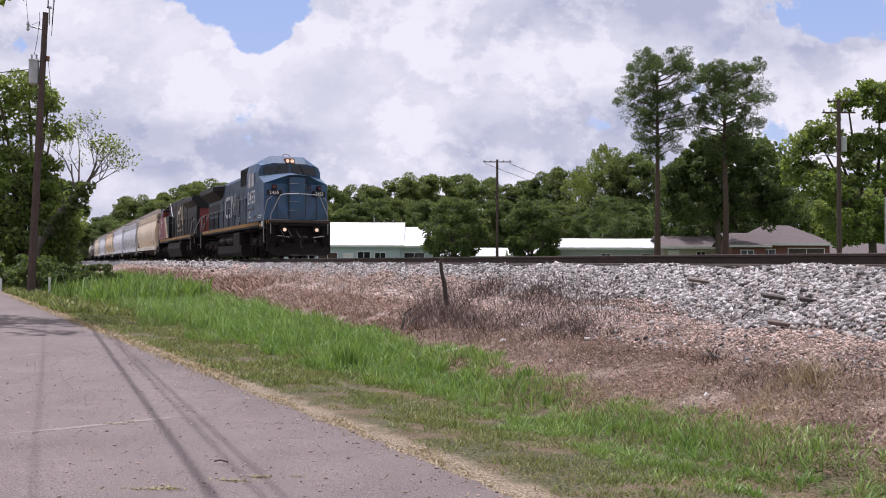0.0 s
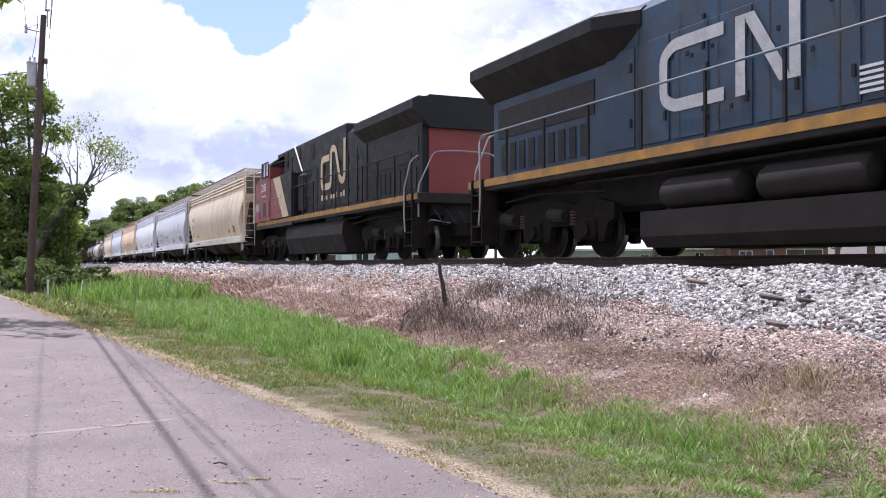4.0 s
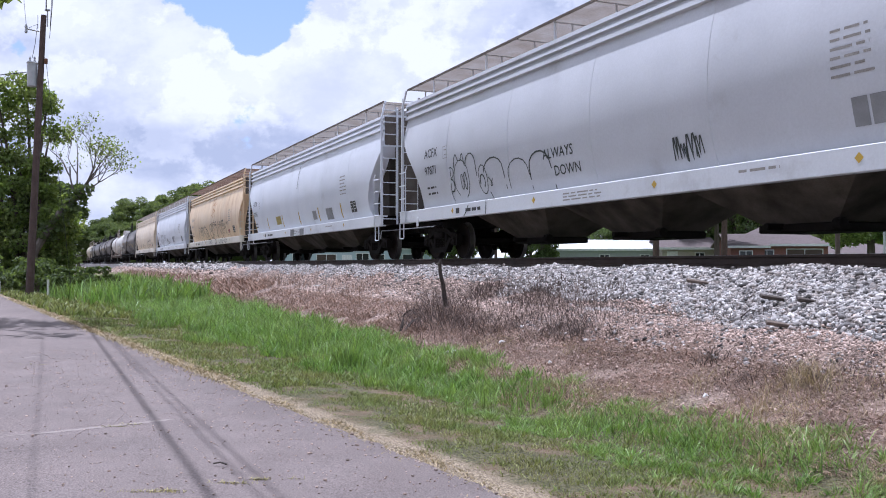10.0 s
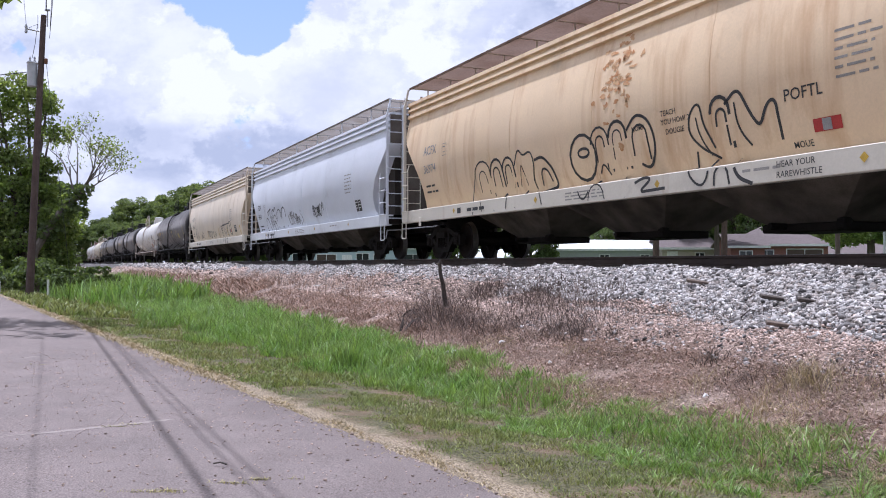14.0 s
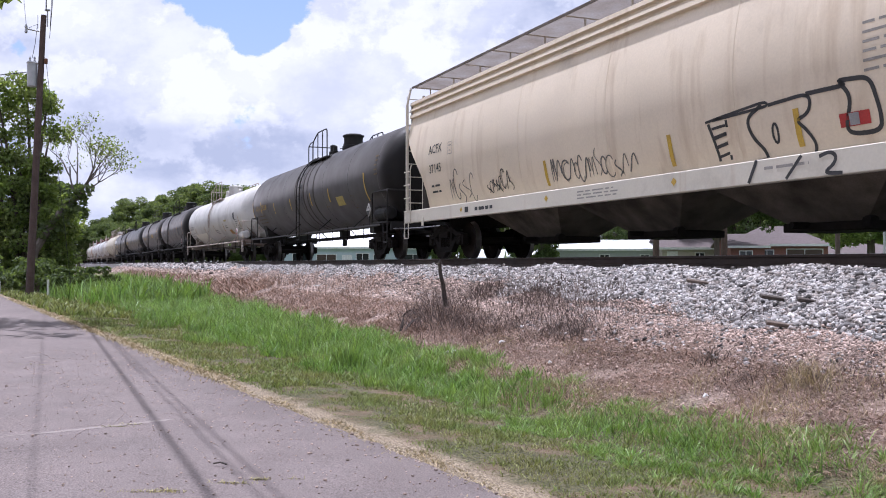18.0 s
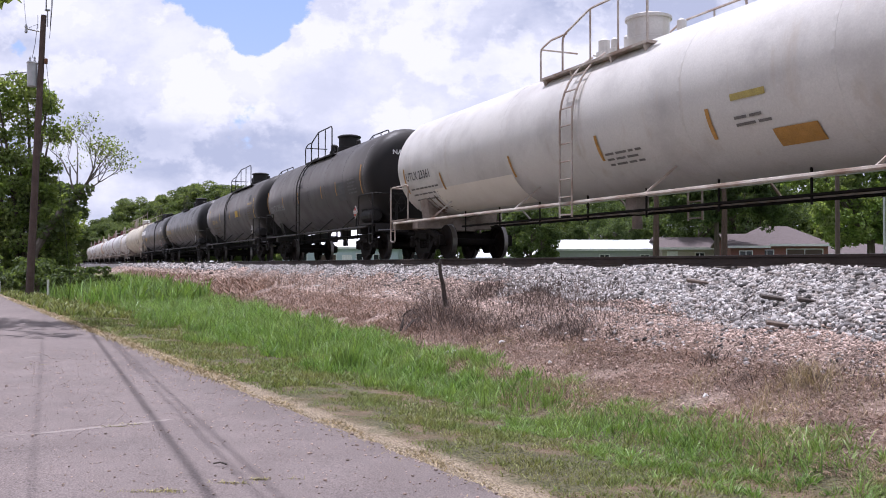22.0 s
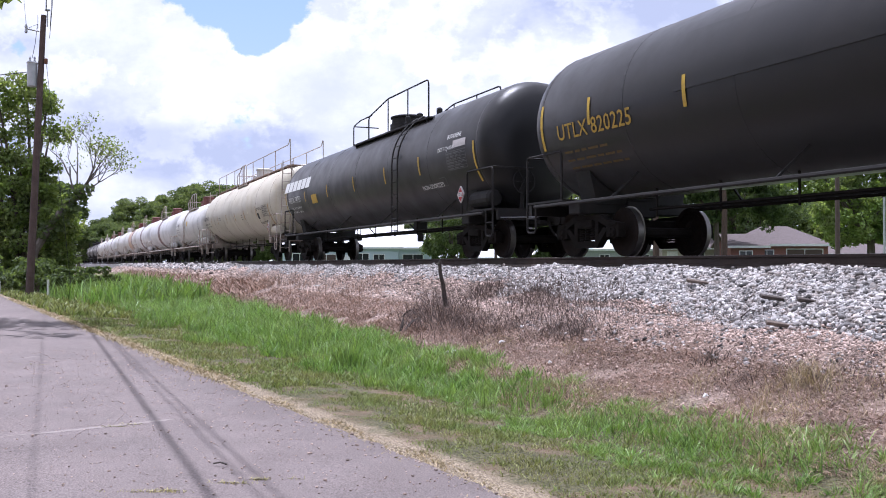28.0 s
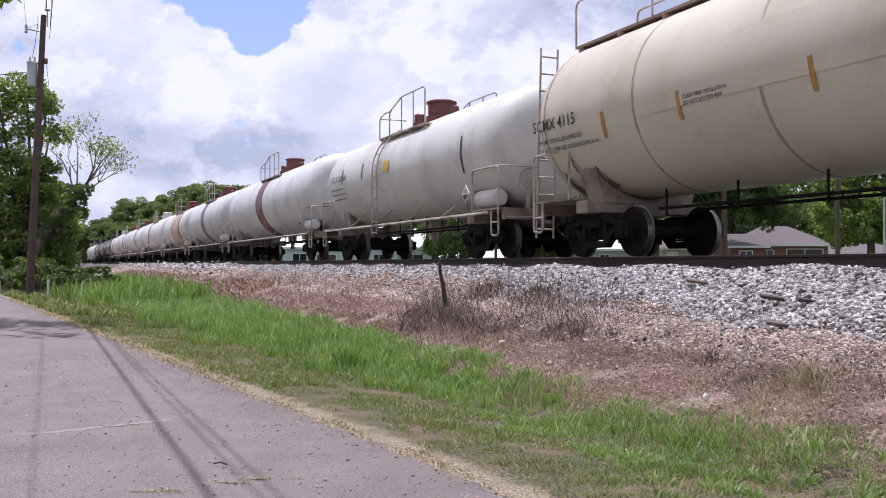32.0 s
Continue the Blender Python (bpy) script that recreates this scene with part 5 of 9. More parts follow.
    for k in range(stains):
        end = 1 if k % 2 else -1
        x, low = end * (tl - g.uniform(0.5, 2.2)), mid + 0.3 - R * g.uniform(0.95, 1.25)
        up, w = R * g.uniform(0.15, 0.5), g.uniform(0.04, 0.14)
        lift = lambda a, b: tuple(skin(a, b))
        paint("spill_streak", car, SPILL, lift, [[(x - w, low), (x + w, low), (x + w * 0.6, low + up * 0.6), (x + w * 0.1, low + up), (x - w * 0.5, low + up * 0.7)]], label="dark brown spill streak")
    sm = strip_mat or M_YELLOW
    for x, dz, hh in strips:
        paint("reflector", car, sm, skin, rect(x, mid - 0.25 + dz, 0.085, hh, 4), label="painted reflector strip")
    for q in brand or ():
        paint("emblem_block", car, M_WHITE, skin, [q], label="white slanted emblem block")
    if name_plate:
        x, z, w, t, m = name_plate
        paint("notice_plate", car, m, skin, rect(x, z, w, t, 3), label="warning notice plate")
    # marks on the leading head
    def on_head(y, z):
        r = min(0.999, math.hypot(y, z - mid) / R)
        for (a0, r0), (a1, r1) in zip(head, head[1:]):
            if r <= r1:
                a = a0 + (a1 - a0) * max(0, (r - r0) / (r1 - r0))
                break
        return (tl - 0.62 - a * 0.62 + 0.012, y, z)

    if head_marks:
        if head_board:
            paint("head_board", car, head_board, lambda y, z: (on_head(y, z)[0] - 0.006, y, z), [q for k in range(6) for q in rect(-0.62 + k * 0.2, mid + 0.70, 0.2, 0.22, 2)], label="white painted board")
        paint("head_mark", car, M_INK if head_board or rails != "black" else AMBER if light is AMBER else M_WHITE, on_head, (), [(w, y, mid + z, t) for w, y, z, t in head_marks], "stencilled mark on the tank head")
        paint("head_print", car, M_INK if head_board or rails != "black" else faint, on_head, lines_of_print(-0.3, mid + 0.5, 0.7, 2 if not head_board else 7, 0.11, 0.045, int(behind) + 9), bars=True)
    # hazard placard on its holder at the leading end
    px, pz = h - 1.85, 1.54
    bm = B()
    loft(bm, [[(px, y, pz - 0.21), (px + 0.2, y, pz), (px, y, pz + 0.21), (px - 0.2, y, pz)] for y in (-1.43, -1.40)])
    card = part("placard", fix(bm), material("placard_white", (0.7, 0.66, 0.64), 0.5), car, "diamond hazard placard")
    bm = B()
    tube(bm, [(px, -1.39, pz - 0.1), (px, -1.38, 1.02)], 0.02, 5)
    part("placard_post", fix(bm), gear_m, card)
    if plac == "red":
        bm = B()
        loft(bm, [[(px, y, pz - 0.17), (px + 0.16, y, pz), (px, y, pz + 0.17), (px - 0.16, y, pz)] for y in (-1.436, -1.431)])
        part("placard_face", fix(bm), M_RED, card)
        paint("placard_band", card, material("placard_white", (0.7, 0.66, 0.64), 0.5), lambda x, z: (x, -1.438, z), rect(px - 0.13, pz - 0.055, 0.26, 0.11))
        paint("placard_number", card, M_INK, lambda x, z: (x, -1.440, z), (), [("1010", px - 0.115, pz - 0.04, 0.085)])
    else:
        paint("placard_stripe", card, M_INK, lambda x, z: (x, -1.434, z), [q for k in range(5) for q in rect(px - 0.1 + k * 0.045, pz + 0.02, 0.022, 0.1 - abs(k - 2) * 0.03)] + [[(px - 0.16, pz - 0.02), (px + 0.16, pz - 0.02), (px, pz - 0.18)]][:1], label="black stripes on the placard")
    TRAIN.append((car, behind))
    return car


def blocks(x, z, n, w=0.52, t=0.46, lean=0.12):
    """A row of slanted blocks."""
    return [[(x + k * (w + 0.1), z), (x + k * (w + 0.1) + w, z), (x + k * (w + 0.1) + w + lean, z + t), (x + k * (w + 0.1) + lean, z + t)] for k in range(n)]


S2 = ((-6.3, 0.1, 0.75), (-4.0, 0.1, 0.45), (-1.9, 0.1, 0.45), (1.4, 0.1, 0.45), (3.2, 0.1, 0.45), (5.9, -0.05, 0.95))
OCHRE = material("ochre_strip", (0.44, 0.23, 0.05), 0.7, scale=6)
RUST_WASH = material("brown_wash_band", (0.040, 0.028, 0.020), 0.7, other=(0.018, 0.015, 0.013), scale=2.2, amount=0.9, fine_amount=0.3)
PALE_BOX = material("pale_painted_box", (0.50, 0.47, 0.46), 0.7, other=(0.40, 0.37, 0.36), scale=5)
tank_car(221.6, 20.8, T_BLACK, "matt black tank wagon with amber lettering", words=[("UTLX", -8.25, 2.62, 0.22), ("202388", -7.05, 2.62, 0.22)], marks=AMBER, strips=((-8.95, -0.1, 0.8), (-7.22, 0.05, 0.55), (-4.7, -0.07, 0.48), (-1.82, -0.08, 0.49), (1.27, -0.08, 0.49), (3.64, -0.08, 0.49), (7.6, -0.3, 0.9)),
         name_plate=(4.42, 2.13, 0.8, 0.33, PLATE_Y), dome="dark", shift=0.9, ladder_x=-0.12, bonnet_at=1.04, platform=3.2, bonnet_size=(0.36, 0.58), bands=((-0.95, 0.10, RUST_WASH), (0.35, 0.13, RUST_WASH), (0.9, 0.09, RUST_WASH), (1.75, 0.11, RUST_WASH)), small=((3.0, 2.16, 0.35, 1),), tables=((5.9, 1.95, 0.4, 0.45, 1, 2),))
tank_car(243.33, 21.5, T_WHITE, off=0.78, radius=1.44, mid=2.60, label="dirty white tank wagon with ochre strips", rails="white", dome="white", words=[("UTLX 23361", -9.6, 2.45, 0.22)], marks=M_INK,
         strips=((-9.75, -0.25, 0.7), (-7.35, -0.32, 0.46), (-3.58, -0.34, 0.5), (-0.18, -0.34, 0.5), (2.88, -0.33, 0.5), (7.6, -0.5, 0.9)), strip_mat=OCHRE, ladder_x=-0.15, bonnet_at=0.38,
         name_plate=(4.08, 1.72, 0.82, 0.31, OCHRE), stains=14, small=((3.45, 2.27, 0.75, 2), (-0.02, 2.1, 1.1, 3), (6.6, 2.5, 0.9, 6)), boxes=((3.46, 2.55, 0.7, 0.10, PLATE_Y, "pale yellow strip behind print"), (6.25, 2.55, 0.42, 0.36, M_INK, "black test panel"), (-8.0, 1.18, 4.35, 0.92, material("repainted_cream_patch", (0.74, 0.70, 0.62), 0.55, other=(0.66, 0.61, 0.53), scale=2, fine_amount=0.06), "freshly repainted cream patch")), head_marks=[("UTLX 23361", -0.58, 0.74, 0.13)], head_board=M_WHITE, plac="red")
tank_car(262.2, 16.2, T_BLACK, "black tank wagon with white lettering", words=[("NATX 205185", -6.58, 2.42, 0.27)], marks=material("dim_white_lettering", (0.30, 0.30, 0.295), 0.7, scale=9, fine_amount=0.2), strips=((-7.12, -0.04, 0.96), (-4.4, 0.1, 0.45)) + S2[2:], strip_mat=OCHRE,
         name_plate=(3.4, 2.3, 0.8, 0.6, material("grey_plate", (0.10, 0.10, 0.10), 0.8)), small=((4.6, 2.9, 0.9, 5),), off=0.4, head_marks=[("NATX 205185", -0.75, 0.62, 0.15)], plac="red")
tank_car(278.8, 17.0, T_BLACK, "black tank wagon with yellow lettering", words=[("UTLX 671431", -5.05, 2.5, 0.2)], marks=AMBER, strips=((-5.9, 0.3, 0.65), (-2.58, 0.17, 0.45), (0.47, 0.14, 0.49), (3.28, 0.15, 0.49), (6.68, -0.06, 0.98)), sub_words=[("POLYMERIC MDI", 5.3, 3.05, 0.105)],
         name_plate=(2.09, 2.6, 0.73, 0.32, M_YELLOW), ladder_x=-0.25, platform=6.6, shift=1.5, bonnet_at=-0.2, head_marks=[("UTLX 671431", -0.75, 0.62, 0.16)], small=((5.3, 2.9, 0.95, 6),), tables=((4.5, 1.87, 0.33, 0.31, 1, 2),), boxes=((5.5, 3.26, 0.5, 0.28, material("grey_wiped_patch", (0.055, 0.055, 0.058), 0.7, scale=5), "pale wiped patch"),))
tank_car(298.5, 19.6, T_GLOSS, "glossy black tank wagon with a jacket panel", words=[("UTLX 820225", -7.7, 2.55, 0.29)], marks=AMBER, strips=((-8.3, 0.0, 0.9), (-6.6, 0.3, 0.5), (-3.9, 0.2, 0.5), (0.5, 0.2, 0.5), (4, 0.2, 0.5)),
         panel=(-4.1, 6.0, -0.05, 0.62), platform=3.2, ladders=False)
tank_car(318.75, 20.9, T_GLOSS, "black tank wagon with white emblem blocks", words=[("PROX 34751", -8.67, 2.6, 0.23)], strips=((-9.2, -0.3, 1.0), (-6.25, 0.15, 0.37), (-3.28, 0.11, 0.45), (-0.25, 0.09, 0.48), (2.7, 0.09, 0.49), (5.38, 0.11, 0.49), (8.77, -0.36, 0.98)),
         brand=blocks(-9.35, 3.07, 6, 0.54, 0.40, 0.10), sub_words=[("BUTADIENE", 7.28, 3.24, 0.105), ("DOT 112J400W", 6.74, 2.97, 0.10), ("NON-ODORIZED", 5.28, 2.1, 0.125)], name_plate=(-5.33, 2.42, 0.7, 0.33, M_YELLOW), platform=8.2, shift=1.85, ladder_x=3.85, plac="red", bonnet_size=(0.54, 0.42), bonnet_at=-1.0,
         limits=("LD LMT 153200 LB 69 500 KG", "LT WT 109800 LB 49 800 KG"), tables=((7.24, 2.46, 1.13, 0.45, 6, 4), (6.53, 2.1, 0.38, 0.23, 1, 2)), boxes=((7.64, 2.99, 0.73, 0.18, PALE_BOX, "pale painted-out box"),))
tank_car(339.35, 20.5, T_CREAM, "yellowed white tank wagon with roof walkway", rails="white", radius=1.60, mid=2.72, words=[("SCMX 4115", -9.2, 2.78, 0.22)], marks=M_INK, strips=((-6.8, -0.08, 0.47), (-4.7, -0.07, 0.47), (-2.02, -0.09, 0.47), (0.44, -0.1, 0.48), (2.82, -0.1, 0.48), (5.62, -0.1, 0.5), (8.25, -0.6, 0.98)),
         strip_mat=OCHRE, spine=True, ladders=False, dome="white", panel=(-5.6, 3.75, -0.25, 0.33), cloth=T_CREAM, platform=3.0, seam=SEAM_BROWN, rail=False, stains=10, limits=("LD LMT 182100 LBS 69000 KG", "LT WT 110900 LBS 50300 KG SHN 4-60"), plac="red",
         sub_words=[("GLASS FIBER INSULATION", -4.55, 2.72, 0.06), ("DO NOT EXCEED 400F", -4.55, 2.62, 0.06), ("BUTADIENE", 5.8, 2.66, 0.135), ("NON-ODORIZED", 5.9, 1.97, 0.135)], tables=((6.92, 2.32, 1.15, 0.49, 6, 4),),
         boxes=((5.8, 2.25, 0.36, 0.29, M_INK, "black test panel"), (-0.83, 2.7, 0.72, 0.3, PLATE_Y, "pale yellow notice"),), small=((2.1, 2.6, 0.3, 3),), head_marks=[("SCMX 4115", -0.55, 0.62, 0.15)])
tank_car(357.3, 15.4, T_WHITE, "white tank wagon with white handrails", radius=1.45, mid=2.60, rails="white", dome="red", words=[("UTLX 200484", -5.9, 2.95, 0.2)], marks=M_INK, strips=((-2.6, 0.5, 0.5), (-4.7, 0.5, 0.5), (4.9, 0.0, 0.9)), strip_mat=M_INK,
         name_plate=(-0.6, 2.85, 0.5, 0.35, M_YELLOW))
tank_car(374.4, 18.8, T_GREY, "light grey tank wagon with an oxide-red band", rails="white", dome="red", bands=((-0.4, 1.35, T_BAND),), marks=M_INK, ladders=False)
tank_car(391.4, 15.2, T_GREY, "grey tank wagon with a dark red band", rails="white", dome="red", bands=((-0.3, 1.1, T_BAND),), marks=M_INK, ladders=False)
tank_car(406.4, 14.8, T_WHITE, "white tank wagon with a rust-stained middle", rails="white", dome="red", bands=((0.6, 3.6, T_RUSTY), (3.2, 0.8, T_BAND)), marks=M_INK, ladders=False)
tank_car(423.1, 18.5, T_WHITE, "white tank wagon with pale rails", rails="white", dome="white", marks=M_INK)
tank_car(441.0, 17.0, T_GREY, "grey tank wagon with oxide bands", rails="white", dome="red", bands=((0.4, 1.2, T_BAND),), marks=M_INK, ladders=False)
tank_car(458.0, 17.0, T_WHITE, "white tank wagon with two red bands", rails="white", dome="red", bands=((-0.8, 1.2, T_BAND), (3.4, 0.7, T_BAND)), marks=M_INK, ladders=False)
tank_car(475.5, 17.8, T_WHITE, "white tank wagon with tall white rails", rails="white", dome="white", marks=M_INK)
LAST = tank_car(493.3, 17.6, T_BLACK, "black tank wagon far back in the train")


def follow(thing, places):
    """More cars of the same kind further back."""
    for b in places:
        c = copy_thing(thing, Matrix.Identity(4))
        TRAIN.append((c, b))


follow(LAST, [511.0 + 17.7 * k for k in (0, 1)])
PALE_LAST = tank_car(547.0, 17.6, T_GREY, "grey tank wagon at the far end of the train", rails="white", dome="red", marks=M_INK, ladders=False)
follow(PALE_LAST, [564.7 + 17.7 * k for k in range(11)])


# ---- locomotives ----
BLUE = material("faded_blue_paint", (0.024, 0.078, 0.165), 0.5, other=(0.030, 0.066, 0.112), scale=0.8, amount=0.6, fine=20, fine_amount=0.12, dirt=(0.035, 0.040, 0.046), dirt_scale=0.8,
                dirt_edge=(0.5, 0.85), streak=(0.05, 0.056, 0.064), streak_edge=(0.55, 0.85))
SOOT = material("sooty_black_paint", (0.0085, 0.009, 0.0105), 0.6, other=(0.013, 0.013, 0.014), spec=0.3, scale=1.2, fine=25, fine_amount=0.15, dirt=(0.021, 0.020, 0.019), dirt_scale=0.9, dirt_edge=(0.55, 0.9))
RED_P = material("faded_red_paint", (0.22, 0.036, 0.032), 0.55, other=(0.17, 0.034, 0.032), scale=1.0, fine=25, fine_amount=0.12, dirt=(0.16, 0.05, 0.045), dirt_scale=1.0, dirt_edge=(0.55, 0.9))
CREAM_P = material("cream_stripe_paint", (0.58, 0.47, 0.31), 0.6, other=(0.48, 0.38, 0.25), scale=2, fine_amount=0.12)
GOLD = material("dirty_yellow_stripe", (0.40, 0.21, 0.035), 0.7, other=(0.20, 0.11, 0.04), scale=2.2, amount=0.8, fine_amount=0.25)
TANK_GREY = material("dusty_fuel_tank", (0.024, 0.0205, 0.0185), 0.85, other=(0.013, 0.011, 0.010), scale=1.4, fine_amount=0.25, spec=0.25)
GLASS = material("dark_cab_glass", (0.015, 0.02, 0.022), 0.08, scale=3, fine_amount=0.0)
# pale base colour stands in for sky showing in the panes
GLASS_PALE = material("sky_painted_cab_glass", (0.30, 0.36, 0.40), 0.1, other=(0.12, 0.14, 0.15), scale=2.0, amount=0.9, fine_amount=0.0)
LIGHT_ON = material("lit_headlight", (0.95, 0.36, 0.16), 0.3, glow=0.55)
HOOD_BLUE = material("grimy_blue_hood_paint", (0.024, 0.060, 0.112), 0.6, other=(0.030, 0.050, 0.076), scale=1.1, amount=0.7, fine=20, fine_amount=0.2, dirt=(0.032, 0.034, 0.038), dirt_scale=1.1,
                     dirt_edge=(0.48, 0.8), streak=(0.05, 0.045, 0.042), streak_edge=(0.55, 0.85))
PILOT = material("rust_brown_pilot", (0.009, 0.0078, 0.007), 0.9, other=(0.019, 0.014, 0.011), scale=2.5, amount=0.7, fine_amount=0.3, spec=0.2)
PLATE_BROWN = material("brown_platform_steel", (0.060, 0.042, 0.030), 0.85, other=(0.035, 0.026, 0.020), scale=3, fine_amount=0.3)
M_GRILLE = material("grille_black", (0.016, 0.016, 0.017), 0.7, fine_amount=0.3)


def locomotive(behind, long, coat, nose_coat, d, label, stripe, blue, number_words):
    """A six-axle road engine; d is 1 with its cab in front, -1 with its cab behind."""
    h = long / 2
    eng = tagged(new("diesel_locomotive"), label, "locomotive", "locomotives")

    def bx(bm, x0, x1, y0, y1, z0, z1, bev=0.0):
        box(bm, min(d * x0, d * x1), max(d * x0, d * x1), y0, y1, z0, z1, bev)

    def pr(bm, outline, y0, y1):
        prism(bm, [(d * x, z) for x, z in outline], y0, y1)

    def add(name, bm, mat, lab="", parent=eng, sm=False):
        return part(name, fix(bm), mat, parent, lab, sm)

    def bar(bm, pts, r=0.022):
        tube(bm, rounded([(d * x, y, z) for x, y, z in pts], 0.12), r, 6)

    cabr, cabf = h - (5.2 if blue else 4.26), h - 2.55        # cab back and windscreen
    top = 4.56
    hood_x = cabr if blue else 5.5           # front of the long hood
    # frame and its edge stripe
    bm = B()
    bx(bm, -h + 0.3, h - 0.5, -1.42, 1.42, 1.52, 1.80, 0.02)
    bx(bm, -h + 0.6, h - 0.9, -0.55, 0.55, 0.95, 1.52)
    add("underframe", bm, M_BLACK)
    for s in (-1, 1):
        bm = B()
        bx(bm, -h + 0.35, h - 0.55, min(s * 1.42, s * 1.45), max(s * 1.42, s * 1.45), 1.62, 1.78)
        add("edge_stripe", bm, stripe, "yellow frame stripe")
    # long hood
    hw = 0.96 if blue else 1.13
    prof = [(-hw, 1.80), (-hw, top - 0.22), (-hw + 0.22, top), (hw - 0.22, top), (hw, top - 0.22), (hw, 1.80)]
    bm = B()
    loft(bm, [[(d * x, y, z) for y, z in prof] for x in (-h + 0.75, hood_x)])
    hood_coat = HOOD_BLUE if blue else coat
    add("long_hood", bm, hood_coat)
    bm = B()
    bx(bm, -h + 0.70, -h + 0.752, -0.94, 0.94, 1.82, top - 0.2)
    add("hood_end", bm, RED_P if not blue else coat)
    # hood doors with latches, both sides
    doors = [(-h + 5.4 + k * 0.98, 0.9) for k in range(8)]
    for s in (-1, 1):
        for x, w in doors:
            if x + w > (cabr - 3.4 if blue else 1.6):
                continue
            bm = B()
            bx(bm, x, x + w, min(s * hw, s * (hw + 0.025)), max(s * hw, s * (hw + 0.025)), 1.95, 3.75, 0.006)
            dr = add("hood_door", bm, hood_coat)
            for z in (2.3, 3.3):
                bm = B()
                bx(bm, x + w - 0.12, x + w - 0.06, min(s * (hw + 0.025), s * (hw + 0.05)), max(s * (hw + 0.025), s * (hw + 0.05)), z, z + 0.16)
                add("latch", bm, M_BLACK, parent=dr)
    # upper grille box behind the cab
    bm = B()
    ew, et = (1.12, top + 0.24) if blue else (1.16, 4.74)
    g0, g1 = (cabr - 3.6, cabr - 0.02) if blue else (-3.4, hood_x)
    bx(bm, g0, g1, -ew, ew, 3.72 if blue else 3.5, et, 0.05)
    box_ = add("equipment_box", bm, hood_coat)
    for s in (-1, 1):
        skin = lambda out: (min(s * ew, s * (ew + out)), max(s * ew, s * (ew + out)))
        if blue:
            bm = B()
            bx(bm, cabr - 3.4, cabr - 1.3, *skin(0.02), 3.86, top + 0.14)
            add("grille", bm, M_GRILLE, parent=box_)
            bm = B()
            for k in range(16):
                x = cabr - 3.38 + k * 0.13
                bx(bm, x, x + 0.05, *skin(0.035), 3.88, top + 0.12)
            add("grille_slat", bm, M_BLACK, parent=box_)
            bm = B()
            for k in range(6):
                bx(bm, cabr - 0.95, cabr - 0.35, *skin(0.03), 3.9 + k * 0.1, 3.95 + k * 0.1)
            add("louvre", bm, M_GRILLE, parent=box_)
            # cabinet below it, flush with the hood
            bm = B()
            bx(bm, cabr - 3.3, cabr, min(s * 0.9, s * 1.22), max(s * 0.9, s * 1.22), 1.8, 3.72, 0.03)
            cab_ = add("electrical_cabinet", bm, hood_coat)
            for k in range(3):
                bm = B()
                bx(bm, cabr - 3.15 + k * 1.02, cabr - 2.25 + k * 1.02, min(s * 1.22, s * 1.245), max(s * 1.22, s * 1.245), 1.95, 3.55, 0.008)
                add("cabinet_door", bm, hood_coat, parent=cab_)
        else:
            # three shuttered openings in a plain wall
            for x0, x1, z0, z1 in ((4.72, 5.30, 4.0, 4.64), (2.70, 3.36, 3.98, 4.66), (0.70, 1.26, 3.90, 4.58)):
                bm = B()
                bx(bm, x0, x1, *skin(0.02), z0, z1)
                gr = add("shutter", bm, PLATE_BROWN if x0 < 3.5 else M_GRILLE, "rust-brown shutter" if x0 < 3.5 else "", box_)
                bm = B()
                for k in range(7):
                    z = z0 + 0.03 + k * (z1 - z0 - 0.04) / 7
                    bx(bm, x0 + 0.03, x1 - 0.03, *skin(0.035), z, z + 0.03)
                add("shutter_slat", bm, M_GRILLE, parent=gr)
            bm = B()
            bx(bm, hood_x - 0.02, cabr + 0.02, min(0, s * 1.15), max(0, s * 1.15), 4.56, 4.72, 0.02)
            add("vestibule_roof", bm, hood_coat, parent=box_)
            bm = B()
            bx(bm, 2.95, cabr, min(0, s * 1.49), max(0, s * 1.49), 1.8, 3.63, 0.03)
            cab_ = add("electrical_cabinet", bm, hood_coat, "full-width cabinet behind the cab")
            bm = B()
            bx(bm, 1.85, 2.93, min(s * 0.9, s * 1.26), max(s * 0.9, s * 1.26), 1.9, 3.52, 0.12)
            add("blower_box", bm, SOOT)
            bm = B()
            for z in (2.15, 2.55, 2.95, 3.35):
                bar(bm, [(1.75, s * 1.12, z), (1.75, s * 1.26, z), (1.45, s * 1.26, z), (1.45, s * 1.12, z)], 0.014)
            add("hood_step", bm, M_BLACK)
            bm = B()
            bar(bm, [(cabr + 0.02, s * 1.44, 4.28), (3.0, s * 1.44, 4.20)], 0.02)
            bar(bm, [(4.8, s * 1.44, 3.63), (4.8, s * 1.44, 4.24)], 0.018)
            bar(bm, [(3.0, s * 1.44, 3.63), (3.0, s * 1.44, 4.20)], 0.018)
            add("cabinet_rail", bm, M_BLACK)
        for j in (0, 1):
            bm = B()
            for k in range(5):
                bx(bm, -0.6 + (cabr - 3.4 if blue else 2.1) + j * 0.9 - 0.6, -0.6 + (cabr - 3.4 if blue else 2.1) + j * 0.9 - 0.1, min(s * (hw + 0.02), s * (hw + 0.04)), max(s * (hw + 0.02), s * (hw + 0.04)), 2.05 + k * 0.08, 2.09 + k * 0.08)
            add("vent", bm, M_WHITE if blue else M_GRILLE)
    # radiator section with its wide wings
    bm = B()
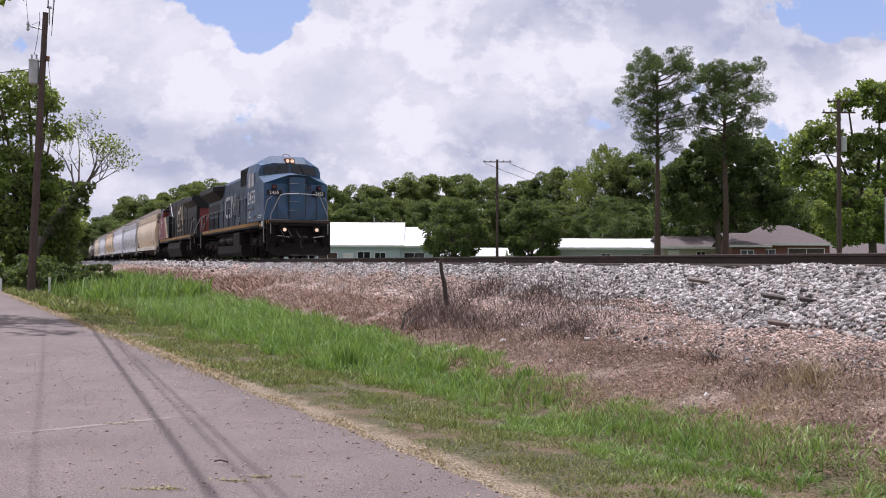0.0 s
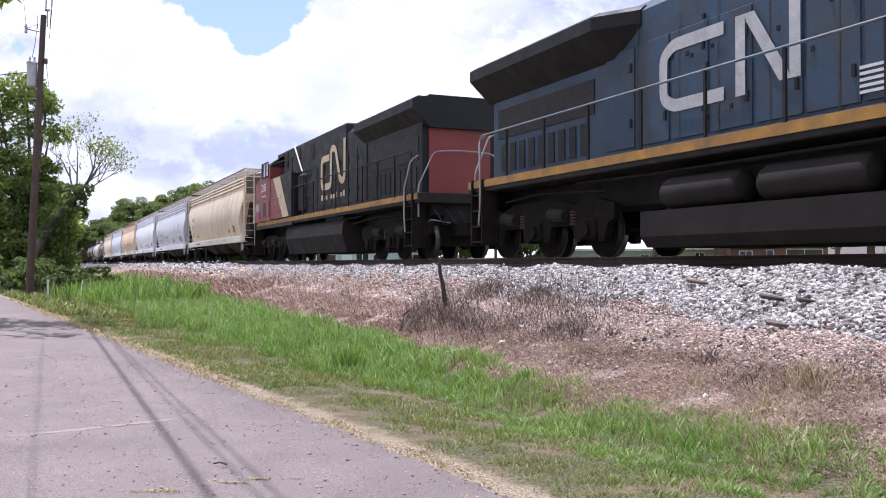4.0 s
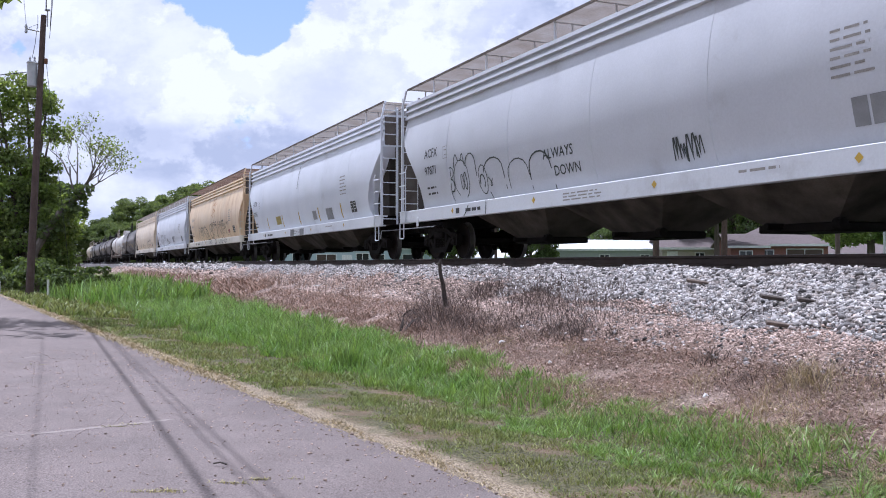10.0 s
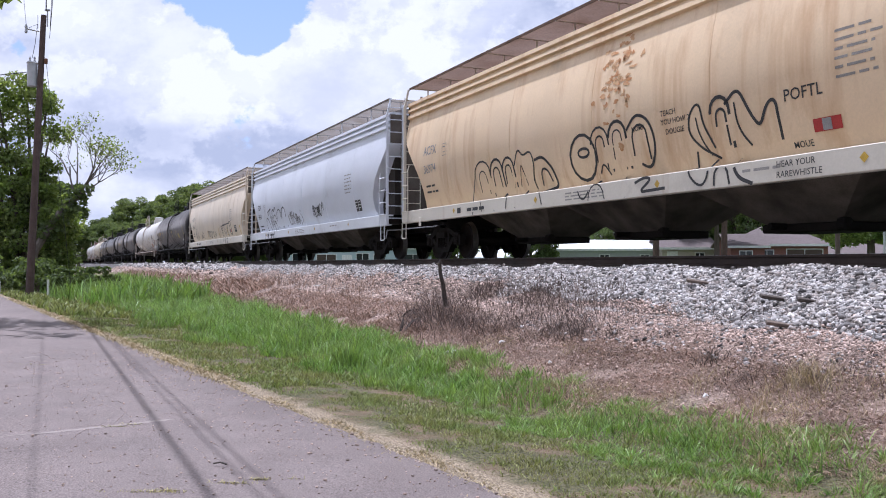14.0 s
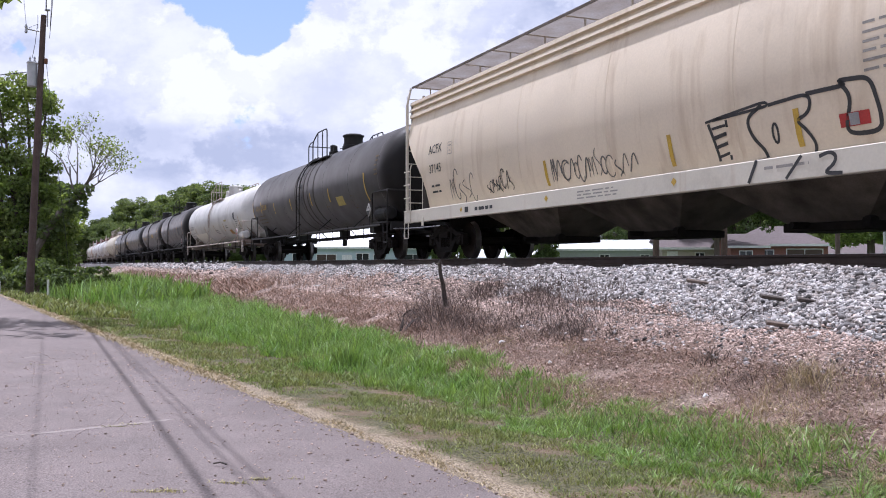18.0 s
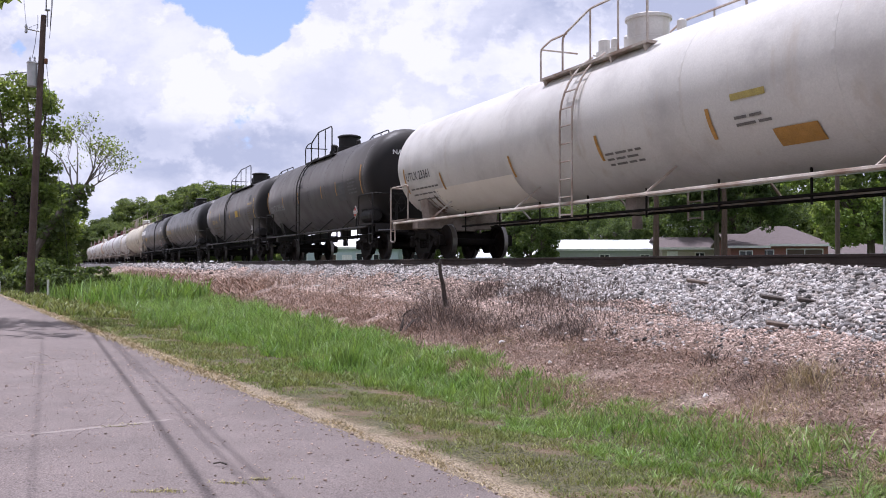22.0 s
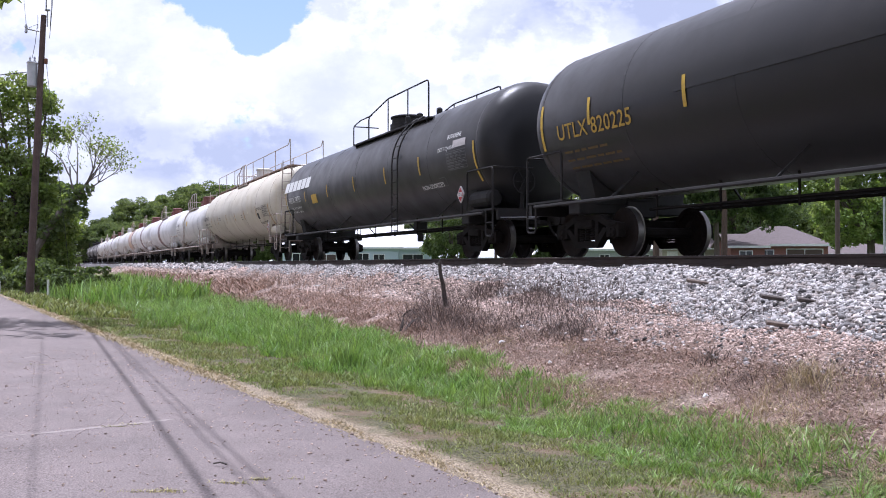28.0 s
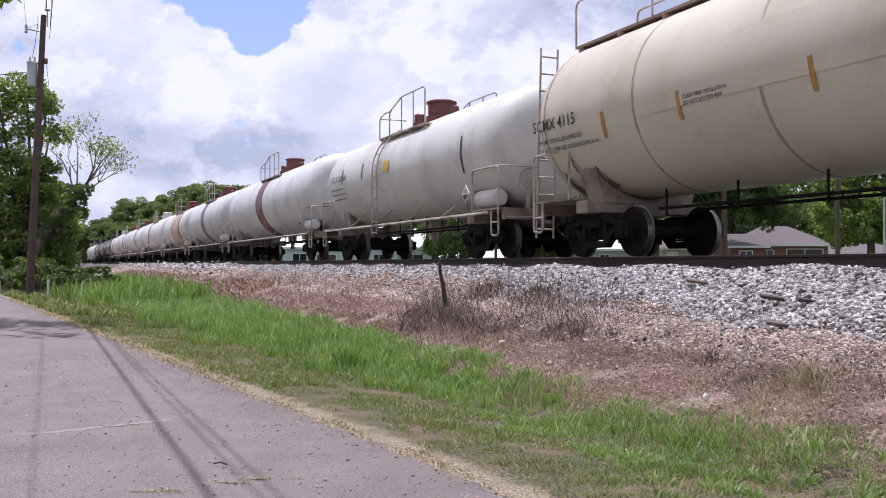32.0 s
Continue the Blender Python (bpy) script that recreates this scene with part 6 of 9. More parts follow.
    wing = [(-0.96, 3.62), (-1.50, 4.12), (-1.50, 4.36), (-1.34, 4.46), (1.34, 4.46), (1.50, 4.36), (1.50, 4.12), (0.96, 3.62)]
    loft(bm, [[(d * x, y * k, z) for y, z in wing] for x, k in ((-h + 0.55, 1.0), (-h + 5.7, 1.0), (-h + 6.5, 0.66))])
    add("radiator_wing", bm, SOOT if blue else coat)
    for s in (-1, 1):
        bm = B()
        bx(bm, -h + 1.0, -h + 5.0, min(s * hw, s * (hw + 0.02)), max(s * hw, s * (hw + 0.02)), 2.75, 3.42)
        add("radiator_screen", bm, M_GRILLE)
        bm = B()
        for k in range(9):
            bx(bm, -h + 1.15 + k * 0.42, -h + 1.40 + k * 0.42, min(s * hw, s * (hw + 0.02)), max(s * hw, s * (hw + 0.02)), 1.98, 2.6)
        add("radiator_vent", bm, M_GRILLE)
    bm = B()
    bx(bm, -0.9, 0.1, -0.38, 0.38, top, top + 0.22, 0.04)
    add("exhaust_stack", bm, M_BLACK)
    # cab
    bm = B()
    zc = 4.98 if blue else 4.74
    cab = [(-1.50, 1.80), (-1.50, 4.16), (-1.40, zc - 0.40), (-0.80, zc), (0.80, zc), (1.40, zc - 0.40), (1.50, 4.16), (1.50, 1.80)]
    low_ = [(y, min(z, 4.58 if abs(y) < 1 else 4.42, zc - 0.05)) for y, z in cab]
    loft(bm, [[(d * x, y, z) for y, z in q] for x, q in ((cabr, cab), (cabf - 0.45, cab), (cabf + 0.16, low_))])
    cabin = add("cab", bm, nose_coat if not blue else coat)
    if not blue:
        bm = B()
        loft(bm, [[(d * x, y * 1.006, z + 0.006) for y, z in cab[1:-1]] for x in (cabr - 0.01, cabf - 0.45)])
        add("cab_roof", bm, SOOT, "soot-black cab roof", cabin)
    for s in (-1, 1):
        up = 0.14 if blue else 0.40
        for x0, x1 in ((cabr + 0.38, cabr + 1.08), (cabr + 1.12, cabr + 1.85)) if blue else ((cabr + 0.32, cabr + 0.80), (cabr + 0.84, cabr + 1.38), (cabr + 1.46, cabr + 1.66)):
            bm = B()
            bx(bm, x0 + 0.05, x1 - 0.05, min(s * 1.500, s * 1.515), max(s * 1.500, s * 1.515), 3.42 + up, 4.0 + up)
            add("side_window", bm, GLASS if blue else GLASS_PALE, "dark cab side window" if blue else "cab side window coloured pale for sky", cabin)
            bm = B()
            for a, b, c, e in ((x0, x1, 3.36 + up, 3.42 + up), (x0, x1, 4.0 + up, 4.05 + up), (x0, x0 + 0.05, 3.42 + up, 4.0 + up), (x1 - 0.05, x1, 3.42 + up, 4.0 + up)):
                bx(bm, a, b, min(s * 1.50, s * 1.53), max(s * 1.50, s * 1.53), c, e)
            add("window_frame", bm, M_PIPE if blue else coat, parent=cabin)
    for s in (-1, 1):
        bm = B()
        xf = lambda z: cabf + 0.165
        y0, y1 = s * 0.10, s * 1.22
        pts = [(y0, 4.12), (y1, 4.04), (s * 1.28, 4.08), (s * 1.28, 4.34), (s * 1.18, 4.40), (y0, 4.50), (s * 0.07, 4.46), (s * 0.07, 4.16)]
        loft(bm, [[(d * (xf(z) + e), y, z) for y, z in pts] for e in (0.0, 0.012)])
        add("windscreen", bm, GLASS, "dark sloping windscreen", cabin)
        bm = B()
        bar(bm, [(xf(4.08) + 0.04, s * 0.7, 4.08), (xf(4.5) + 0.04, s * 0.45, 4.5)], 0.012)
        add("wiper", bm, M_BLACK, parent=cabin)
    # nose
    bm = B()
    n0, n1 = cabf + 0.15, h - 0.86
    # a peaked roof line and a front that folds back at both corners
    for_ = lambda x, w, eave, crest: [(d * xx, y, z) for y, xx, z in ((-w, x[0], 1.80), (-w, x[0], eave), (-0.5, x[1], crest - 0.06), (0, x[1], crest), (0.5, x[1], crest - 0.06), (w, x[0], eave), (w, x[0], 1.80), (0.5, x[1], 1.80), (-0.5, x[1], 1.80))]
    loft(bm, [for_((n0, n0), 1.502, 3.92, 4.14), for_((n1 - 0.33, n1), 1.502, 3.50, 3.92)])
    nose = add("nose", bm, nose_coat)
    bm = B()
    bx(bm, n1 - 0.005, n1 + 0.02, -0.36, 0.34, 1.84, 3.78, 0.01)
    nd = add("nose_door", bm, nose_coat, parent=nose)
    bm = B()
    bx(bm, n1 + 0.018, n1 + 0.028, 0.44, 0.62, 3.2, 3.45, 0.03)
    add("nose_window", bm, GLASS, parent=nose)
    bm = B()
    for y in (-0.385, 0.365, 0.94, -0.94):
        bx(bm, (n1 if abs(y) < 0.5 else n1 - 0.12), (n1 if abs(y) < 0.5 else n1 - 0.12) + 0.008, y - 0.018, y + 0.018, 1.84, 3.78 if abs(y) < 0.5 else 3.1)
    add("nose_seam", bm, M_INK, parent=nose)
    bm = B()
    for z in (2.25, 2.66, 3.09, 3.48):
        bar(bm, [(n1, -0.40, z), (n1 + 0.09, -0.40, z), (n1 + 0.09, 0.04, z), (n1, 0.04, z)], 0.014)
    add("grab_iron", bm, M_PIPE if blue else nose_coat, parent=nose)
    fold = math.atan2(0.33, 1.0)
    for s in (-1, 1):
        m = Matrix.Translation((d * (n1 - 0.185), s * 1.06, 3.06)) @ Matrix.Rotation(s * d * fold, 4, "Z")
        bm = B()
        box(bm, -0.05, 0.05, -0.34, 0.34, -0.12, 0.12, 0.015, m)
        nb = add("number_board", bm, M_BLACK, "black number board with white digits", nose)
        bm = B()
        box(bm, -0.05, 0.045, -0.11, 0.11, 0.15, 0.37, 0.015, m)
        lamp_ = add("marker_lamp_housing", bm, PILOT, parent=nose)
        bm = B()
        tube(bm, [m @ Vector((d * 0.03, 0, 0.26)), m @ Vector((d * 0.065, 0, 0.26))], 0.08, 14)
        add("marker_lamp", bm, material("dark_red_lens", (0.10, 0.008, 0.008), 0.2, fine_amount=0.0), "dark red marker lamp", lamp_)
        v, f = text_points(number_words, 0.155)
        wmax = max(p[0] for p in v)
        me = bpy.data.meshes.new("board_digits")
        me.from_pydata([m @ Vector((d * 0.054, (p[0] - wmax / 2) * d, p[1] - 0.078)) for p in v], [], f)
        hang("board_digits", me, M_WHITE, nose)
    # lamps
    bm = B()
    hz = 4.70
    bx(bm, cabf - 0.35, cabf + 0.17, -0.23, 0.23, hz - 0.14, hz + 0.14, 0.03)
    add("headlight_housing", bm, M_RUST if blue else M_BLACK, parent=cabin)
    bm = B()
    bar(bm, [(cabf - 0.6, -0.16, zc - 0.02), (cabf - 0.6, -0.16, zc + 0.12), (cabf - 0.6, 0.16, zc + 0.12), (cabf - 0.6, 0.16, zc - 0.02)], 0.014)
    add("roof_hoop", bm, M_INK, parent=cabin)
    for s in (-1, 1):
        bm = B()
        tube(bm, [(d * (cabf + 0.13), s * 0.11, hz), (d * (cabf + 0.18), s * 0.11, hz)], 0.088, 14)
        add("headlight", bm, LIGHT_ON if blue else GLASS, "lit twin headlight" if blue else "unlit headlight", cabin)
        bm = B()
        bar(bm, [(cabf + 0.19, s * 0.12, 4.52), (cabf + 0.24, s * 0.3, 4.56), (cabf + 0.24, s * 1.1, 4.50), (cabf + 0.17, s * 1.25, 4.44)], 0.012)
        add("windscreen_rail", bm, M_INK, parent=cabin)
        bm = B()
        tube(bm, [(d * (h - 0.5), s * 0.75, 1.33), (d * (h - 0.27), s * 0.75, 1.33)], 0.115, 14)
        dl = add("ditch_light_housing", bm, PILOT)
        bm = B()
        tube(bm, [(d * (h - 0.28), s * 0.75, 1.33), (d * (h - 0.25), s * 0.75, 1.33)], 0.08, 14)
        add("ditch_light", bm, LIGHT_ON if blue else GLASS, "lit ditch light" if blue else "unlit ditch light", dl)
    # pilot, plough, steps, end rails at both ends
    for e in (1, -1):
        bm = B()
        E_ = lambda x: e * x
        bx(bm, E_(h - 0.85), E_(h - 0.70), -1.10, 1.10, 0.35, 1.62, 0.02)
        bx(bm, E_(h - 0.72), E_(h - 0.45), -0.95, -0.6, 1.18, 1.62, 0.02)
        bx(bm, E_(h - 0.72), E_(h - 0.45), 0.6, 0.95, 1.18, 1.62, 0.02)
        bx(bm, E_(h - 0.72), E_(h - 0.30), -0.30, 0.30, 0.62, 1.08, 0.03)
        add("pilot", bm, PILOT)
        bm = B()
        bx(bm, E_(h - 0.9), E_(h - 0.38), -1.42, 1.42, 1.64, 1.79, 0.03)
        add("end_platform", bm, PLATE_BROWN, "brown rusty end platform")
        if e == 1:
            bm = B()
            rings = []
            for k in range(13):
                y = -1.45 + k * 2.9 / 12
                q = 1 - abs(y) / 1.45
                xb, low, up = h - 0.42 + 0.55 * min(1, q * 1.5) ** 0.7, 0.14 + 0.16 * max(0, 0.18 - q) / 0.18, 0.62 + 0.36 * abs(y / 1.45) ** 1.2
                curve = [(xb - 0.40 * math.sin(t * math.pi / 2) ** 0.8 * (1 if t < 1 else 1), low + (up - low) * t) for t in (0, 0.15, 0.32, 0.52, 0.75, 1.0)]
                rings.append([(d * x, y, z) for x, z in curve] + [(d * (x - 0.05), y, z) for x, z in reversed(curve)])
            loft(bm, rings)
            add("snow_plough", bm, PILOT, sm=40)
        for s in (-1, 1):
            bm = B()
            for k in range(4):
                z = 0.35 + k * 0.36
                bx(bm, E_(h - 1.15), E_(h - 0.62), min(s * 1.12, s * 1.48), max(s * 1.12, s * 1.48), z, z + 0.04)
            bx(bm, E_(h - 1.18), E_(h - 1.14), min(s * 1.10, s * 1.50), max(s * 1.10, s * 1.50), 0.30, 1.80)
            bx(bm, E_(h - 0.64), E_(h - 0.60), min(s * 1.10, s * 1.50), max(s * 1.10, s * 1.50), 0.30, 1.80)
            add("step_well", bm, PILOT)
            bm = B()
            bar(bm, [(E_(h - 0.50), s * 1.34, 1.15), (E_(h - 0.50), s * 1.34, 2.0), (E_(h - 0.42), s * 0.92, 2.92), (E_(h - 0.40), s * 0.70, 2.95)])
            bar(bm, [(E_(h - 1.05), s * 1.52, 0.75), (E_(h - 1.12), s * 1.52, 1.15), (E_(h - 1.12), s * 1.52, 1.95), (E_(h - 0.88), s * 1.42, 2.72), (E_(h - 0.80), s * 1.22, 2.86)])
            bar(bm, [(E_(h - 0.36), s * 1.10, 1.02), (E_(h - 0.20), s * 1.10, 1.06), (E_(h - 0.14), s * 0.55, 0.98)], 0.016)
            add("step_rail", bm, M_PIPE, "pale steel handrail")
        bm = B()
        bar(bm, [(E_(h - 0.40), -0.75, 2.95), (E_(h - 0.40), -0.3, 2.98), (E_(h - 0.40), 0.3, 2.98), (E_(h - 0.40), 0.75, 2.95)])
        add("end_rail", bm, M_PIPE, "pale steel end handrail")
        for k in range(3):
            y = -0.9 + k * 0.35
            bm = B()
            bar(bm, [(E_(h - 0.44), y, 1.35), (E_(h - 0.25), y, 1.25), (E_(h - 0.05), y + 0.1, 0.95), (E_(h + 0.12), y + 0.1, 1.0)], 0.025)
            add("air_hose", bm, M_BLACK)
    # walkway rails
    for s in (-1, 1):
        bm = B()
        bar(bm, [(-h + 0.9, s * 1.40, 1.8), (-h + 0.9, s * 1.40, 2.82 if blue else 2.98), *(((cabr - 3.5, s * 1.40, 2.82), (cabr - 3.0, s * 1.42, 3.12), (cabr - 0.1, s * 1.42, 3.12)) if blue else ((2.9, s * 1.40, 2.98),))], 0.022)
        add("walkway_rail", bm, coat if not blue else material("dull_grey_blue_rail", (0.15, 0.18, 0.21), 0.6, other=(0.09, 0.11, 0.13), scale=3))
        for k in range(9):
            x = -h + 2.2 + k * ((cabr - 0.6 if blue else 2.85) + h - 2.2) / 8
            bm = B()
            z1 = 2.98 if not blue else 2.82 if x < cabr - 3.4 else 3.1
            bx(bm, x - 0.025, x + 0.025, s * 1.40 - 0.02, s * 1.40 + 0.02, 1.78, z1)
            add("stanchion", bm, M_BLACK)
    # fuel tank, reservoirs, trucks
    bm = B()
    tank = [(-1.45, 0.88), (-1.42, 1.24), (-1.34, 1.34), (1.34, 1.34), (1.42, 1.24), (1.45, 0.88), (1.26, 0.27), (-1.26, 0.27)]
    if blue:
        bevel_tank = [(-1.44, 0.32), (-1.44, 0.74), (-0.9, 0.76), (-0.9, 1.35), (0.9, 1.35), (0.9, 0.76), (1.44, 0.74), (1.44, 0.32), (1.30, 0.14), (-1.30, 0.14)]
        loft(bm, [[(d * x, y, z) for y, z in bevel_tank] for x in (-3.4, 3.7)])
        bx(bm, 1.5, 3.2, -1.45, 1.45, 0.40, 1.40, 0.04)
    else:
        loft(bm, [[(d * x, y, z) for y, z in tank] for x in (-3.85, 4.05)])
        bx(bm, -3.45, -1.4, -1.30, 1.30, 1.34, 1.53, 0.02)
    add("fuel_tank", bm, TANK_GREY)
    if blue:
        for s in (-1, 1):
            for x0, x1 in ((-3.0, -1.1), (-0.8, 1.2)):
                bm = B()
                turn_solid(bm, [(d * x0, 0.05), (d * (x0 + 0.06), 0.22), (d * (x0 + 0.15), 0.26), (d * (x1 - 0.15), 0.26), (d * (x1 - 0.06), 0.22), (d * x1, 0.05)], "x", 16, (0, s * 1.18, 1.02))
                add("air_reservoir", bm, TANK_GREY, sm=35)
    bm = B()
    for s in (-1, 1):
        bar(bm, [(-5.6, s * 1.3, 1.40), (-3.4, s * 1.34, 1.36), (3.6, s * 1.34, 1.38), (6.0, s * 1.3, 1.45)], 0.03)
        bar(bm, [(-8.6, s * 1.25, 1.22), (-7.0, s * 1.32, 1.30), (-4.6, s * 1.30, 1.18)], 0.025)
    add("pipework", bm, M_GEAR)
    for e in (-1, 1):
        x0 = e * (h - 3.05)
        bm = B()
        for s in (-1, 1):
            edge = [(-2.85, 0.70), (-2.85, 0.98), (-2.3, 1.10), (-1.5, 1.02), (-0.9, 1.16), (0.9, 1.16), (1.5, 1.02), (2.3, 1.10), (2.85, 0.98), (2.85, 0.70)]
            for k in (2.02, 0.0, -2.02):
                # horn jaws hang down on both sides of each axle box
                edge += [(k + 0.62, 0.62), (k + 0.50, 0.30), (k + 0.30, 0.30), (k + 0.27, 0.72), (k - 0.27, 0.72), (k - 0.30, 0.30), (k - 0.50, 0.30), (k - 0.62, 0.62)]
            prism(bm, [(x0 + a, b) for a, b in edge], min(s * 1.0, s * 1.14), max(s * 1.0, s * 1.14))
        box(bm, x0 - 0.5, x0 + 0.5, -1.0, 1.0, 0.70, 0.95)
        frame_ = add("truck", bm, M_GEAR)
        for s in (-1, 1):
            for k in (-1, 0, 1):
                x = x0 + k * 2.02
                bm = B()
                box(bm, x - 0.26, x + 0.26, min(s * 1.02, s * 1.20), max(s * 1.02, s * 1.20), 0.34, 0.74, 0.04)
                tube(bm, [(x, s * 1.18, 0.52), (x, s * 1.27, 0.52)], 0.14, 12)
                add("axle_box", bm, M_GEAR, parent=frame_)
            for k in (-1, 1):
                x = x0 + k * 1.02
                bm = B()
                tube(bm, [(x - 0.32, s * 1.2, 0.86), (x + 0.28, s * 1.2, 0.80)], 0.13, 10)
                add("brake_cylinder", bm, TANK_GREY, parent=frame_)
                bm = B()
                for j in range(5):
                    turn_solid(bm, [(0.62 + j * 0.06, 0.07), (0.63 + j * 0.06, 0.09), (0.655 + j * 0.06, 0.09), (0.665 + j * 0.06, 0.07)], "z", 8, (x + 0.45, s * 1.12, 0))
                add("spring", bm, M_SPRING, parent=frame_)
        for k in (-1, 0, 1):
            wheelset(eng, x0 + k * 2.02, R_LOCO)
    couplers(eng, h + 0.12, material("rust_red_coupler", (0.055, 0.026, 0.018), 0.9, other=(0.03, 0.018, 0.014), scale=4, fine_amount=0.3))
    # paint: markings on the side of the road
    hood = lambda x, z: (x, -hw - 0.052, z)
    cabinet = lambda x, z: (x, -1.252, z)
    side = lambda x, z: (x, -1.507, z)
    curl2 = lambda q: [(p[0], p[2]) for p in rounded([(x, 0.0, z) for x, z in q], 0.12, 5)]
    curl = lambda q: [(p[0], p[2]) for p in rounded([(x, 0.0, z) for x, z in q], 0.27, 7)]
    if blue:
        lx, lz, k = -3.5, 2.5, 1.45
        # emblem: a bent band, a gap, a zigzag band
        wide = lambda q: [(lx + (x - lx) * k, z) for x, z in q]
        paint("side_emblem", eng, material("faded_white_emblem", (0.50, 0.50, 0.49), 0.7, other=(0.36, 0.37, 0.38), scale=3, amount=0.8), hood, stroke(curl2(wide([(lx + 1.15, lz + 1.02), (lx + 0.3, lz + 1.02), (lx + 0.12, lz + 0.85), (lx + 0.12, lz + 0.15), (lx + 0.3, lz), (lx + 1.15, lz)])), 0.21)
              + stroke(wide([(lx + 1.4, lz - 0.1), (lx + 1.4, lz + 1.1), (lx + 1.55, lz + 1.05), (lx + 2.0, lz + 0.05), (lx + 2.15, lz), (lx + 2.15, lz + 1.2)]), 0.21), label="faded white side emblem")
        paint("cab_number", eng, M_WHITE, lambda x, z: (x, -1.508, z), (), [(number_words, cabr + 0.32, 2.70, 0.62), ("I.C.", cabr + 0.4, 2.02, 0.34)], "white painted running number")
        bare = material("rust_red_bare_metal", (0.065, 0.034, 0.030), 0.85, other=(0.045, 0.028, 0.026), scale=5, fine_amount=0.3)
        for x, z, rx, rz in ((cabr + 1.45, 3.02, 0.12, 0.24), (cabr + 1.0, 2.82, 0.10, 0.09), (cabr + 1.7, 2.46, 0.2, 0.1), (cabr + 0.55, 2.37, 0.2, 0.05), (cabr + 1.2, 2.4, 0.14, 0.05), (cabr + 2.05, 2.02, 0.26, 0.06)):
            paint("bare_patch", eng, bare, lambda x, z: (x, -1.5035, z), [blotch(x, z, rx, rz, int(x * 50))], label="rust-red bare patch")
        for k in range(18):
            g = random.Random(500 + k)
            x, z = cabr + g.uniform(0.1, 4.0), g.uniform(1.95, 3.3)
            paint("chip", eng, M_INK, lambda x, z: (x, -1.5055, z), [blotch(x, z, g.uniform(0.015, 0.04), g.uniform(0.015, 0.05), k)], label="dark paint chip")
        for x, z, w in ((cabr + 0.02, 1.86, 0.03), (cabr + 2.45, 1.86, 0.025)):
            paint("seam", eng, M_INK, lambda x, z: (x, -1.5045, z), rect(x, z, w, 1.4))
        bm = B()
        bx(bm, cabf + 0.05, cabf + 1.55, -1.475, -1.44, 1.40, 1.80, 0.008)
        add("sill_panel", bm, PILOT)
        paint("sill_label", eng, M_WHITE, lambda x, z: (x, -1.479, z), rect(cabf + 0.65, 1.5, 0.4, 0.27))
        paint("warning_label", eng, M_YELLOW, lambda x, z: (x, -1.479, z), rect(cabf + 0.25, 1.53, 0.3, 0.13))
        for k in range(22):
            g = random.Random(k)
            bm = B()
            x, z = -3.8 + g.uniform(0, 6.5), g.uniform(2.0, 3.9)
            box(bm, x - 0.03, x + 0.03, -1.0, -0.965, z - 0.035, z + 0.035)
            add("hinge", bm, M_BLACK)
        for x in (-4.1, -2.95, -2.0, -0.9, 0.35, 1.1):
            paint("door_seam", eng, M_INK, lambda x, z: (x, -0.99, z), rect(x, 1.85, 0.035, 2.2))
        for z in (2.42, 3.05):
            paint("door_seam", eng, M_INK, cabinet, rect(cabr - 3.2, z, 3.1, 0.02))
        paint("seam", eng, M_INK, lambda x, z: (x, -1.504, z), rect(cabr + 0.05, 2.42, 2.3, 0.035))
        paint("builder_print", eng, M_WHITE, side, lines_of_print(cabf + 0.1, 2.02, 0.9, 2, 0.1, 0.05, 6))
    else:
        lx, lz = 0.32, 2.62
        paint("side_emblem", eng, CREAM_P, hood, stroke(curl([(lx + 1.10, lz + 1.12), (lx + 0.1, lz + 1.12), (lx + 0.1, lz + 0.08), (lx + 1.30, lz + 0.08), (lx + 1.30, lz + 1.40), (lx + 1.86, lz + 1.40), (lx + 2.42, lz + 0.16), (lx + 2.94, lz + 0.16),
              (lx + 2.94, lz + 1.6)]), 0.24), label="cream winding emblem band")
        paint("address_print", eng, CREAM_P, hood, [q for k in range(10) if k not in (3, 7) for q in rect(lx + 0.07 + k * 0.30, lz - 0.40, 0.21, 0.15 if k % 3 else 0.2)], label="cream line of print", bars=True)
        # cab end colours: red cab, cream slash over the cabinet
        flat = lambda out: (lambda x, z: (x, -1.490 - out, z))
        paint("red_field", eng, RED_P, flat(0.003), [[(-cabr + 0.03, 3.60), (-6.16, 3.60), (-4.47, 1.83), (-cabr + 0.03, 1.83)]], label="red cabinet side")
        paint("cream_slash", eng, CREAM_P, flat(0.005), [[(-6.16, 3.60), (-4.92, 3.60), (-3.36, 1.83), (-4.42, 1.83)]], label="cream diagonal slash")
        for x, z, w, t_ in ((-6.4, 2.66, 1.75, 0.022), (-6.4, 2.08, 1.75, 0.022), (-6.4, 2.08, 0.022, 0.58), (-4.65, 2.08, 0.022, 0.58), (-4.1, 1.9, 0.02, 1.6)):
            paint("panel_seam", eng, M_INK, flat(0.0075), rect(x, z, w, t_))
        for x, z in ((-6.2, 2.9), (-5.85, 2.95), (-5.3, 2.55), (-4.9, 2.5), (-5.9, 2.3), (-5.1, 2.25), (-4.7, 2.72)):
            paint("latch_mark", eng, M_INK, flat(0.0075), rect(x, z, 0.05, 0.09))
        paint("cab_number", eng, M_WHITE, lambda x, z: (x, -1.512, z), (), [(number_words, -8.50, 3.16, 0.36)], "white running number")
        paint("cab_print", eng, M_WHITE, lambda x, z: (x, -1.508, z), lines_of_print(-8.35, 2.92, 1.0, 1, 0.1, 0.05, 8), bars=True)
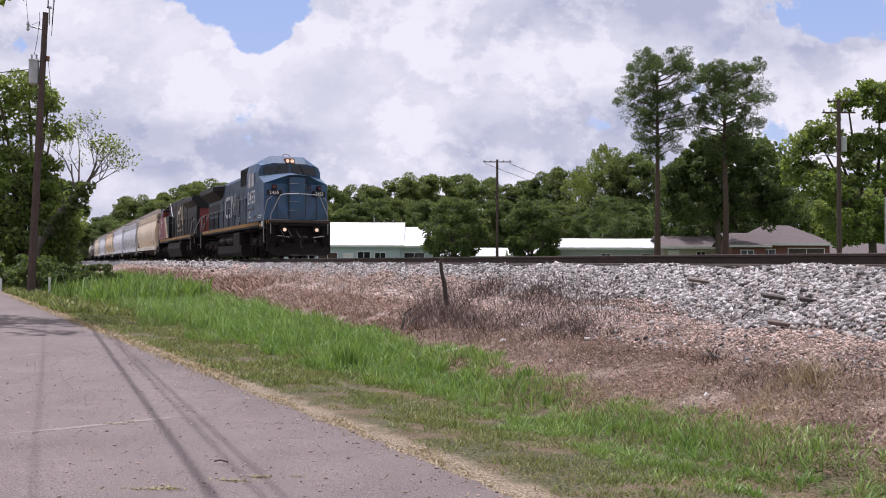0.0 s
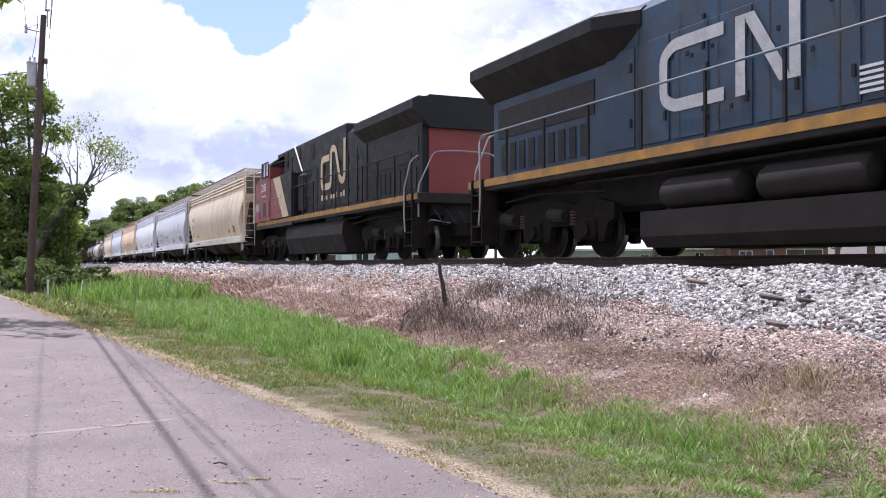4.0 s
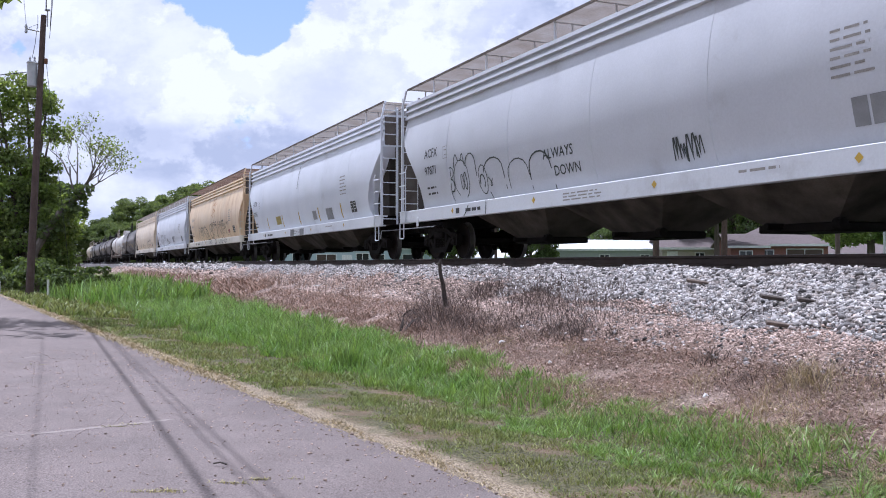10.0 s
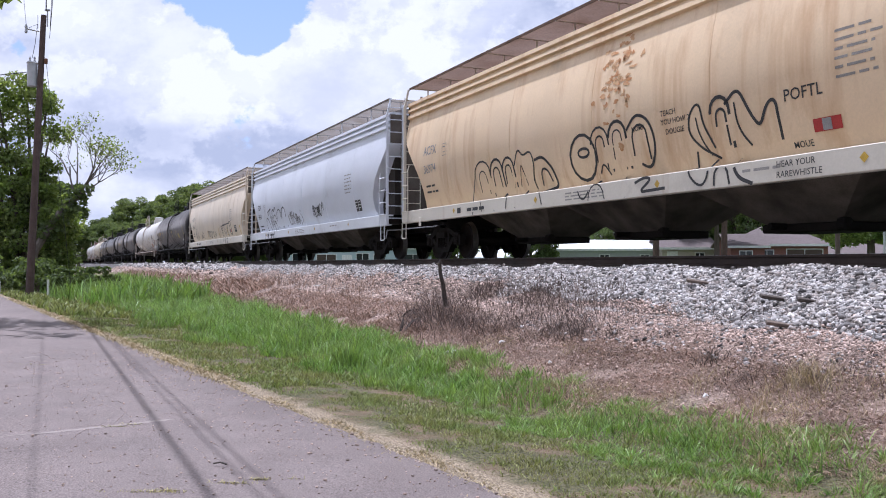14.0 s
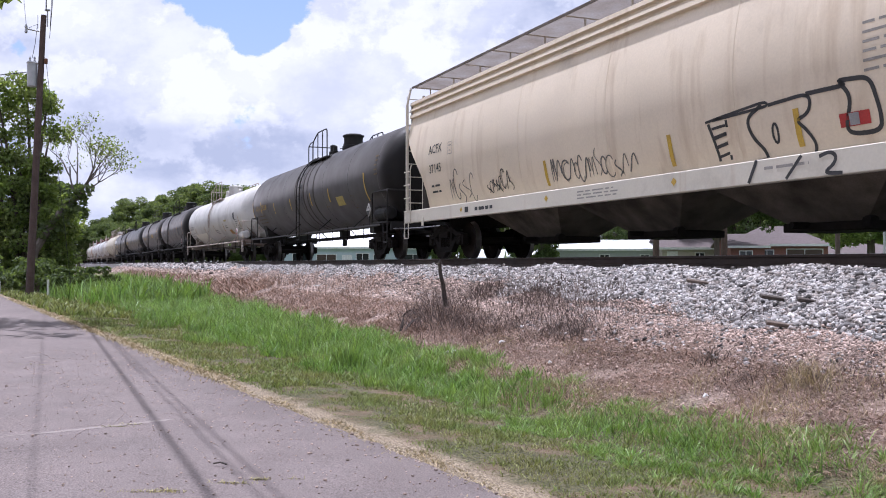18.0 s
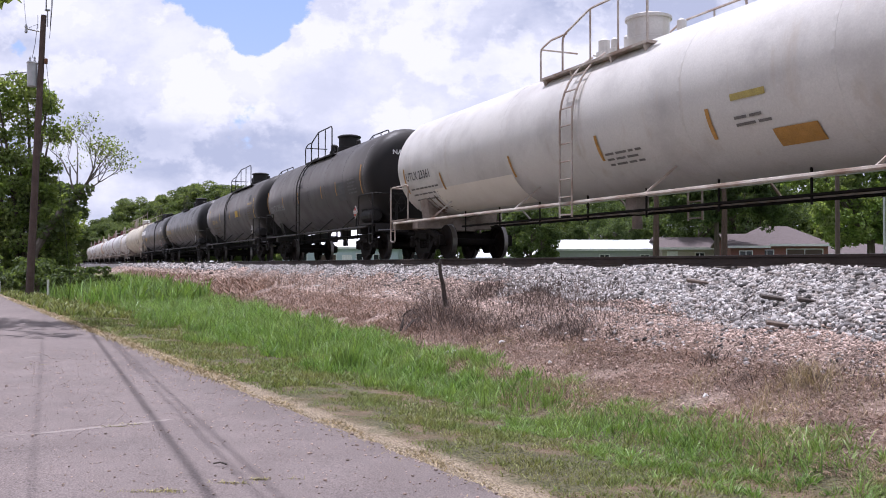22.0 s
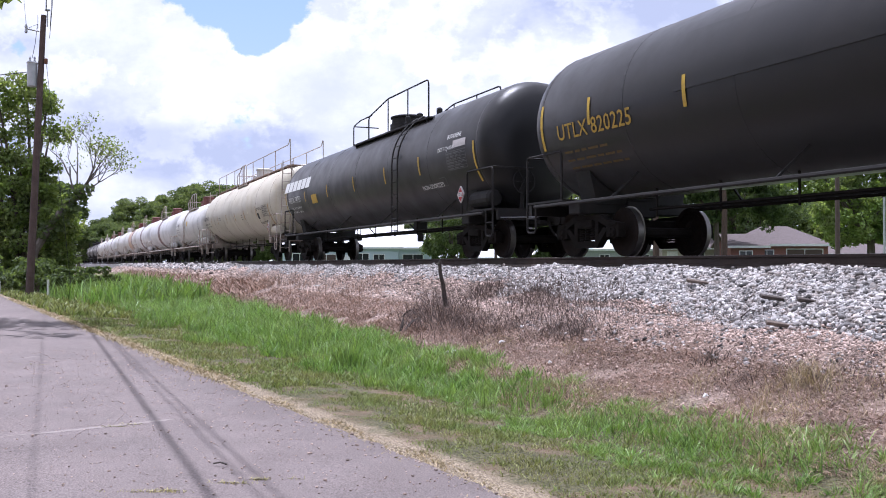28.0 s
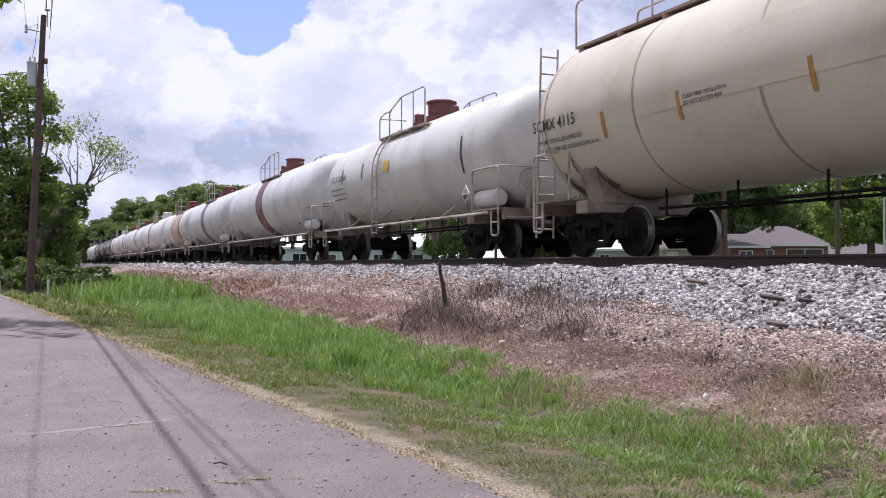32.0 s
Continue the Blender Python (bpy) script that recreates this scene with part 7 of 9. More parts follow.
        paint("nose_plate", eng, M_PIPE, lambda x, z: (x, -1.508, z), rect(-9.62, 2.30, 0.62, 0.36), label="pale grey plate")
        paint("panel_seam", eng, M_INK, lambda x, z: (x, -1.5065, z), rect(-cabr - 0.03, 1.84, 0.03, 2.0) + rect(-9.6, 2.78, 2.85, 0.02))
        bm = B()
        box(bm, -8.11, -7.58, -1.512, -1.49, 2.03, 2.64, 0.01)
        add("cab_hatch", bm, M_INK, "dark open hatch")
        for x0, x1, z0, z1 in ((-7.45, -6.85, 2.0, 2.7), (-9.2, -8.75, 1.95, 2.25)):
            bm = B()
            box(bm, x0, x1, -1.53, -1.50, z0, z1, 0.01)
            add("cab_panel", bm, RED_P)
        bm = B()
        box(bm, -9.75, -2.95, -1.47, -1.44, 1.46, 1.62, 0.008)
        add("sill_panel", bm, PLATE_BROWN, "dirty brown sill below the cab")
        bm = B()
        tube(bm, [(-3.0, -1.34, 4.66), (-1.95, -1.30, 3.55)], 0.03, 5)
        add("mirror_arm", bm, M_WHITE, "white diagonal strut")
    TRAIN.append((eng, behind))
    return eng


locomotive(50.75, 21.0, BLUE, BLUE, 1, "faded blue six-axle diesel locomotive with lit headlights", GOLD, True, "2455")
locomotive(74.75, 21.9, SOOT, RED_P, -1, "black diesel locomotive with red cab and cream stripe", GOLD, False, "2285")


# ---- ballast, gravel, grass and weeds ----
RNG = np.random.default_rng(7)


def scatter_mesh(name, base_v, base_f, pos, rot, size, mat, label, category, tilt=None):
    """Many small pieces in one mesh: each a turned, scaled copy of a base shape."""
    n, k = len(pos), len(base_v)
    c, s = np.cos(rot), np.sin(rot)
    v = np.broadcast_to(base_v, (n, k, 3)).copy() * size[:, None, :]
    if tilt is not None:
        for (p, q), a in zip(((1, 2), (0, 2)), tilt):
            ca, sa = np.cos(a)[:, None], np.sin(a)[:, None]
            u, w = v[..., p] * ca - v[..., q] * sa, v[..., p] * sa + v[..., q] * ca
            v[..., p], v[..., q] = u, w
    x = v[..., 0] * c[:, None] - v[..., 1] * s[:, None]
    y = v[..., 0] * s[:, None] + v[..., 1] * c[:, None]
    v[..., 0], v[..., 1] = x, y
    v += pos[:, None, :]
    verts = v.reshape(-1, 3)
    fs = base_f.shape[1]
    faces = (base_f[None] + (np.arange(n) * k)[:, None, None]).reshape(-1, fs)
    me = bpy.data.meshes.new(name)
    me.vertices.add(len(verts))
    me.vertices.foreach_set("co", verts.astype(np.float32).ravel())
    me.loops.add(faces.size)
    me.loops.foreach_set("vertex_index", faces.astype(np.int32).ravel())
    me.polygons.add(len(faces))
    me.polygons.foreach_set("loop_start", (np.arange(len(faces)) * fs).astype(np.int32))
    me.update()
    me.validate()
    return tagged(hang(name, me, mat), label, category, kind="stuff")


def stone_shapes(count=5):
    out = []
    for q in range(count):
        bm = B()
        r = random.Random(q)
        box(bm, -0.95, 0.95, -0.75, 0.75, -0.55, 0.55)
        for v in bm.verts:
            v.co.x *= r.uniform(0.45, 1.15)
            v.co.y *= r.uniform(0.45, 1.15)
            v.co.z *= r.uniform(0.6, 1.1)
        vs = np.array([v.co[:] for v in bm.verts])
        bm.verts.index_update()
        fs = np.array([[v.index for v in f.verts] for f in bm.faces])
        bm.free()
        out.append((vs, fs))
    return out


STONES = stone_shapes(6)
HEIGHT = np.vectorize(height)


def stones(name, n, xr, yr, size, mat, label, sink=0.3, bias=1.0, foot=0.0, fade=0.0):
    per = n // len(STONES)
    for q, (v, f) in enumerate(STONES):
        x = xr[1] - (xr[1] - xr[0]) * RNG.random(per) ** bias
        y = RNG.uniform(yr[0], yr[1], per)
        s = size * np.exp(RNG.normal(0.0, 0.26, (per, 1))).clip(0.5, 1.9) * RNG.uniform(0.75, 1.25, (per, 3))
        if fade:
            ok = y > fade + 0.5 * patchy(x, y, 0.8, 3.0) + 0.25 * RNG.normal(0, 1, per)
            x, y, s = x[ok], y[ok], s[ok]
        if foot:
            ok = y > foot + 0.28 * patchy(x, y, 0.7, 6.0) + 0.14 * patchy(x, y, 3.1, 2.0) + 0.22 * RNG.random(per) - 0.4 * np.clip((x + 11) / 4, 0, 1)
            x, y, s = x[ok], y[ok], s[ok]
        z = BED(x, y) + s[:, 2] * (0.3 - sink) + RNG.normal(0, 0.35, len(x)) * s[:, 2] - np.where(y > -1.95, 0.05, 0.0)
        tilt = RNG.normal(0, 0.42, (2, len(x)))
        scatter_mesh(name, v, f, np.stack([x, y, z], 1), RNG.uniform(0, 6.28, len(x)), s, mat, label, "gravel", tilt)


def BED(x, y):
    """Top of the crushed stone: crest by the ties, then the slope."""
    a = np.abs(y)
    z = np.where(a < 2.0, 1.325, np.where(a < 3.26, 1.325 - (a - 2.0) / 1.26 * 0.605, 0.72))
    z = np.where((y < -3.26), HEIGHT(x, y), z)
    return z + 0.03 * np.sin(x * 2.1 + y * 3.0) * np.where(y < -3.26, 0.0, np.where(a > 1.9, 1, 0.3))


def patchy(x, y, scale, seed):
    return np.array([noise.noise(Vector((a * scale, b * scale, seed))) for a, b in zip(x, y)])


BALLAST = material("crushed_limestone", (0.355, 0.342, 0.332), 0.9, other=(0.20, 0.172, 0.152), scale=9, amount=0.8, fine=70, fine_amount=0.3, per_island=0.85)
# bed under the stones, coloured dark as the shade in their gaps
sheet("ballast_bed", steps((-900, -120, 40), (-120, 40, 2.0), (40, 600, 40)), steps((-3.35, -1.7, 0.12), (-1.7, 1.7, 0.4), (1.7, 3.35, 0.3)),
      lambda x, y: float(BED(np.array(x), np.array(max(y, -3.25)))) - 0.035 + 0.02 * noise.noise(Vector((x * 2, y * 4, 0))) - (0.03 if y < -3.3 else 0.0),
      material("shaded_ballast_fines", (0.10, 0.088, 0.08), 0.95, other=(0.05, 0.045, 0.042), scale=18, amount=0.9, fine=45, fine_amount=0.5, bump=0.03, bump_scale=16), label="grey crushed-stone track bed", category="ballast")
stones("ballast_stones", 105000, (-15, -2.5), (-3.7, -1.75), 0.0235, BALLAST, "pale grey crushed limestone ballast", 0.25, 1.0, -3.02)
stones("ballast_stones", 36000, (-45, -15), (-3.2, -1.8), 0.026, BALLAST, "pale grey crushed limestone ballast", 0.25, 1.3, -2.62)
stones("ballast_stones", 5000, (-120, -45), (-2.6, -1.9), 0.08, BALLAST, "pale grey crushed limestone ballast", 0.35, 1.3)
stones("spilled_stones", 1100, (-12, -2), (-4.3, -3.1), 0.020, BALLAST, "loose ballast stones on the shoulder", 0.2)
PEBBLE = material("brown_pebbles", (0.46, 0.355, 0.30), 0.95, other=(0.25, 0.18, 0.145), scale=12, fine=60, fine_amount=0.25, per_island=0.6)
stones("gravel_stones", 6500, (-14, -2), (-5.6, -4.35), 0.011, PEBBLE, "small brown gravel on the shoulder", 0.3)
stones("gravel_stones", 52000, (-14, -2), (-4.6, -2.9), 0.0125, PEBBLE, "small brown gravel on the shoulder", 0.3, 1.0, 0.0, -4.1)
stones("gravel_stones", 34000, (-40, -14), (-4.6, -2.35), 0.02, PEBBLE, "small brown gravel on the shoulder", 0.3, 1.3)
stones("gravel_stones", 9000, (-120, -40), (-4.2, -2.3), 0.055, PEBBLE, "small brown gravel far along the shoulder", 0.3, 1.3)

# ties: timber ends under the rails
def build_ties():
    m = material("creosoted_timber", (0.075, 0.058, 0.046), 0.9, other=(0.12, 0.10, 0.085), scale=3, fine=40, fine_amount=0.4, per_object=0.3)
    me = None
    for k in range(140):
        x = -68 + k * 0.52
        if me is None:
            bm = B()
            box(bm, -0.115, 0.115, -1.3, 1.3, -0.17, 0.0, 0.01)
            me = bpy.data.meshes.new("tie")
            bm.to_mesh(me)
            bm.free()
        t = tagged(hang("tie", me, m), "dark creosoted timber railway tie", "railway tie", "railway ties", "structure")
        t.matrix_basis = pose(x, random.uniform(-0.04, 0.04), RAIL - 0.172, 0, 0, random.uniform(-0.6, 0.6))


build_ties()


def blades(name, x, y, tall, width, lean, mat, label, category="grass", ground=None, way=None):
    """Bent blades of grass: two quads and a tip each."""
    n = len(x)
    z = (ground or HEIGHT)(x, y) - 0.02
    a = RNG.uniform(0, 2 * np.pi, n)
    dx, dy = np.cos(a), np.sin(a)
    b = RNG.uniform(0, 2 * np.pi, n) if way is None else way
    lx, ly = np.cos(b) * lean * tall, np.sin(b) * lean * tall
    rows = []
    for t, w in ((0.0, 1.0), (0.45, 0.85), (0.8, 0.5), (1.0, 0.02)):
        cx, cy, cz = x + lx * t * t, y + ly * t * t, z + tall * t * (1 - 0.25 * lean * t)
        for sgn in (-1, 1):
            rows.append(np.stack([cx + sgn * dx * width * w / 2, cy + sgn * dy * width * w / 2, cz], 1))
    v = np.stack(rows, 1)
    base = np.array([[0, 1, 3, 2], [2, 3, 5, 4], [4, 5, 7, 6]])
    faces = (base[None] + (np.arange(n) * 8)[:, None, None]).reshape(-1, 4)
    me = bpy.data.meshes.new(name)
    me.vertices.add(n * 8)
    me.vertices.foreach_set("co", v.astype(np.float32).ravel())
    me.loops.add(faces.size)
    me.loops.foreach_set("vertex_index", faces.astype(np.int32).ravel())
    me.polygons.add(len(faces))
    me.polygons.foreach_set("loop_start", (np.arange(len(faces)) * 4).astype(np.int32))
    me.update()
    return tagged(hang(name, me, mat), label, category, kind="stuff")


GREEN = material("verge_grass", (0.175, 0.235, 0.068), 0.6, other=(0.245, 0.245, 0.105), scale=1.8, amount=0.8, fine_amount=0.2, per_island=0.55, translucent=0.3)
OLIVE = material("worn_olive_grass", (0.22, 0.195, 0.08), 0.75, other=(0.16, 0.18, 0.055), scale=1.6, amount=0.9, fine_amount=0.2, per_island=0.5, translucent=0.2)
LUSH = material("tall_lush_grass", (0.155, 0.275, 0.062), 0.5, other=(0.245, 0.34, 0.11), scale=1.2, amount=0.8, fine_amount=0.2, per_island=0.55, translucent=0.35)
STRAW = material("dry_straw", (0.44, 0.355, 0.225), 0.8, other=(0.31, 0.24, 0.145), scale=2.0, fine_amount=0.2, per_island=0.4, translucent=0.15)
DEAD = material("dead_brown_weeds", (0.38, 0.255, 0.185), 0.9, other=(0.20, 0.13, 0.098), scale=2.0, fine_amount=0.2, per_island=0.45)
EDGE = np.vectorize(ROAD_EDGE)


def verge(n, xr, bias, tall, width, mat, name, label, lo=0.15, hi=0.0, lean=0.7, keep=None):
    x = xr[1] - (xr[1] - xr[0]) * RNG.random(n) ** bias
    e = EDGE(x) + lo
    top = -5.45 + hi + 0.35 * patchy(x, x * 0, 0.5, 4.0) + 0.18 * patchy(x, x * 0, 2.3, 8.0)
    y = e + (top - e) * RNG.random(n)
    ok = top > e
    if keep is not None:
        ok &= keep(x, y, (y - e) / np.maximum(0.1, top - e))
    x, y = x[ok], y[ok]
    h = (tall(x) if callable(tall) else tall) * RNG.uniform(0.45, 1.2, len(x)) * np.maximum(0.35, 1 + 0.9 * patchy(x, y, 1.3, 2.0) + 0.5 * patchy(x, y, 4.0, 7.0))
    return blades(name, x, y, h, width * RNG.uniform(0.6, 1.3, len(x)), lean * RNG.uniform(0.3, 1.2, len(x)), mat, label)


worn = lambda x, y, t: patchy(x, y, 1.6, 9.0) + 0.6 * patchy(x, y, 5.0, 3.0) + 2.2 * np.minimum(t, 0.3) > -0.12 + 0.45 * RNG.random(len(x))
front = lambda x, y, t: t < 0.34 + 0.3 * patchy(x, y, 1.2, 2.5) + 0.2 * RNG.random(len(x))
verge(70000, (-10, -1.5), 1.0, 0.05, 0.009, GREEN, "short_grass", "short mown green grass beside the road", keep=worn)
verge(46000, (-11, -1.5), 1.0, 0.032, 0.008, OLIVE, "short_grass", "worn olive-brown grass near the road edge", lo=0.1, lean=1.1, keep=front)
verge(52000, (-26, -10), 1.2, 0.07, 0.016, GREEN, "short_grass", "short mown green grass beside the road")
verge(30000, (-32, -11), 1.2, 0.045, 0.018, OLIVE, "short_grass", "worn olive-brown grass near the road edge", lo=0.1, lean=1.1, keep=front)
verge(30000, (-75, -26), 1.3, 0.2, 0.05, GREEN, "short_grass", "green grass verge further along the road")
upper = lambda x, y, t: (t > 0.55 + 0.25 * patchy(x, y, 0.45, 1.0)) & (patchy(x, y, 1.1, 5.0) + 0.5 * patchy(x, y, 3.0, 1.0) > 0.12)
ramp_up = lambda x: 0.13 + 0.24 * np.clip((-7 - x) / 17, 0, 1)
verge(16000, (-14, 0.0), 1.0, ramp_up, 0.011, LUSH, "tall_grass", "tall lush green grass along the ditch", lo=0.3, hi=0.05, lean=0.85, keep=upper)
ditch = lambda x, y, t: t > 0.36 + 0.25 * np.clip((x + 20) / 9, 0, 1) + 0.25 * patchy(x, y, 0.4, 1.5) + 0.3 * patchy(x, y, 1.7, 4.5)
verge(40000, (-32, -11), 1.0, ramp_up, 0.015, LUSH, "tall_grass", "tall lush green grass along the ditch", lo=0.5, hi=0.1, lean=0.8, keep=ditch)
verge(26000, (-80, -32), 1.2, 0.62, 0.06, LUSH, "tall_grass", "tall lush green grass far along the ditch", lo=0.8, hi=0.2, lean=0.5, keep=ditch)


def bunches(n, per, xr, tall, width, spread, mat, name, label, keep, lo=0.15, hi=0.0, lean=1.0):
    """Grass in bunches whose blades arch outwards from a common foot."""
    x = RNG.uniform(*xr, n)
    e = EDGE(x) + lo
    top = -5.45 + hi + 0.35 * patchy(x, x * 0, 0.5, 4.0) + 0.18 * patchy(x, x * 0, 2.3, 8.0)
    y = e + (top - e) * RNG.random(n)
    ok = (top > e) & keep(x, y, (y - e) / np.maximum(0.1, top - e))
    x, y = x[ok], y[ok]
    k = RNG.uniform(0.55, 1.35, len(x))
    x, y, k = (np.repeat(a, per) for a in (x, y, k))
    a, d = RNG.uniform(0, 2 * np.pi, len(x)), RNG.random(len(x)) ** 0.7
    tall_ = tall(x) if callable(tall) else tall
    return blades(name, x + np.cos(a) * d * spread * k, y + np.sin(a) * d * spread * k, tall_ * k * RNG.uniform(0.5, 1.15, len(x)) * (1.1 - 0.35 * d), width * RNG.uniform(0.6, 1.4, len(x)),
                  lean * (0.25 + 0.9 * d) * RNG.uniform(0.6, 1.3, len(x)), mat, label, way=a + RNG.normal(0, 0.5, len(x)))


ragged = lambda x, y, t: (t > 0.42 + 0.35 * patchy(x, y, 0.7, 1.0)) & (patchy(x, y, 1.5, 5.0) + 0.6 * patchy(x, y, 4.0, 1.0) > -0.28)
meadow = lambda x, y, t: patchy(x, y, 1.3, 7.0) + 0.7 * patchy(x, y, 4.5, 2.0) > -0.05
bunches(1000, 46, (-9.5, -3.2), 0.095, 0.008, 0.07, LUSH, "grass_bunch", "bunches of lush green grass along the ditch", ragged, 0.35, 0.1)
bunches(620, 40, (-18, -9), 0.19, 0.012, 0.10, LUSH, "grass_bunch", "bunches of lush green grass along the ditch", ragged, 0.4, 0.1, 0.8)
bunches(420, 40, (-34, -17), 0.30, 0.02, 0.17, LUSH, "grass_bunch", "bunches of tall green grass along the ditch", ragged, 0.5, 0.1, 0.7)
bunches(900, 26, (-11, -3.0), 0.055, 0.009, 0.07, GREEN, "grass_bunch", "small bunches of mown grass", meadow, 0.25, -0.3, 1.3)
bunches(420, 30, (-9.5, -3.2), 0.12, 0.006, 0.09, STRAW, "straw_bunch", "bunches of dry straw among the green grass", lambda x, y, t: (t > 0.62) & (patchy(x, y, 1.5, 5.0) < 0.05), 0.3, 0.35, 1.3)


def straw_edge(n, xr, bias, size):
    x = xr[1] - (xr[1] - xr[0]) * RNG.random(n) ** bias
    y = EDGE(x) + RNG.normal(0.10, 0.11, n)
    g = lambda a, b: np.where(b < EDGE(a) + 0.03, 0.0, HEIGHT(a, b))
    blades("straw_edge", x, y, size * RNG.uniform(0.3, 0.9, n), 0.008 * np.ones(n) * (1 + size * 6), RNG.uniform(0.8, 1.7, n), STRAW, "dry straw and clippings along the road edge", "straw", g)


straw_edge(9000, (-11, 2), 1.0, 0.04)
straw_edge(9000, (-40, -11), 1.2, 0.09)


def shoulder_weeds(n, xr, bias, tall, width, lo, hi, mat, thr, seed, label, lean=0.8):
    x = xr[1] - (xr[1] - xr[0]) * RNG.random(n) ** bias
    y = RNG.uniform(lo, hi, n)
    ok = patchy(x, y, 1.1, seed) > thr
    x, y = x[ok], y[ok]
    blades("dry_weeds", x, y, tall * RNG.uniform(0.3, 1.2, len(x)), width * RNG.uniform(0.6, 1.3, len(x)), lean * RNG.uniform(0.4, 1.3, len(x)), mat, label, "weeds", BED)


shoulder_weeds(120000, (-14, -2), 1.0, 0.07, 0.007, -5.8, -4.2, DEAD, -0.36, 3.0, "brown dead weeds on the gravel shoulder", 1.9)
shoulder_weeds(40000, (-14, -2), 1.0, 0.06, 0.007, -4.5, -3.3, DEAD, 0.04, 3.0, "brown dead weeds on the gravel shoulder", 1.8)
shoulder_weeds(60000, (-45, -14), 1.2, 0.11, 0.015, -5.6, -3.75, DEAD, -0.3, 3.0, "brown dead weeds on the gravel shoulder", 1.2)
shoulder_weeds(7000, (-12, -2), 1.0, 0.12, 0.006, -5.7, -4.5, STRAW, 0.08, 6.0, "straw-coloured dry grass on the shoulder", 0.9)
shoulder_weeds(5000, (-12, -2), 1.0, 0.075, 0.006, -5.75, -4.3, STRAW, -0.2, 8.0, "flattened straw on the shoulder", 3.0)
shoulder_weeds(9000, (-90, -30), 1.2, 0.3, 0.05, -5.6, -3.3, DEAD, -0.3, 3.0, "brown dead weeds far along the shoulder", 1.0)


def tuft(x, y, n, tall, spread, mat, label, width=0.008, lean=0.8):
    a = RNG.normal(0, spread, (n, 2))
    blades("weed_tuft", x + a[:, 0], y + a[:, 1], tall * RNG.uniform(0.4, 1.1, n), np.full(n, width), lean * RNG.uniform(0.3, 1.2, n), mat, label, "weed tuft", BED)


def clump(spots, n, tall, spread, mat, label, width=0.008, lean=0.8):
    for x, y in spots:
        k = random.uniform(0.7, 1.3)
        tuft(x, y, int(n * k), tall * k, spread * k, mat, label, width, lean)


# wiry dead weeds round the dead stem and along the foot of the ballast
WIRY = material("grey_brown_dead_stalks", (0.16, 0.115, 0.092), 0.9, other=(0.085, 0.062, 0.052), scale=2.0, fine_amount=0.2, per_island=0.5)
BROWN = "clump of dead grey-brown weeds at the foot of the ballast"
clump(((-15.95, -3.86), (-15.3, -4.0), (-14.75, -4.15), (-15.0, -4.48), (-14.3, -4.1), (-15.6, -4.3), (-14.4, -4.5)), 190, 0.42, 0.26, WIRY, BROWN, 0.008, 1.1)
clump(((-13.92, -4.3), (-13.4, -4.2), (-12.92, -4.26), (-12.3, -4.3), (-17.36, -3.3), (-16.6, -3.5), (-13.3, -4.6)), 130, 0.30, 0.24, WIRY, BROWN, 0.008, 1.1)
clump(((-15.44, -3.03), (-14.99, -2.9), (-15.2, -3.2), (-14.5, -3.05)), 150, 0.36, 0.26, WIRY, BROWN, 0.008, 1.0)
clump(((-13.98, -2.85), (-13.17, -2.99), (-12.38, -3.03), (-11.55, -3.14), (-12.9, -3.2), (-13.6, -3.15)), 150, 0.30, 0.26, WIRY, BROWN, 0.008, 1.0)
clump(((-11.0, -3.3), (-10.3, -3.3), (-9.55, -3.1), (-9.11, -3.1), (-8.5, -3.2)), 90, 0.2, 0.24, WIRY, BROWN, 0.007, 1.1)
clump(((-24.3, -3.25), (-26.9, -3.4), (-29, -3.3), (-32, -3.4), (-35.8, -3.3), (-22, -3.3)), 110, 0.42, 0.35, DEAD, BROWN, 0.014, 0.9)
clump(((-21.86, -4.43), (-19.5, -4.5), (-17.77, -4.62), (-23.5, -4.6), (-20.5, -4.1), (-26.9, -4.3)), 170, 0.28, 0.4, DEAD, "low mat of dead brown weeds", 0.010, 1.4)
EARTH = material("dark_brown_thatch", (0.15, 0.095, 0.065), 0.95, other=(0.09, 0.06, 0.045), scale=3, fine_amount=0.2, per_island=0.4)
spots = random.Random(77)
clump([(spots.uniform(-13, -4.5), spots.uniform(-5.75, -4.4)) for k in range(34)], 190, 0.07, 0.24, EARTH, "dark brown matted weeds on the shoulder", 0.008, 1.8)
clump([(spots.uniform(-13, -5.5), spots.uniform(-4.5, -3.5)) for k in range(14)], 90, 0.05, 0.22, EARTH, "dark brown matted weeds on the shoulder", 0.008, 1.8)
DARK = "small dark wiry dead weed"
clump(((-10.3, -4.12), (-10.15, -4.18), (-9.46, -4.15), (-9.6, -4.05), (-8.7, -3.8), (-8.66, -3.9), (-7.36, -4.34), (-7.5, -4.25), (-7.42, -4.42)), 26, 0.2, 0.05,
      material("charred_stalks", (0.06, 0.045, 0.038), 0.95, other=(0.10, 0.08, 0.065), scale=9), DARK, 0.008, 0.9)
clump(((-6.9, -4.3), (-6.4, -4.35), (-5.9, -4.25), (-5.4, -4.2), (-6.6, -4.5), (-5.7, -4.55), (-5.1, -4.4)), 90, 0.15, 0.16, WIRY, "low tangle of dead grey-brown weeds", 0.006, 1.4)
clump([(spots.uniform(-12.5, -5.0), spots.uniform(-4.75, -3.55)) for k in range(22)], 70, 0.11, 0.10, WIRY, "low tangle of dead grey-brown weeds", 0.006, 1.3)
clump([(spots.uniform(-14.5, -9.5), -4.1 + spots.uniform(-0.25, 0.2)) for k in range(16)], 110, 0.2, 0.2, WIRY, BROWN, 0.007, 1.1)
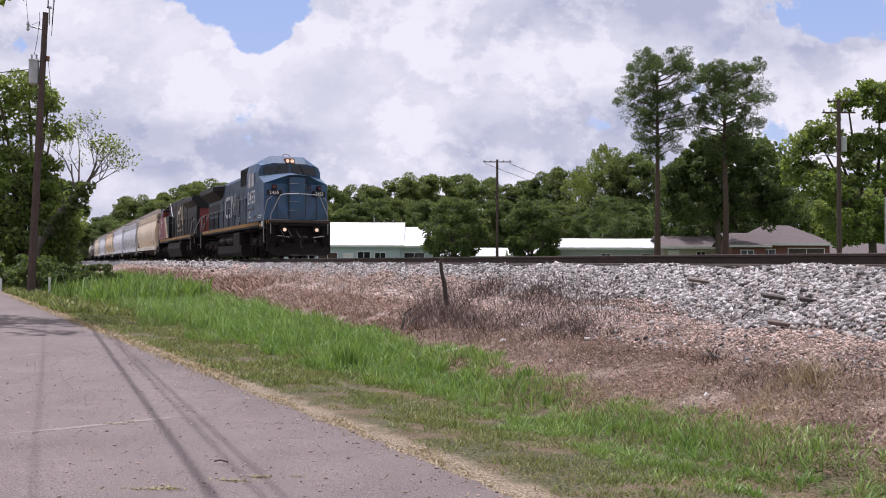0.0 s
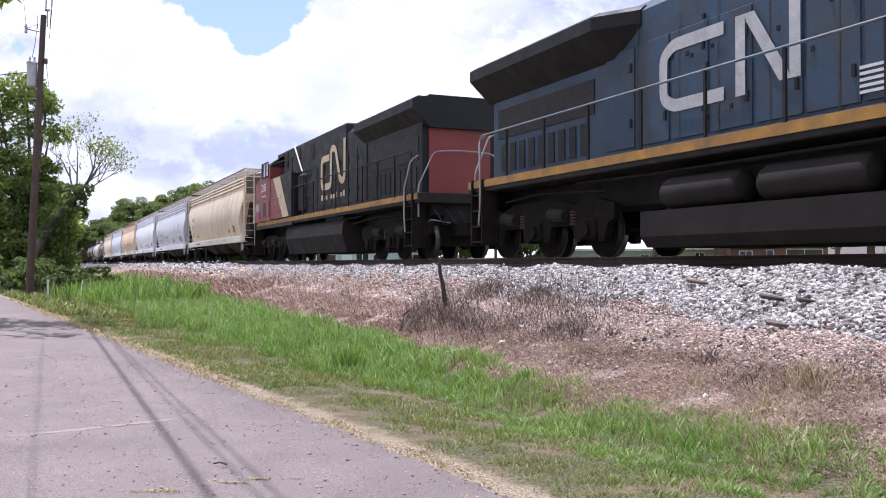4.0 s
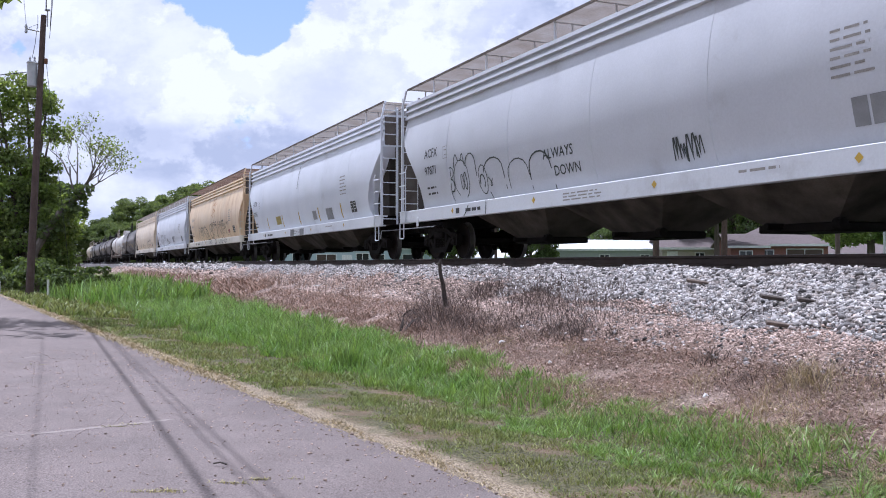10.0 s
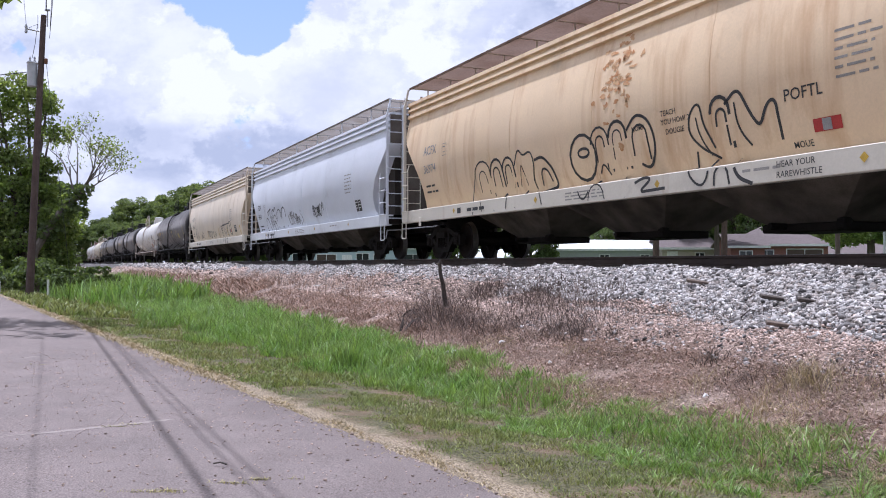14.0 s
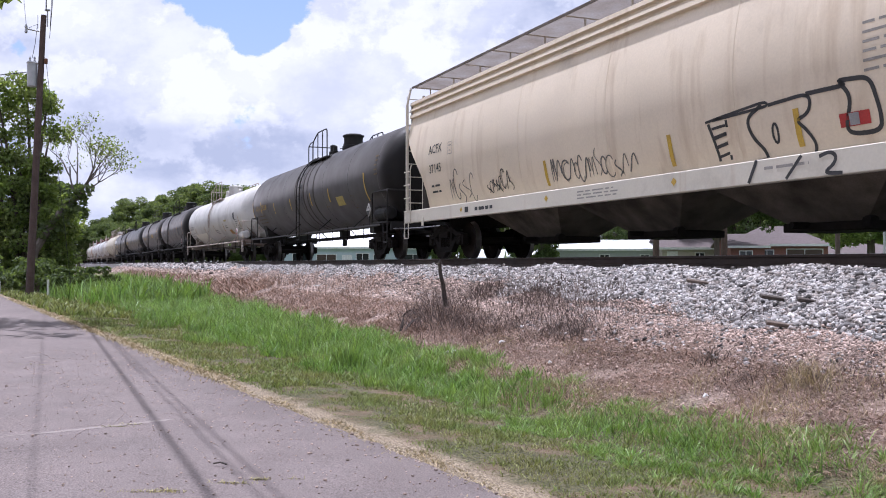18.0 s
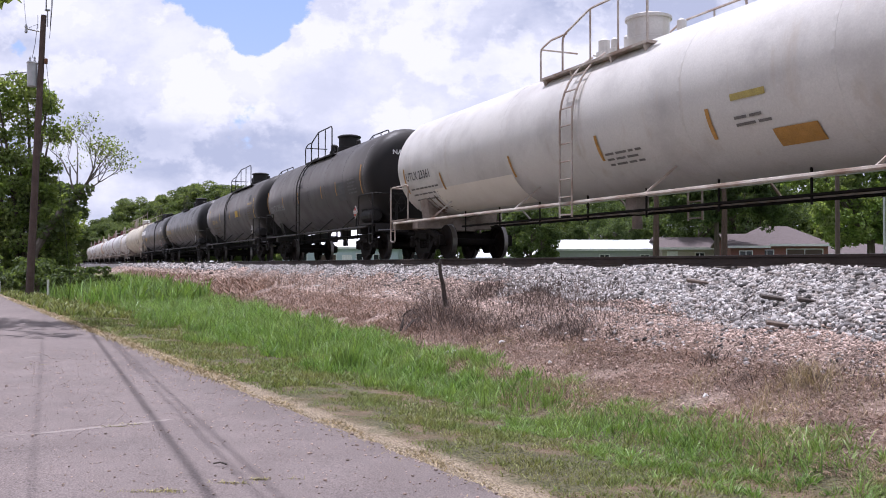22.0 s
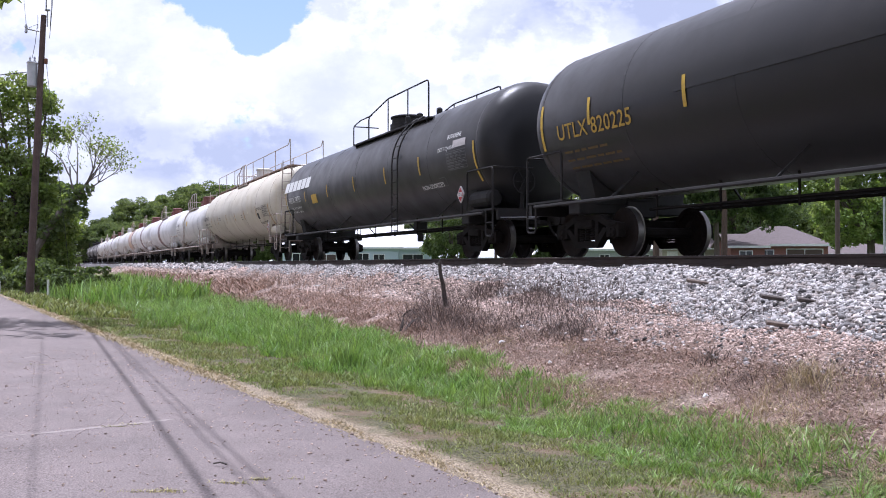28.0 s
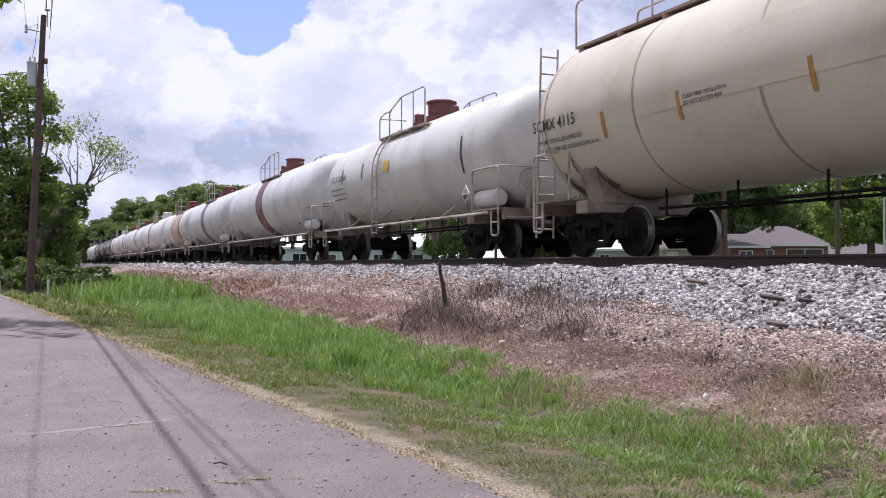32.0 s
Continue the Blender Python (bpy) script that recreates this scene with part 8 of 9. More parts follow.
TALLG = "tuft of tall green grass in the ditch"
clump(((-12.34, -6.67), (-12.2, -6.55), (-12.45, -6.6)), 130, 0.36, 0.09, LUSH, TALLG, 0.014, 0.45)
clump(((-11.14, -6.53), (-10.94, -6.09), (-9.72, -6.19), (-10.13, -5.85), (-8.12, -5.96), (-10.6, -6.3), (-9.3, -6.0), (-8.7, -5.9)), 110, 0.26, 0.15, LUSH, TALLG, 0.012, 0.6)
clump(((-6.49, -5.99), (-5.8, -6.0), (-5.59, -5.83), (-6.1, -5.9), (-5.2, -5.7), (-4.8, -5.6), (-7.1, -5.95), (-6.8, -6.1)), 120, 0.17, 0.17, LUSH, TALLG, 0.009, 0.7)
clump(((-15.0, -6.6), (-17.5, -6.4), (-16.2, -6.1), (-19, -6.3), (-21, -6.0)), 120, 0.42, 0.2, LUSH, TALLG, 0.018, 0.5)
clump(((-6.9, -5.75), (-7.6, -5.7), (-5.3, -5.35), (-4.9, -5.2), (-8.6, -5.65), (-6.2, -5.6)), 60, 0.13, 0.18, STRAW, "dry straw among the green grass", 0.006, 1.2)
clump(((-9.2, -6.9), (-8.2, -6.8), (-11.5, -7.4), (-7.2, -6.7), (-13.2, -7.9), (-10.4, -7.0), (-15.5, -8.2), (-18, -8.4)), 130, 0.05, 0.3, DEAD, "olive-brown worn patch in the grass", 0.008, 1.6)
clump(((-5.98, -4.45), (-5.85, -4.5), (-6.1, -4.5)), 80, 0.26, 0.11, STRAW, "tuft of straw-coloured dry grass", 0.006, 0.8)
clump(((-6.82, -4.93), (-7.63, -5.25), (-6.19, -5.15), (-5.92, -5.02), (-5.6, -4.9), (-5.35, -4.42), (-8.3, -5.5), (-5.0, -4.8), (-8.0, -5.7)), 26, 0.22, 0.09, STRAW, "few straw-coloured dry stalks", 0.005, 0.8)


def dead_stem():
    x, y = -15.16, -3.86
    z = float(BED(np.array(x), np.array(y)))
    bm = B()
    tube(bm, [(x + 0.02, y, z - 0.08), (x - 0.01, y - 0.03, z + 0.22), (x - 0.03, y - 0.05, z + 0.45), (x - 0.045, y - 0.10, z + 0.66), (x - 0.04, y - 0.12, z + 0.84), (x - 0.03, y - 0.09, z + 0.92)], 0.048, 7, True, 0.026)
    tube(bm, [(x - 0.04, y - 0.11, z + 0.80), (x - 0.03, y - 0.16, z + 0.84), (x - 0.03, y - 0.19, z + 0.83)], 0.016, 5)
    tagged(link("dead_sapling", fix(bm), material("charred_bark", (0.035, 0.028, 0.024), 0.95, other=(0.07, 0.055, 0.045), scale=20)), "thin dark dead stem standing in brown weeds", "sapling")
    for a, b, rise, thick in (((-14.5, -5.03), (-15.17, -4.36), 0.10, 0.032), ((-14.5, -5.03), (-14.62, -4.95), 0.24, 0.028), ((-15.94, -4.45), (-15.4, -4.36), 0.16, 0.02), ((-8.3, -3.25), (-8.05, -3.05), 0.12, 0.010)):
        za, zb = (float(BED(np.array(p[0]), np.array(p[1]))) for p in (a, b))
        bm = B()
        mid = ((a[0] + b[0]) / 2, (a[1] + b[1]) / 2 + 0.05, (za + zb) / 2 + rise)
        tube(bm, [(*a, za - 0.01), (a[0] * 0.7 + mid[0] * 0.3, a[1] * 0.7 + mid[1] * 0.3 + 0.03, za + rise * 0.6), mid, (*b, zb + rise * 0.4)], thick, 6, True, thick * 0.5)
        tagged(link("dead_branch", fix(bm), MATS["charred_bark"]), "bent dark dead branch lying among weeds", "branch")


dead_stem()


def litter():
    wood = material("weathered_plank", (0.15, 0.115, 0.092), 0.9, other=(0.08, 0.062, 0.05), scale=8, fine_amount=0.3)
    dark = material("blackened_plank", (0.07, 0.055, 0.045), 0.95, other=(0.04, 0.032, 0.028), scale=8, fine_amount=0.3)
    for x, y, ln, rz in ((-9.76, -2.48, 0.42, 62), (-7.41, -3.39, 0.30, 58), (-8.01, -2.81, 0.46, 66), (-7.55, -2.86, 0.22, 60)):
        bm = B()
        box(bm, -ln / 2, ln / 2, -0.045, 0.045, 0, 0.04, 0.006)
        for v in bm.verts:
            if v.co.x > 0:
                v.co.y *= 0.6
                v.co.z *= 0.8
        ob = tagged(link("wood_scrap", fix(bm), dark if -8.1 < x < -7.5 else wood), "weathered splintered piece of tie lying on stones", "wood scrap")
        ob.matrix_basis = pose(x, y, float(BED(np.array(x), np.array(y))) + 0.045, 14, 8, rz)
    white = material("white_litter", (0.75, 0.74, 0.70), 0.6)
    for x, y, ln in ((-11.69, -5.35, 0.24), (-11.23, -4.75, 0.09), (-6.55, -5.1, 0.05), (-9.4, -5.05, 0.04), (-14.6, -5.3, 0.06)):
        bm = B()
        loft(bm, [[(-ln / 2, -0.015, 0), (-ln / 2, 0.015, 0), (-ln / 2, 0.012, 0.012), (-ln / 2, -0.012, 0.012)], [(0, -0.022, 0.02), (0, 0.022, 0.02), (0, 0.015, 0.035), (0, -0.015, 0.035)],
                  [(ln / 2, -0.015, 0.0), (ln / 2, 0.02, 0), (ln / 2, 0.015, 0.01), (ln / 2, -0.01, 0.01)]])
        ob = tagged(link("litter", fix(bm), white), "small pale scrap of litter on the ground", "litter")
        ob.matrix_basis = pose(x, y, float(BED(np.array(x), np.array(y))) + 0.03, 12, -14, 75)


litter()


ROOTED = material("yellowed_grass", (0.36, 0.31, 0.12), 0.8, other=(0.24, 0.22, 0.09), scale=2, fine_amount=0.2, per_island=0.4)


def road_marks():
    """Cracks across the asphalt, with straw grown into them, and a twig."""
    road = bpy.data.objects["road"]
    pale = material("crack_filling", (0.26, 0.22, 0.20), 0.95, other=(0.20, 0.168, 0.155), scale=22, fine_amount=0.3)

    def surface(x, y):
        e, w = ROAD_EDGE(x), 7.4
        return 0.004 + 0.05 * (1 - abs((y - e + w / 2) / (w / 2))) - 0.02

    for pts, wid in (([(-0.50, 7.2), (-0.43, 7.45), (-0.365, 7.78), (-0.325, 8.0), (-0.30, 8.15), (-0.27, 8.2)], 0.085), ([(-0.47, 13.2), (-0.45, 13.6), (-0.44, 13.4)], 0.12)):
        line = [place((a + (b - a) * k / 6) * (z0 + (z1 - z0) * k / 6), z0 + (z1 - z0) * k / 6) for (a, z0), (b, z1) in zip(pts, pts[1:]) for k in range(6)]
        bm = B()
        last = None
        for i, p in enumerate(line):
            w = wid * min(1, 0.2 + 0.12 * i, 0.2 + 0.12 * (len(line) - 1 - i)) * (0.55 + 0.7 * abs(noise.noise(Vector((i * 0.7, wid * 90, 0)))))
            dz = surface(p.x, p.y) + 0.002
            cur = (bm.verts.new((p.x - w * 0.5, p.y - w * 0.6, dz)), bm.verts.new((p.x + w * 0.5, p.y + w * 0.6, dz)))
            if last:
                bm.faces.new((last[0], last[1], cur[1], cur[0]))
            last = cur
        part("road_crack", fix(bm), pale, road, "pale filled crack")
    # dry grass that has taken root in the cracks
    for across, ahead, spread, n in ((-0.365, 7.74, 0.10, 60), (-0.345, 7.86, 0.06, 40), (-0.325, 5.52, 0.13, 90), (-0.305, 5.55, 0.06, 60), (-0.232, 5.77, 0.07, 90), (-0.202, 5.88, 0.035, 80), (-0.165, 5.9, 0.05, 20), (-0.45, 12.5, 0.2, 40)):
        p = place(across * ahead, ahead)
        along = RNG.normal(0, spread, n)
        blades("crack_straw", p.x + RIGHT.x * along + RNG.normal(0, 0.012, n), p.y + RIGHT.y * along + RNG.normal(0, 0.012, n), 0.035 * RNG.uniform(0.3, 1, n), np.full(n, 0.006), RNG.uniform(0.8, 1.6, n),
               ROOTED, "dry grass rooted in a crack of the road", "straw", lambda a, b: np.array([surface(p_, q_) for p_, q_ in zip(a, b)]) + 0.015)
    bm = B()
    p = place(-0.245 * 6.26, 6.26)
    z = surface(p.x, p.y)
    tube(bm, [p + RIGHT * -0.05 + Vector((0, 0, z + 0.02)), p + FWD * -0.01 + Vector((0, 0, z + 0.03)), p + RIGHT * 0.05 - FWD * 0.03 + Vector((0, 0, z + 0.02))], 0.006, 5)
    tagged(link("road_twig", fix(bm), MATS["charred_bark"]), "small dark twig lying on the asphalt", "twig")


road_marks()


def road_grit(n):
    """Pale and dark chips lying loose on the asphalt."""
    x = RNG.uniform(-16, -2.5, n)
    y = EDGE(x) - 0.05 - 4.5 * RNG.random(n) ** 1.5
    e = EDGE(x)
    z = 0.004 + 0.05 * (1 - np.abs((y - e + 3.7) / 3.7)) - 0.016
    s_ = 0.006 * np.exp(RNG.normal(0, 0.35, (n, 1))) * RNG.uniform(0.7, 1.3, (n, 3))
    scatter_mesh("road_grit", *STONES[2], np.stack([x, y, z], 1), RNG.uniform(0, 6.28, n), s_, PEBBLE, "loose grit on the asphalt", "grit")


road_grit(2600)


# ---- trees ----
BARK = material("grey_brown_bark", (0.11, 0.085, 0.065), 0.95, other=(0.07, 0.055, 0.045), scale=6, fine=25, fine_amount=0.35, bump=0.02, bump_scale=14)
PINE_BARK = material("red_brown_pine_bark", (0.10, 0.06, 0.045), 0.95, other=(0.06, 0.04, 0.032), scale=5, fine=20, fine_amount=0.35, bump=0.02, bump_scale=10)


def leaf_mat(name, a, b):
    return material(name, a, 0.6, other=b, scale=0.25, amount=0.7, fine=3, fine_amount=0.2, per_island=0.45, translucent=0.6)


LEAF_FAR = leaf_mat("broadleaf_green", (0.15, 0.20, 0.085), (0.155, 0.195, 0.09))
LEAF_DARK = leaf_mat("dark_oak_green", (0.11, 0.155, 0.066), (0.12, 0.16, 0.068))
LEAF_LIGHT = leaf_mat("fresh_green", (0.205, 0.265, 0.095), (0.255, 0.31, 0.125))
LEAF_MID = leaf_mat("mid_green", (0.175, 0.25, 0.07), (0.18, 0.245, 0.075))
LEAF_PINE = leaf_mat("pine_green", (0.085, 0.125, 0.06), (0.105, 0.145, 0.07))


def leaves(name, centres, radii, per, size, mat, parent, seed, flat=0.75, aspect=0.55):
    """A crown: leaf-shaped faces strewn through many clumps, denser at each clump's skin."""
    g = np.random.default_rng(seed)
    c = np.repeat(np.array(centres), per, 0)
    r = np.repeat(np.array(radii), per)
    n = len(c)
    d = g.normal(0, 1, (n, 3))
    d /= np.linalg.norm(d, axis=1)[:, None]
    rad = r * g.uniform(0.25, 1.0, n) ** 0.5
    p = c + d * rad[:, None] * np.array([1, 1, flat])
    u = d * 0.6 + g.normal(0, 0.7, (n, 3))
    u /= np.linalg.norm(u, axis=1)[:, None]
    w = np.cross(u, g.normal(0, 1, (n, 3)))
    w /= np.linalg.norm(w, axis=1)[:, None]
    s = (size * g.uniform(0.5, 1.3, n))[:, None]
    v = np.stack([p - u * s, p + w * s * aspect, p + u * s, p - w * s * aspect], 1)
    me = bpy.data.meshes.new(name)
    me.vertices.add(n * 4)
    me.vertices.foreach_set("co", v.astype(np.float32).ravel())
    me.loops.add(n * 4)
    me.loops.foreach_set("vertex_index", np.arange(n * 4, dtype=np.int32))
    me.polygons.add(n)
    me.polygons.foreach_set("loop_start", np.arange(n, dtype=np.int32) * 4)
    me.update()
    return hang(name, me, mat, parent)


def branch_out(bm, r, p, d, length, thick, depth, tips, droop=0.0, n=6):
    """A limb that bends, tapers and forks."""
    pts, q = [p], p
    for k in range(3):
        d = (d + Vector((r.uniform(-0.22, 0.22), r.uniform(-0.22, 0.22), r.uniform(-0.1, 0.16) - droop))).normalized()
        q = q + d * length / 3
        pts.append(q)
    tube(bm, pts, thick, n, True, thick * 0.55)
    tips.append(q)
    if depth:
        for k in range(r.choice((2, 3))):
            e = (d + Vector((r.uniform(-0.8, 0.8), r.uniform(-0.8, 0.8), r.uniform(-0.25, 0.6)))).normalized()
            branch_out(bm, r, pts[r.choice((2, 3))], e, length * r.uniform(0.55, 0.75), thick * 0.52, depth - 1, tips, droop, max(4, n - 1))


def broad_tree(tall, spread, leaf, mat, seed, per, label, name="tree", trunk=0.3, low=0.25, clumps=90, lump=(0.13, 0.25)):
    r = random.Random(seed)
    t = tagged(new(name), label, "tree")
    bm, tips = B(), []
    tube(bm, [(0, 0, -0.2), (r.uniform(-0.1, 0.1), 0, tall * low * 0.5), (r.uniform(-0.2, 0.2), 0.1, tall * (low + 0.12))], trunk, 8, True, trunk * 0.7)
    for k in range(5):
        a = k * 1.26 + r.random()
        branch_out(bm, r, Vector((0, 0, tall * (low + 0.06 * k * 0.5))), Vector((math.cos(a) * 0.8, math.sin(a) * 0.8, 0.9)).normalized(), tall * 0.3, trunk * 0.45, 2, tips)
    part("trunk", fix(bm), BARK, t)
    cs, rs = [], []
    for k in range(clumps):
        a, f = r.uniform(0, 6.28), r.random()
        z = tall * (low + (1 - low) * (0.08 + 0.86 * f))
        shape = math.sin(math.pi * (0.12 + 0.80 * f)) ** 0.7
        d = spread * shape * r.uniform(0.45, 1.0)
        cs.append((math.cos(a) * d, math.sin(a) * d, z))
        rs.append(spread * r.uniform(*lump))
    leaves("crown", cs, rs, per, leaf, mat, t, seed)
    return t


def pine_tree(tall, seed, label, spread=3.6):
    r = random.Random(seed)
    t = tagged(new("pine_tree"), label, "pine tree", "pines")
    bm = B()
    tube(bm, [(0, 0, -0.3), (0.1, 0, tall * 0.3), (-0.05, 0.1, tall * 0.6), (0.05, 0, tall * 0.97)], 0.34, 9, True, 0.07)
    part("trunk", fix(bm), PINE_BARK, t)
    bm, cs, rs = B(), [], []
    for k in range(58):
        f = k / 57
        z = tall * (0.53 + 0.43 * f)
        a = k * 2.4 + r.uniform(-0.5, 0.5)
        full = f / 0.45 if f < 0.45 else (1 if f < 0.7 else math.sqrt(max(0.03, 1 - ((f - 0.7) / 0.3) ** 2)))
        d = spread * (0.3 + 0.72 * full) * r.uniform(0.45, 1.05)
        tip = Vector((math.cos(a) * d, math.sin(a) * d, z + d * r.uniform(0.0, 0.3)))
        tube(bm, [(0, 0, z - 0.5), (tip.x * 0.5, tip.y * 0.5, z - 0.05), tip], 0.075, 5, True, 0.025)
        cs.append(tip[:])
        rs.append(r.uniform(0.6, 1.0))
        for q in range(3 if f > 0.3 else 1):
            u = r.uniform(0.45, 0.98)
            cs.append((tip.x * u + r.uniform(-0.8, 0.8), tip.y * u + r.uniform(-0.8, 0.8), tip.z + r.uniform(-0.3, 0.7)))
            rs.append(r.uniform(0.35, 0.7))
    part("limb_frame", fix(bm), PINE_BARK, t)
    leaves("crown", cs, rs, 200, 0.17, LEAF_PINE, t, seed, 0.8, 0.13)
    return t


def lobed_tree(label, lobes, leaf, mats, seed, per, trunk, lump=(0.45, 0.8), deep=1.0):
    """A tree whose crown grows in lobes: x, z, half width, half height and number of leaf clumps of each."""
    r = random.Random(seed)
    t = tagged(new("tree"), label, "tree")
    bm, foot = B(), min(q[1] - q[3] for q in lobes)
    fork = Vector((0.05, 0, max(1.2, foot + 0.8)))
    tube(bm, [(0, 0, -0.2), (0.08, 0.05, fork.z * 0.5), fork], trunk, 8, True, trunk * 0.75)
    for x, z, w, h, n in lobes:
        tip = Vector((x, r.uniform(-0.3, 0.3) * w, z + h * 0.4))
        tube(bm, [fork, fork.lerp(tip, 0.5) + Vector((r.uniform(-0.3, 0.3), r.uniform(-0.3, 0.3), 0.2)), tip], trunk * 0.5, 6, True, trunk * 0.12)
    part("trunk", fix(bm), BARK, t)
    for k, mat in enumerate(mats):
        cs, rs = [], []
        for x, z, w, h, n in lobes:
            for q in range(n):
                if (q + k) % len(mats):
                    continue
                a, b, d = r.uniform(0, 6.28), r.uniform(-1, 1), r.uniform(0.3, 1.0) ** 0.6
                c = math.sqrt(1 - b * b)
                cs.append((x + w * d * c * math.cos(a), w * deep * d * c * math.sin(a), z + h * d * b))
                rs.append(r.uniform(*lump))
        leaves("crown", cs, rs, per, leaf, mat, t, seed + k)
    return t


def stand(thing, right, ahead, size=1.0, turn=0.0, z=0.25, sx=1.0):
    p = place(right, ahead, z)
    thing.matrix_basis = Matrix.Translation(p) @ Matrix.Rotation(turn, 4, "Z") @ Matrix.Diagonal((size * sx, size * sx, size, 1))
    return thing


def treeline():
    """The wood behind the houses, tree by tree."""
    r = random.Random(5)
    far = [broad_tree(15, 5.2, 0.15, LEAF_FAR, 11, 330, low=0.06, label="broadleaf tree in the wood behind the houses"),
           broad_tree(15, 4.6, 0.15, LEAF_DARK, 12, 330, low=0.06, label="dark broadleaf tree in the wood behind the houses"),
           broad_tree(15, 4.2, 0.15, LEAF_FAR, 13, 330, low=0.06, label="slender broadleaf tree in the wood behind the houses"),
           broad_tree(15, 5.0, 0.16, LEAF_LIGHT, 14, 130, "light green broadleaf tree in the wood")]
    used = set()

    def put(kind, px, top, ahead, wide=1.0):
        tall = (467 - top) / 1600 * ahead + 0.9
        k = tall / 15
        right = (px - 784) / 1600 * ahead
        p = place(right, ahead, 0.2)
        m = Matrix.Translation(p) @ Matrix.Rotation(r.uniform(0, 6.28), 4, "Z") @ Matrix.Diagonal((k * wide, k * wide, k, 1))
        if kind in used:
            copy_thing(far[kind], m)
        else:
            used.add(kind)
            far[kind].matrix_basis = m

    # tops of the wood as they stand against the sky, row behind row
    for px, top, ahead, kind in ((545, 326, 170, 0), (585, 324, 165, 1), (625, 330, 172, 0), (668, 326, 165, 2), (700, 318, 172, 0), (742, 310, 178, 0), (775, 312, 170, 2), (812, 311, 176, 1), (850, 315, 170, 0),
                                 (890, 326, 165, 2), (930, 322, 172, 1), (965, 308, 165, 1), (1000, 300, 160, 0), (1022, 300, 150, 3), (1062, 272, 152, 3), (1098, 300, 150, 3), (1110, 268, 148, 0), (1135, 285, 150, 1),
                                 (1330, 330, 150, 0), (1390, 335, 145, 1), (1440, 330, 150, 0), (1490, 320, 150, 1), (1540, 320, 148, 0), (1600, 300, 140, 1), (1660, 290, 150, 0)):
        put(kind, px, top, ahead, 1.0 if kind != 3 else 0.62)
    for k in range(26):
        px = 540 + k * 42 + r.uniform(-12, 12)
        put(r.choice((0, 1, 1)), px, r.uniform(345, 372), r.uniform(134, 146), 1.25)
    # trees far off beyond the bend, above the train
    for px, top, ahead, kind in ((150, 398, 330, 1), (178, 388, 320, 1), (200, 382, 320, 0), (222, 366, 310, 1), (240, 352, 300, 0), (262, 358, 300, 0), (285, 352, 290, 1), (305, 346, 280, 0), (325, 334, 270, 0),
                                 (345, 330, 262, 1), (368, 325, 255, 0), (392, 328, 250, 1), (415, 330, 245, 0), (440, 334, 240, 1), (470, 332, 230, 0), (505, 330, 220, 1), (130, 404, 340, 1)):
        put(kind, px, top, ahead, 1.2)
    for k in range(15):
        put(r.choice((0, 1)), 140 + k * 27, 398 - k * 1.5, 235 - k * 4, 1.5)
    # rounder trees in the gardens
    garden = broad_tree(8.0, 3.9, 0.14, LEAF_DARK, 21, 240, "round dark garden tree beside the white-roofed house", low=0.12)
    stand(garden, 1.3, 98, 1.0)
    g2 = broad_tree(8.0, 3.3, 0.14, LEAF_DARK, 22, 240, "dark garden tree between the poles", low=0.1)
    stand(g2, 9.4, 96, 0.98)
    stand(copy_thing(g2, Matrix.Identity(4)), 24.5, 118, 1.0, 1.0)
    # pines and what grows round them
    stand(pine_tree(21.0, 31, "tall pine with a bare lower trunk", 4.3), 20.0, 85, 1.0)
    stand(pine_tree(20.2, 33, "tall pine with a fuller crown", 4.4), 26.4, 85, 1.0, 1.0)
    LEAF_DEEP = leaf_mat("deep_pine_wood_green", (0.105, 0.15, 0.066), (0.13, 0.175, 0.078))
    under = broad_tree(12.0, 4.3, 0.15, LEAF_DEEP, 41, 170, "dark bushy tree under the pines", low=0.12)
    stand(under, 34.6, 104, 1.36)
    stand(copy_thing(under, Matrix.Identity(4)), 28.6, 104, 1.12, 2.0)
    stand(copy_thing(under, Matrix.Identity(4)), 38.0, 106, 1.05, 4.0)
    stand(copy_thing(under, Matrix.Identity(4)), 19.6, 107, 0.76, 3.0)
    skirt = lobed_tree("dense young pine filling the space below the tall pines", ((0.3, 11.6, 3.6, 2.8, 60), (4.2, 10.4, 2.5, 3.2, 40), (-3.6, 9.0, 2.4, 2.6, 34), (2.4, 7.8, 4.6, 2.4, 64), (-2.0, 7.2, 4.2, 2.0, 52), (5.6, 7.2, 1.8, 2.6, 24)),
                       0.17, (LEAF_PINE, LEAF_DEEP), 57, 150, 0.3, (0.5, 0.95), 0.7)
    stand(skirt, 26.9, 89, 1.0, math.pi / 2 - HEADING)
    side = lobed_tree("fresh green lobed tree behind the service pole", ((-5.2, 8.6, 1.1, 1.9, 22), (-4.1, 10.4, 0.7, 0.9, 8), (-3.0, 10.6, 0.7, 1.3, 9), (-3.9, 7.0, 2.0, 1.5, 26), (-1.8, 13.2, 0.7, 0.8, 9),
                                                                            (0.6, 13.2, 1.6, 1.9, 34), (2.9, 12.6, 1.5, 1.9, 28), (-1.0, 9.2, 1.5, 2.2, 26), (2.0, 9.0, 2.6, 2.4, 44), (-0.6, 6.2, 3.6, 1.7, 44), (4.4, 6.6, 2.2, 2.4, 24), (-1.6, 3.9, 3.4, 1.5, 40), (2.6, 3.7, 3.0, 1.6, 36)),
                      0.16, (LEAF_LIGHT, LEAF_MID), 51, 110, 0.35, (0.45, 0.8))
    stand(side, 31.2, 66, 1.0, math.pi / 2 - HEADING)
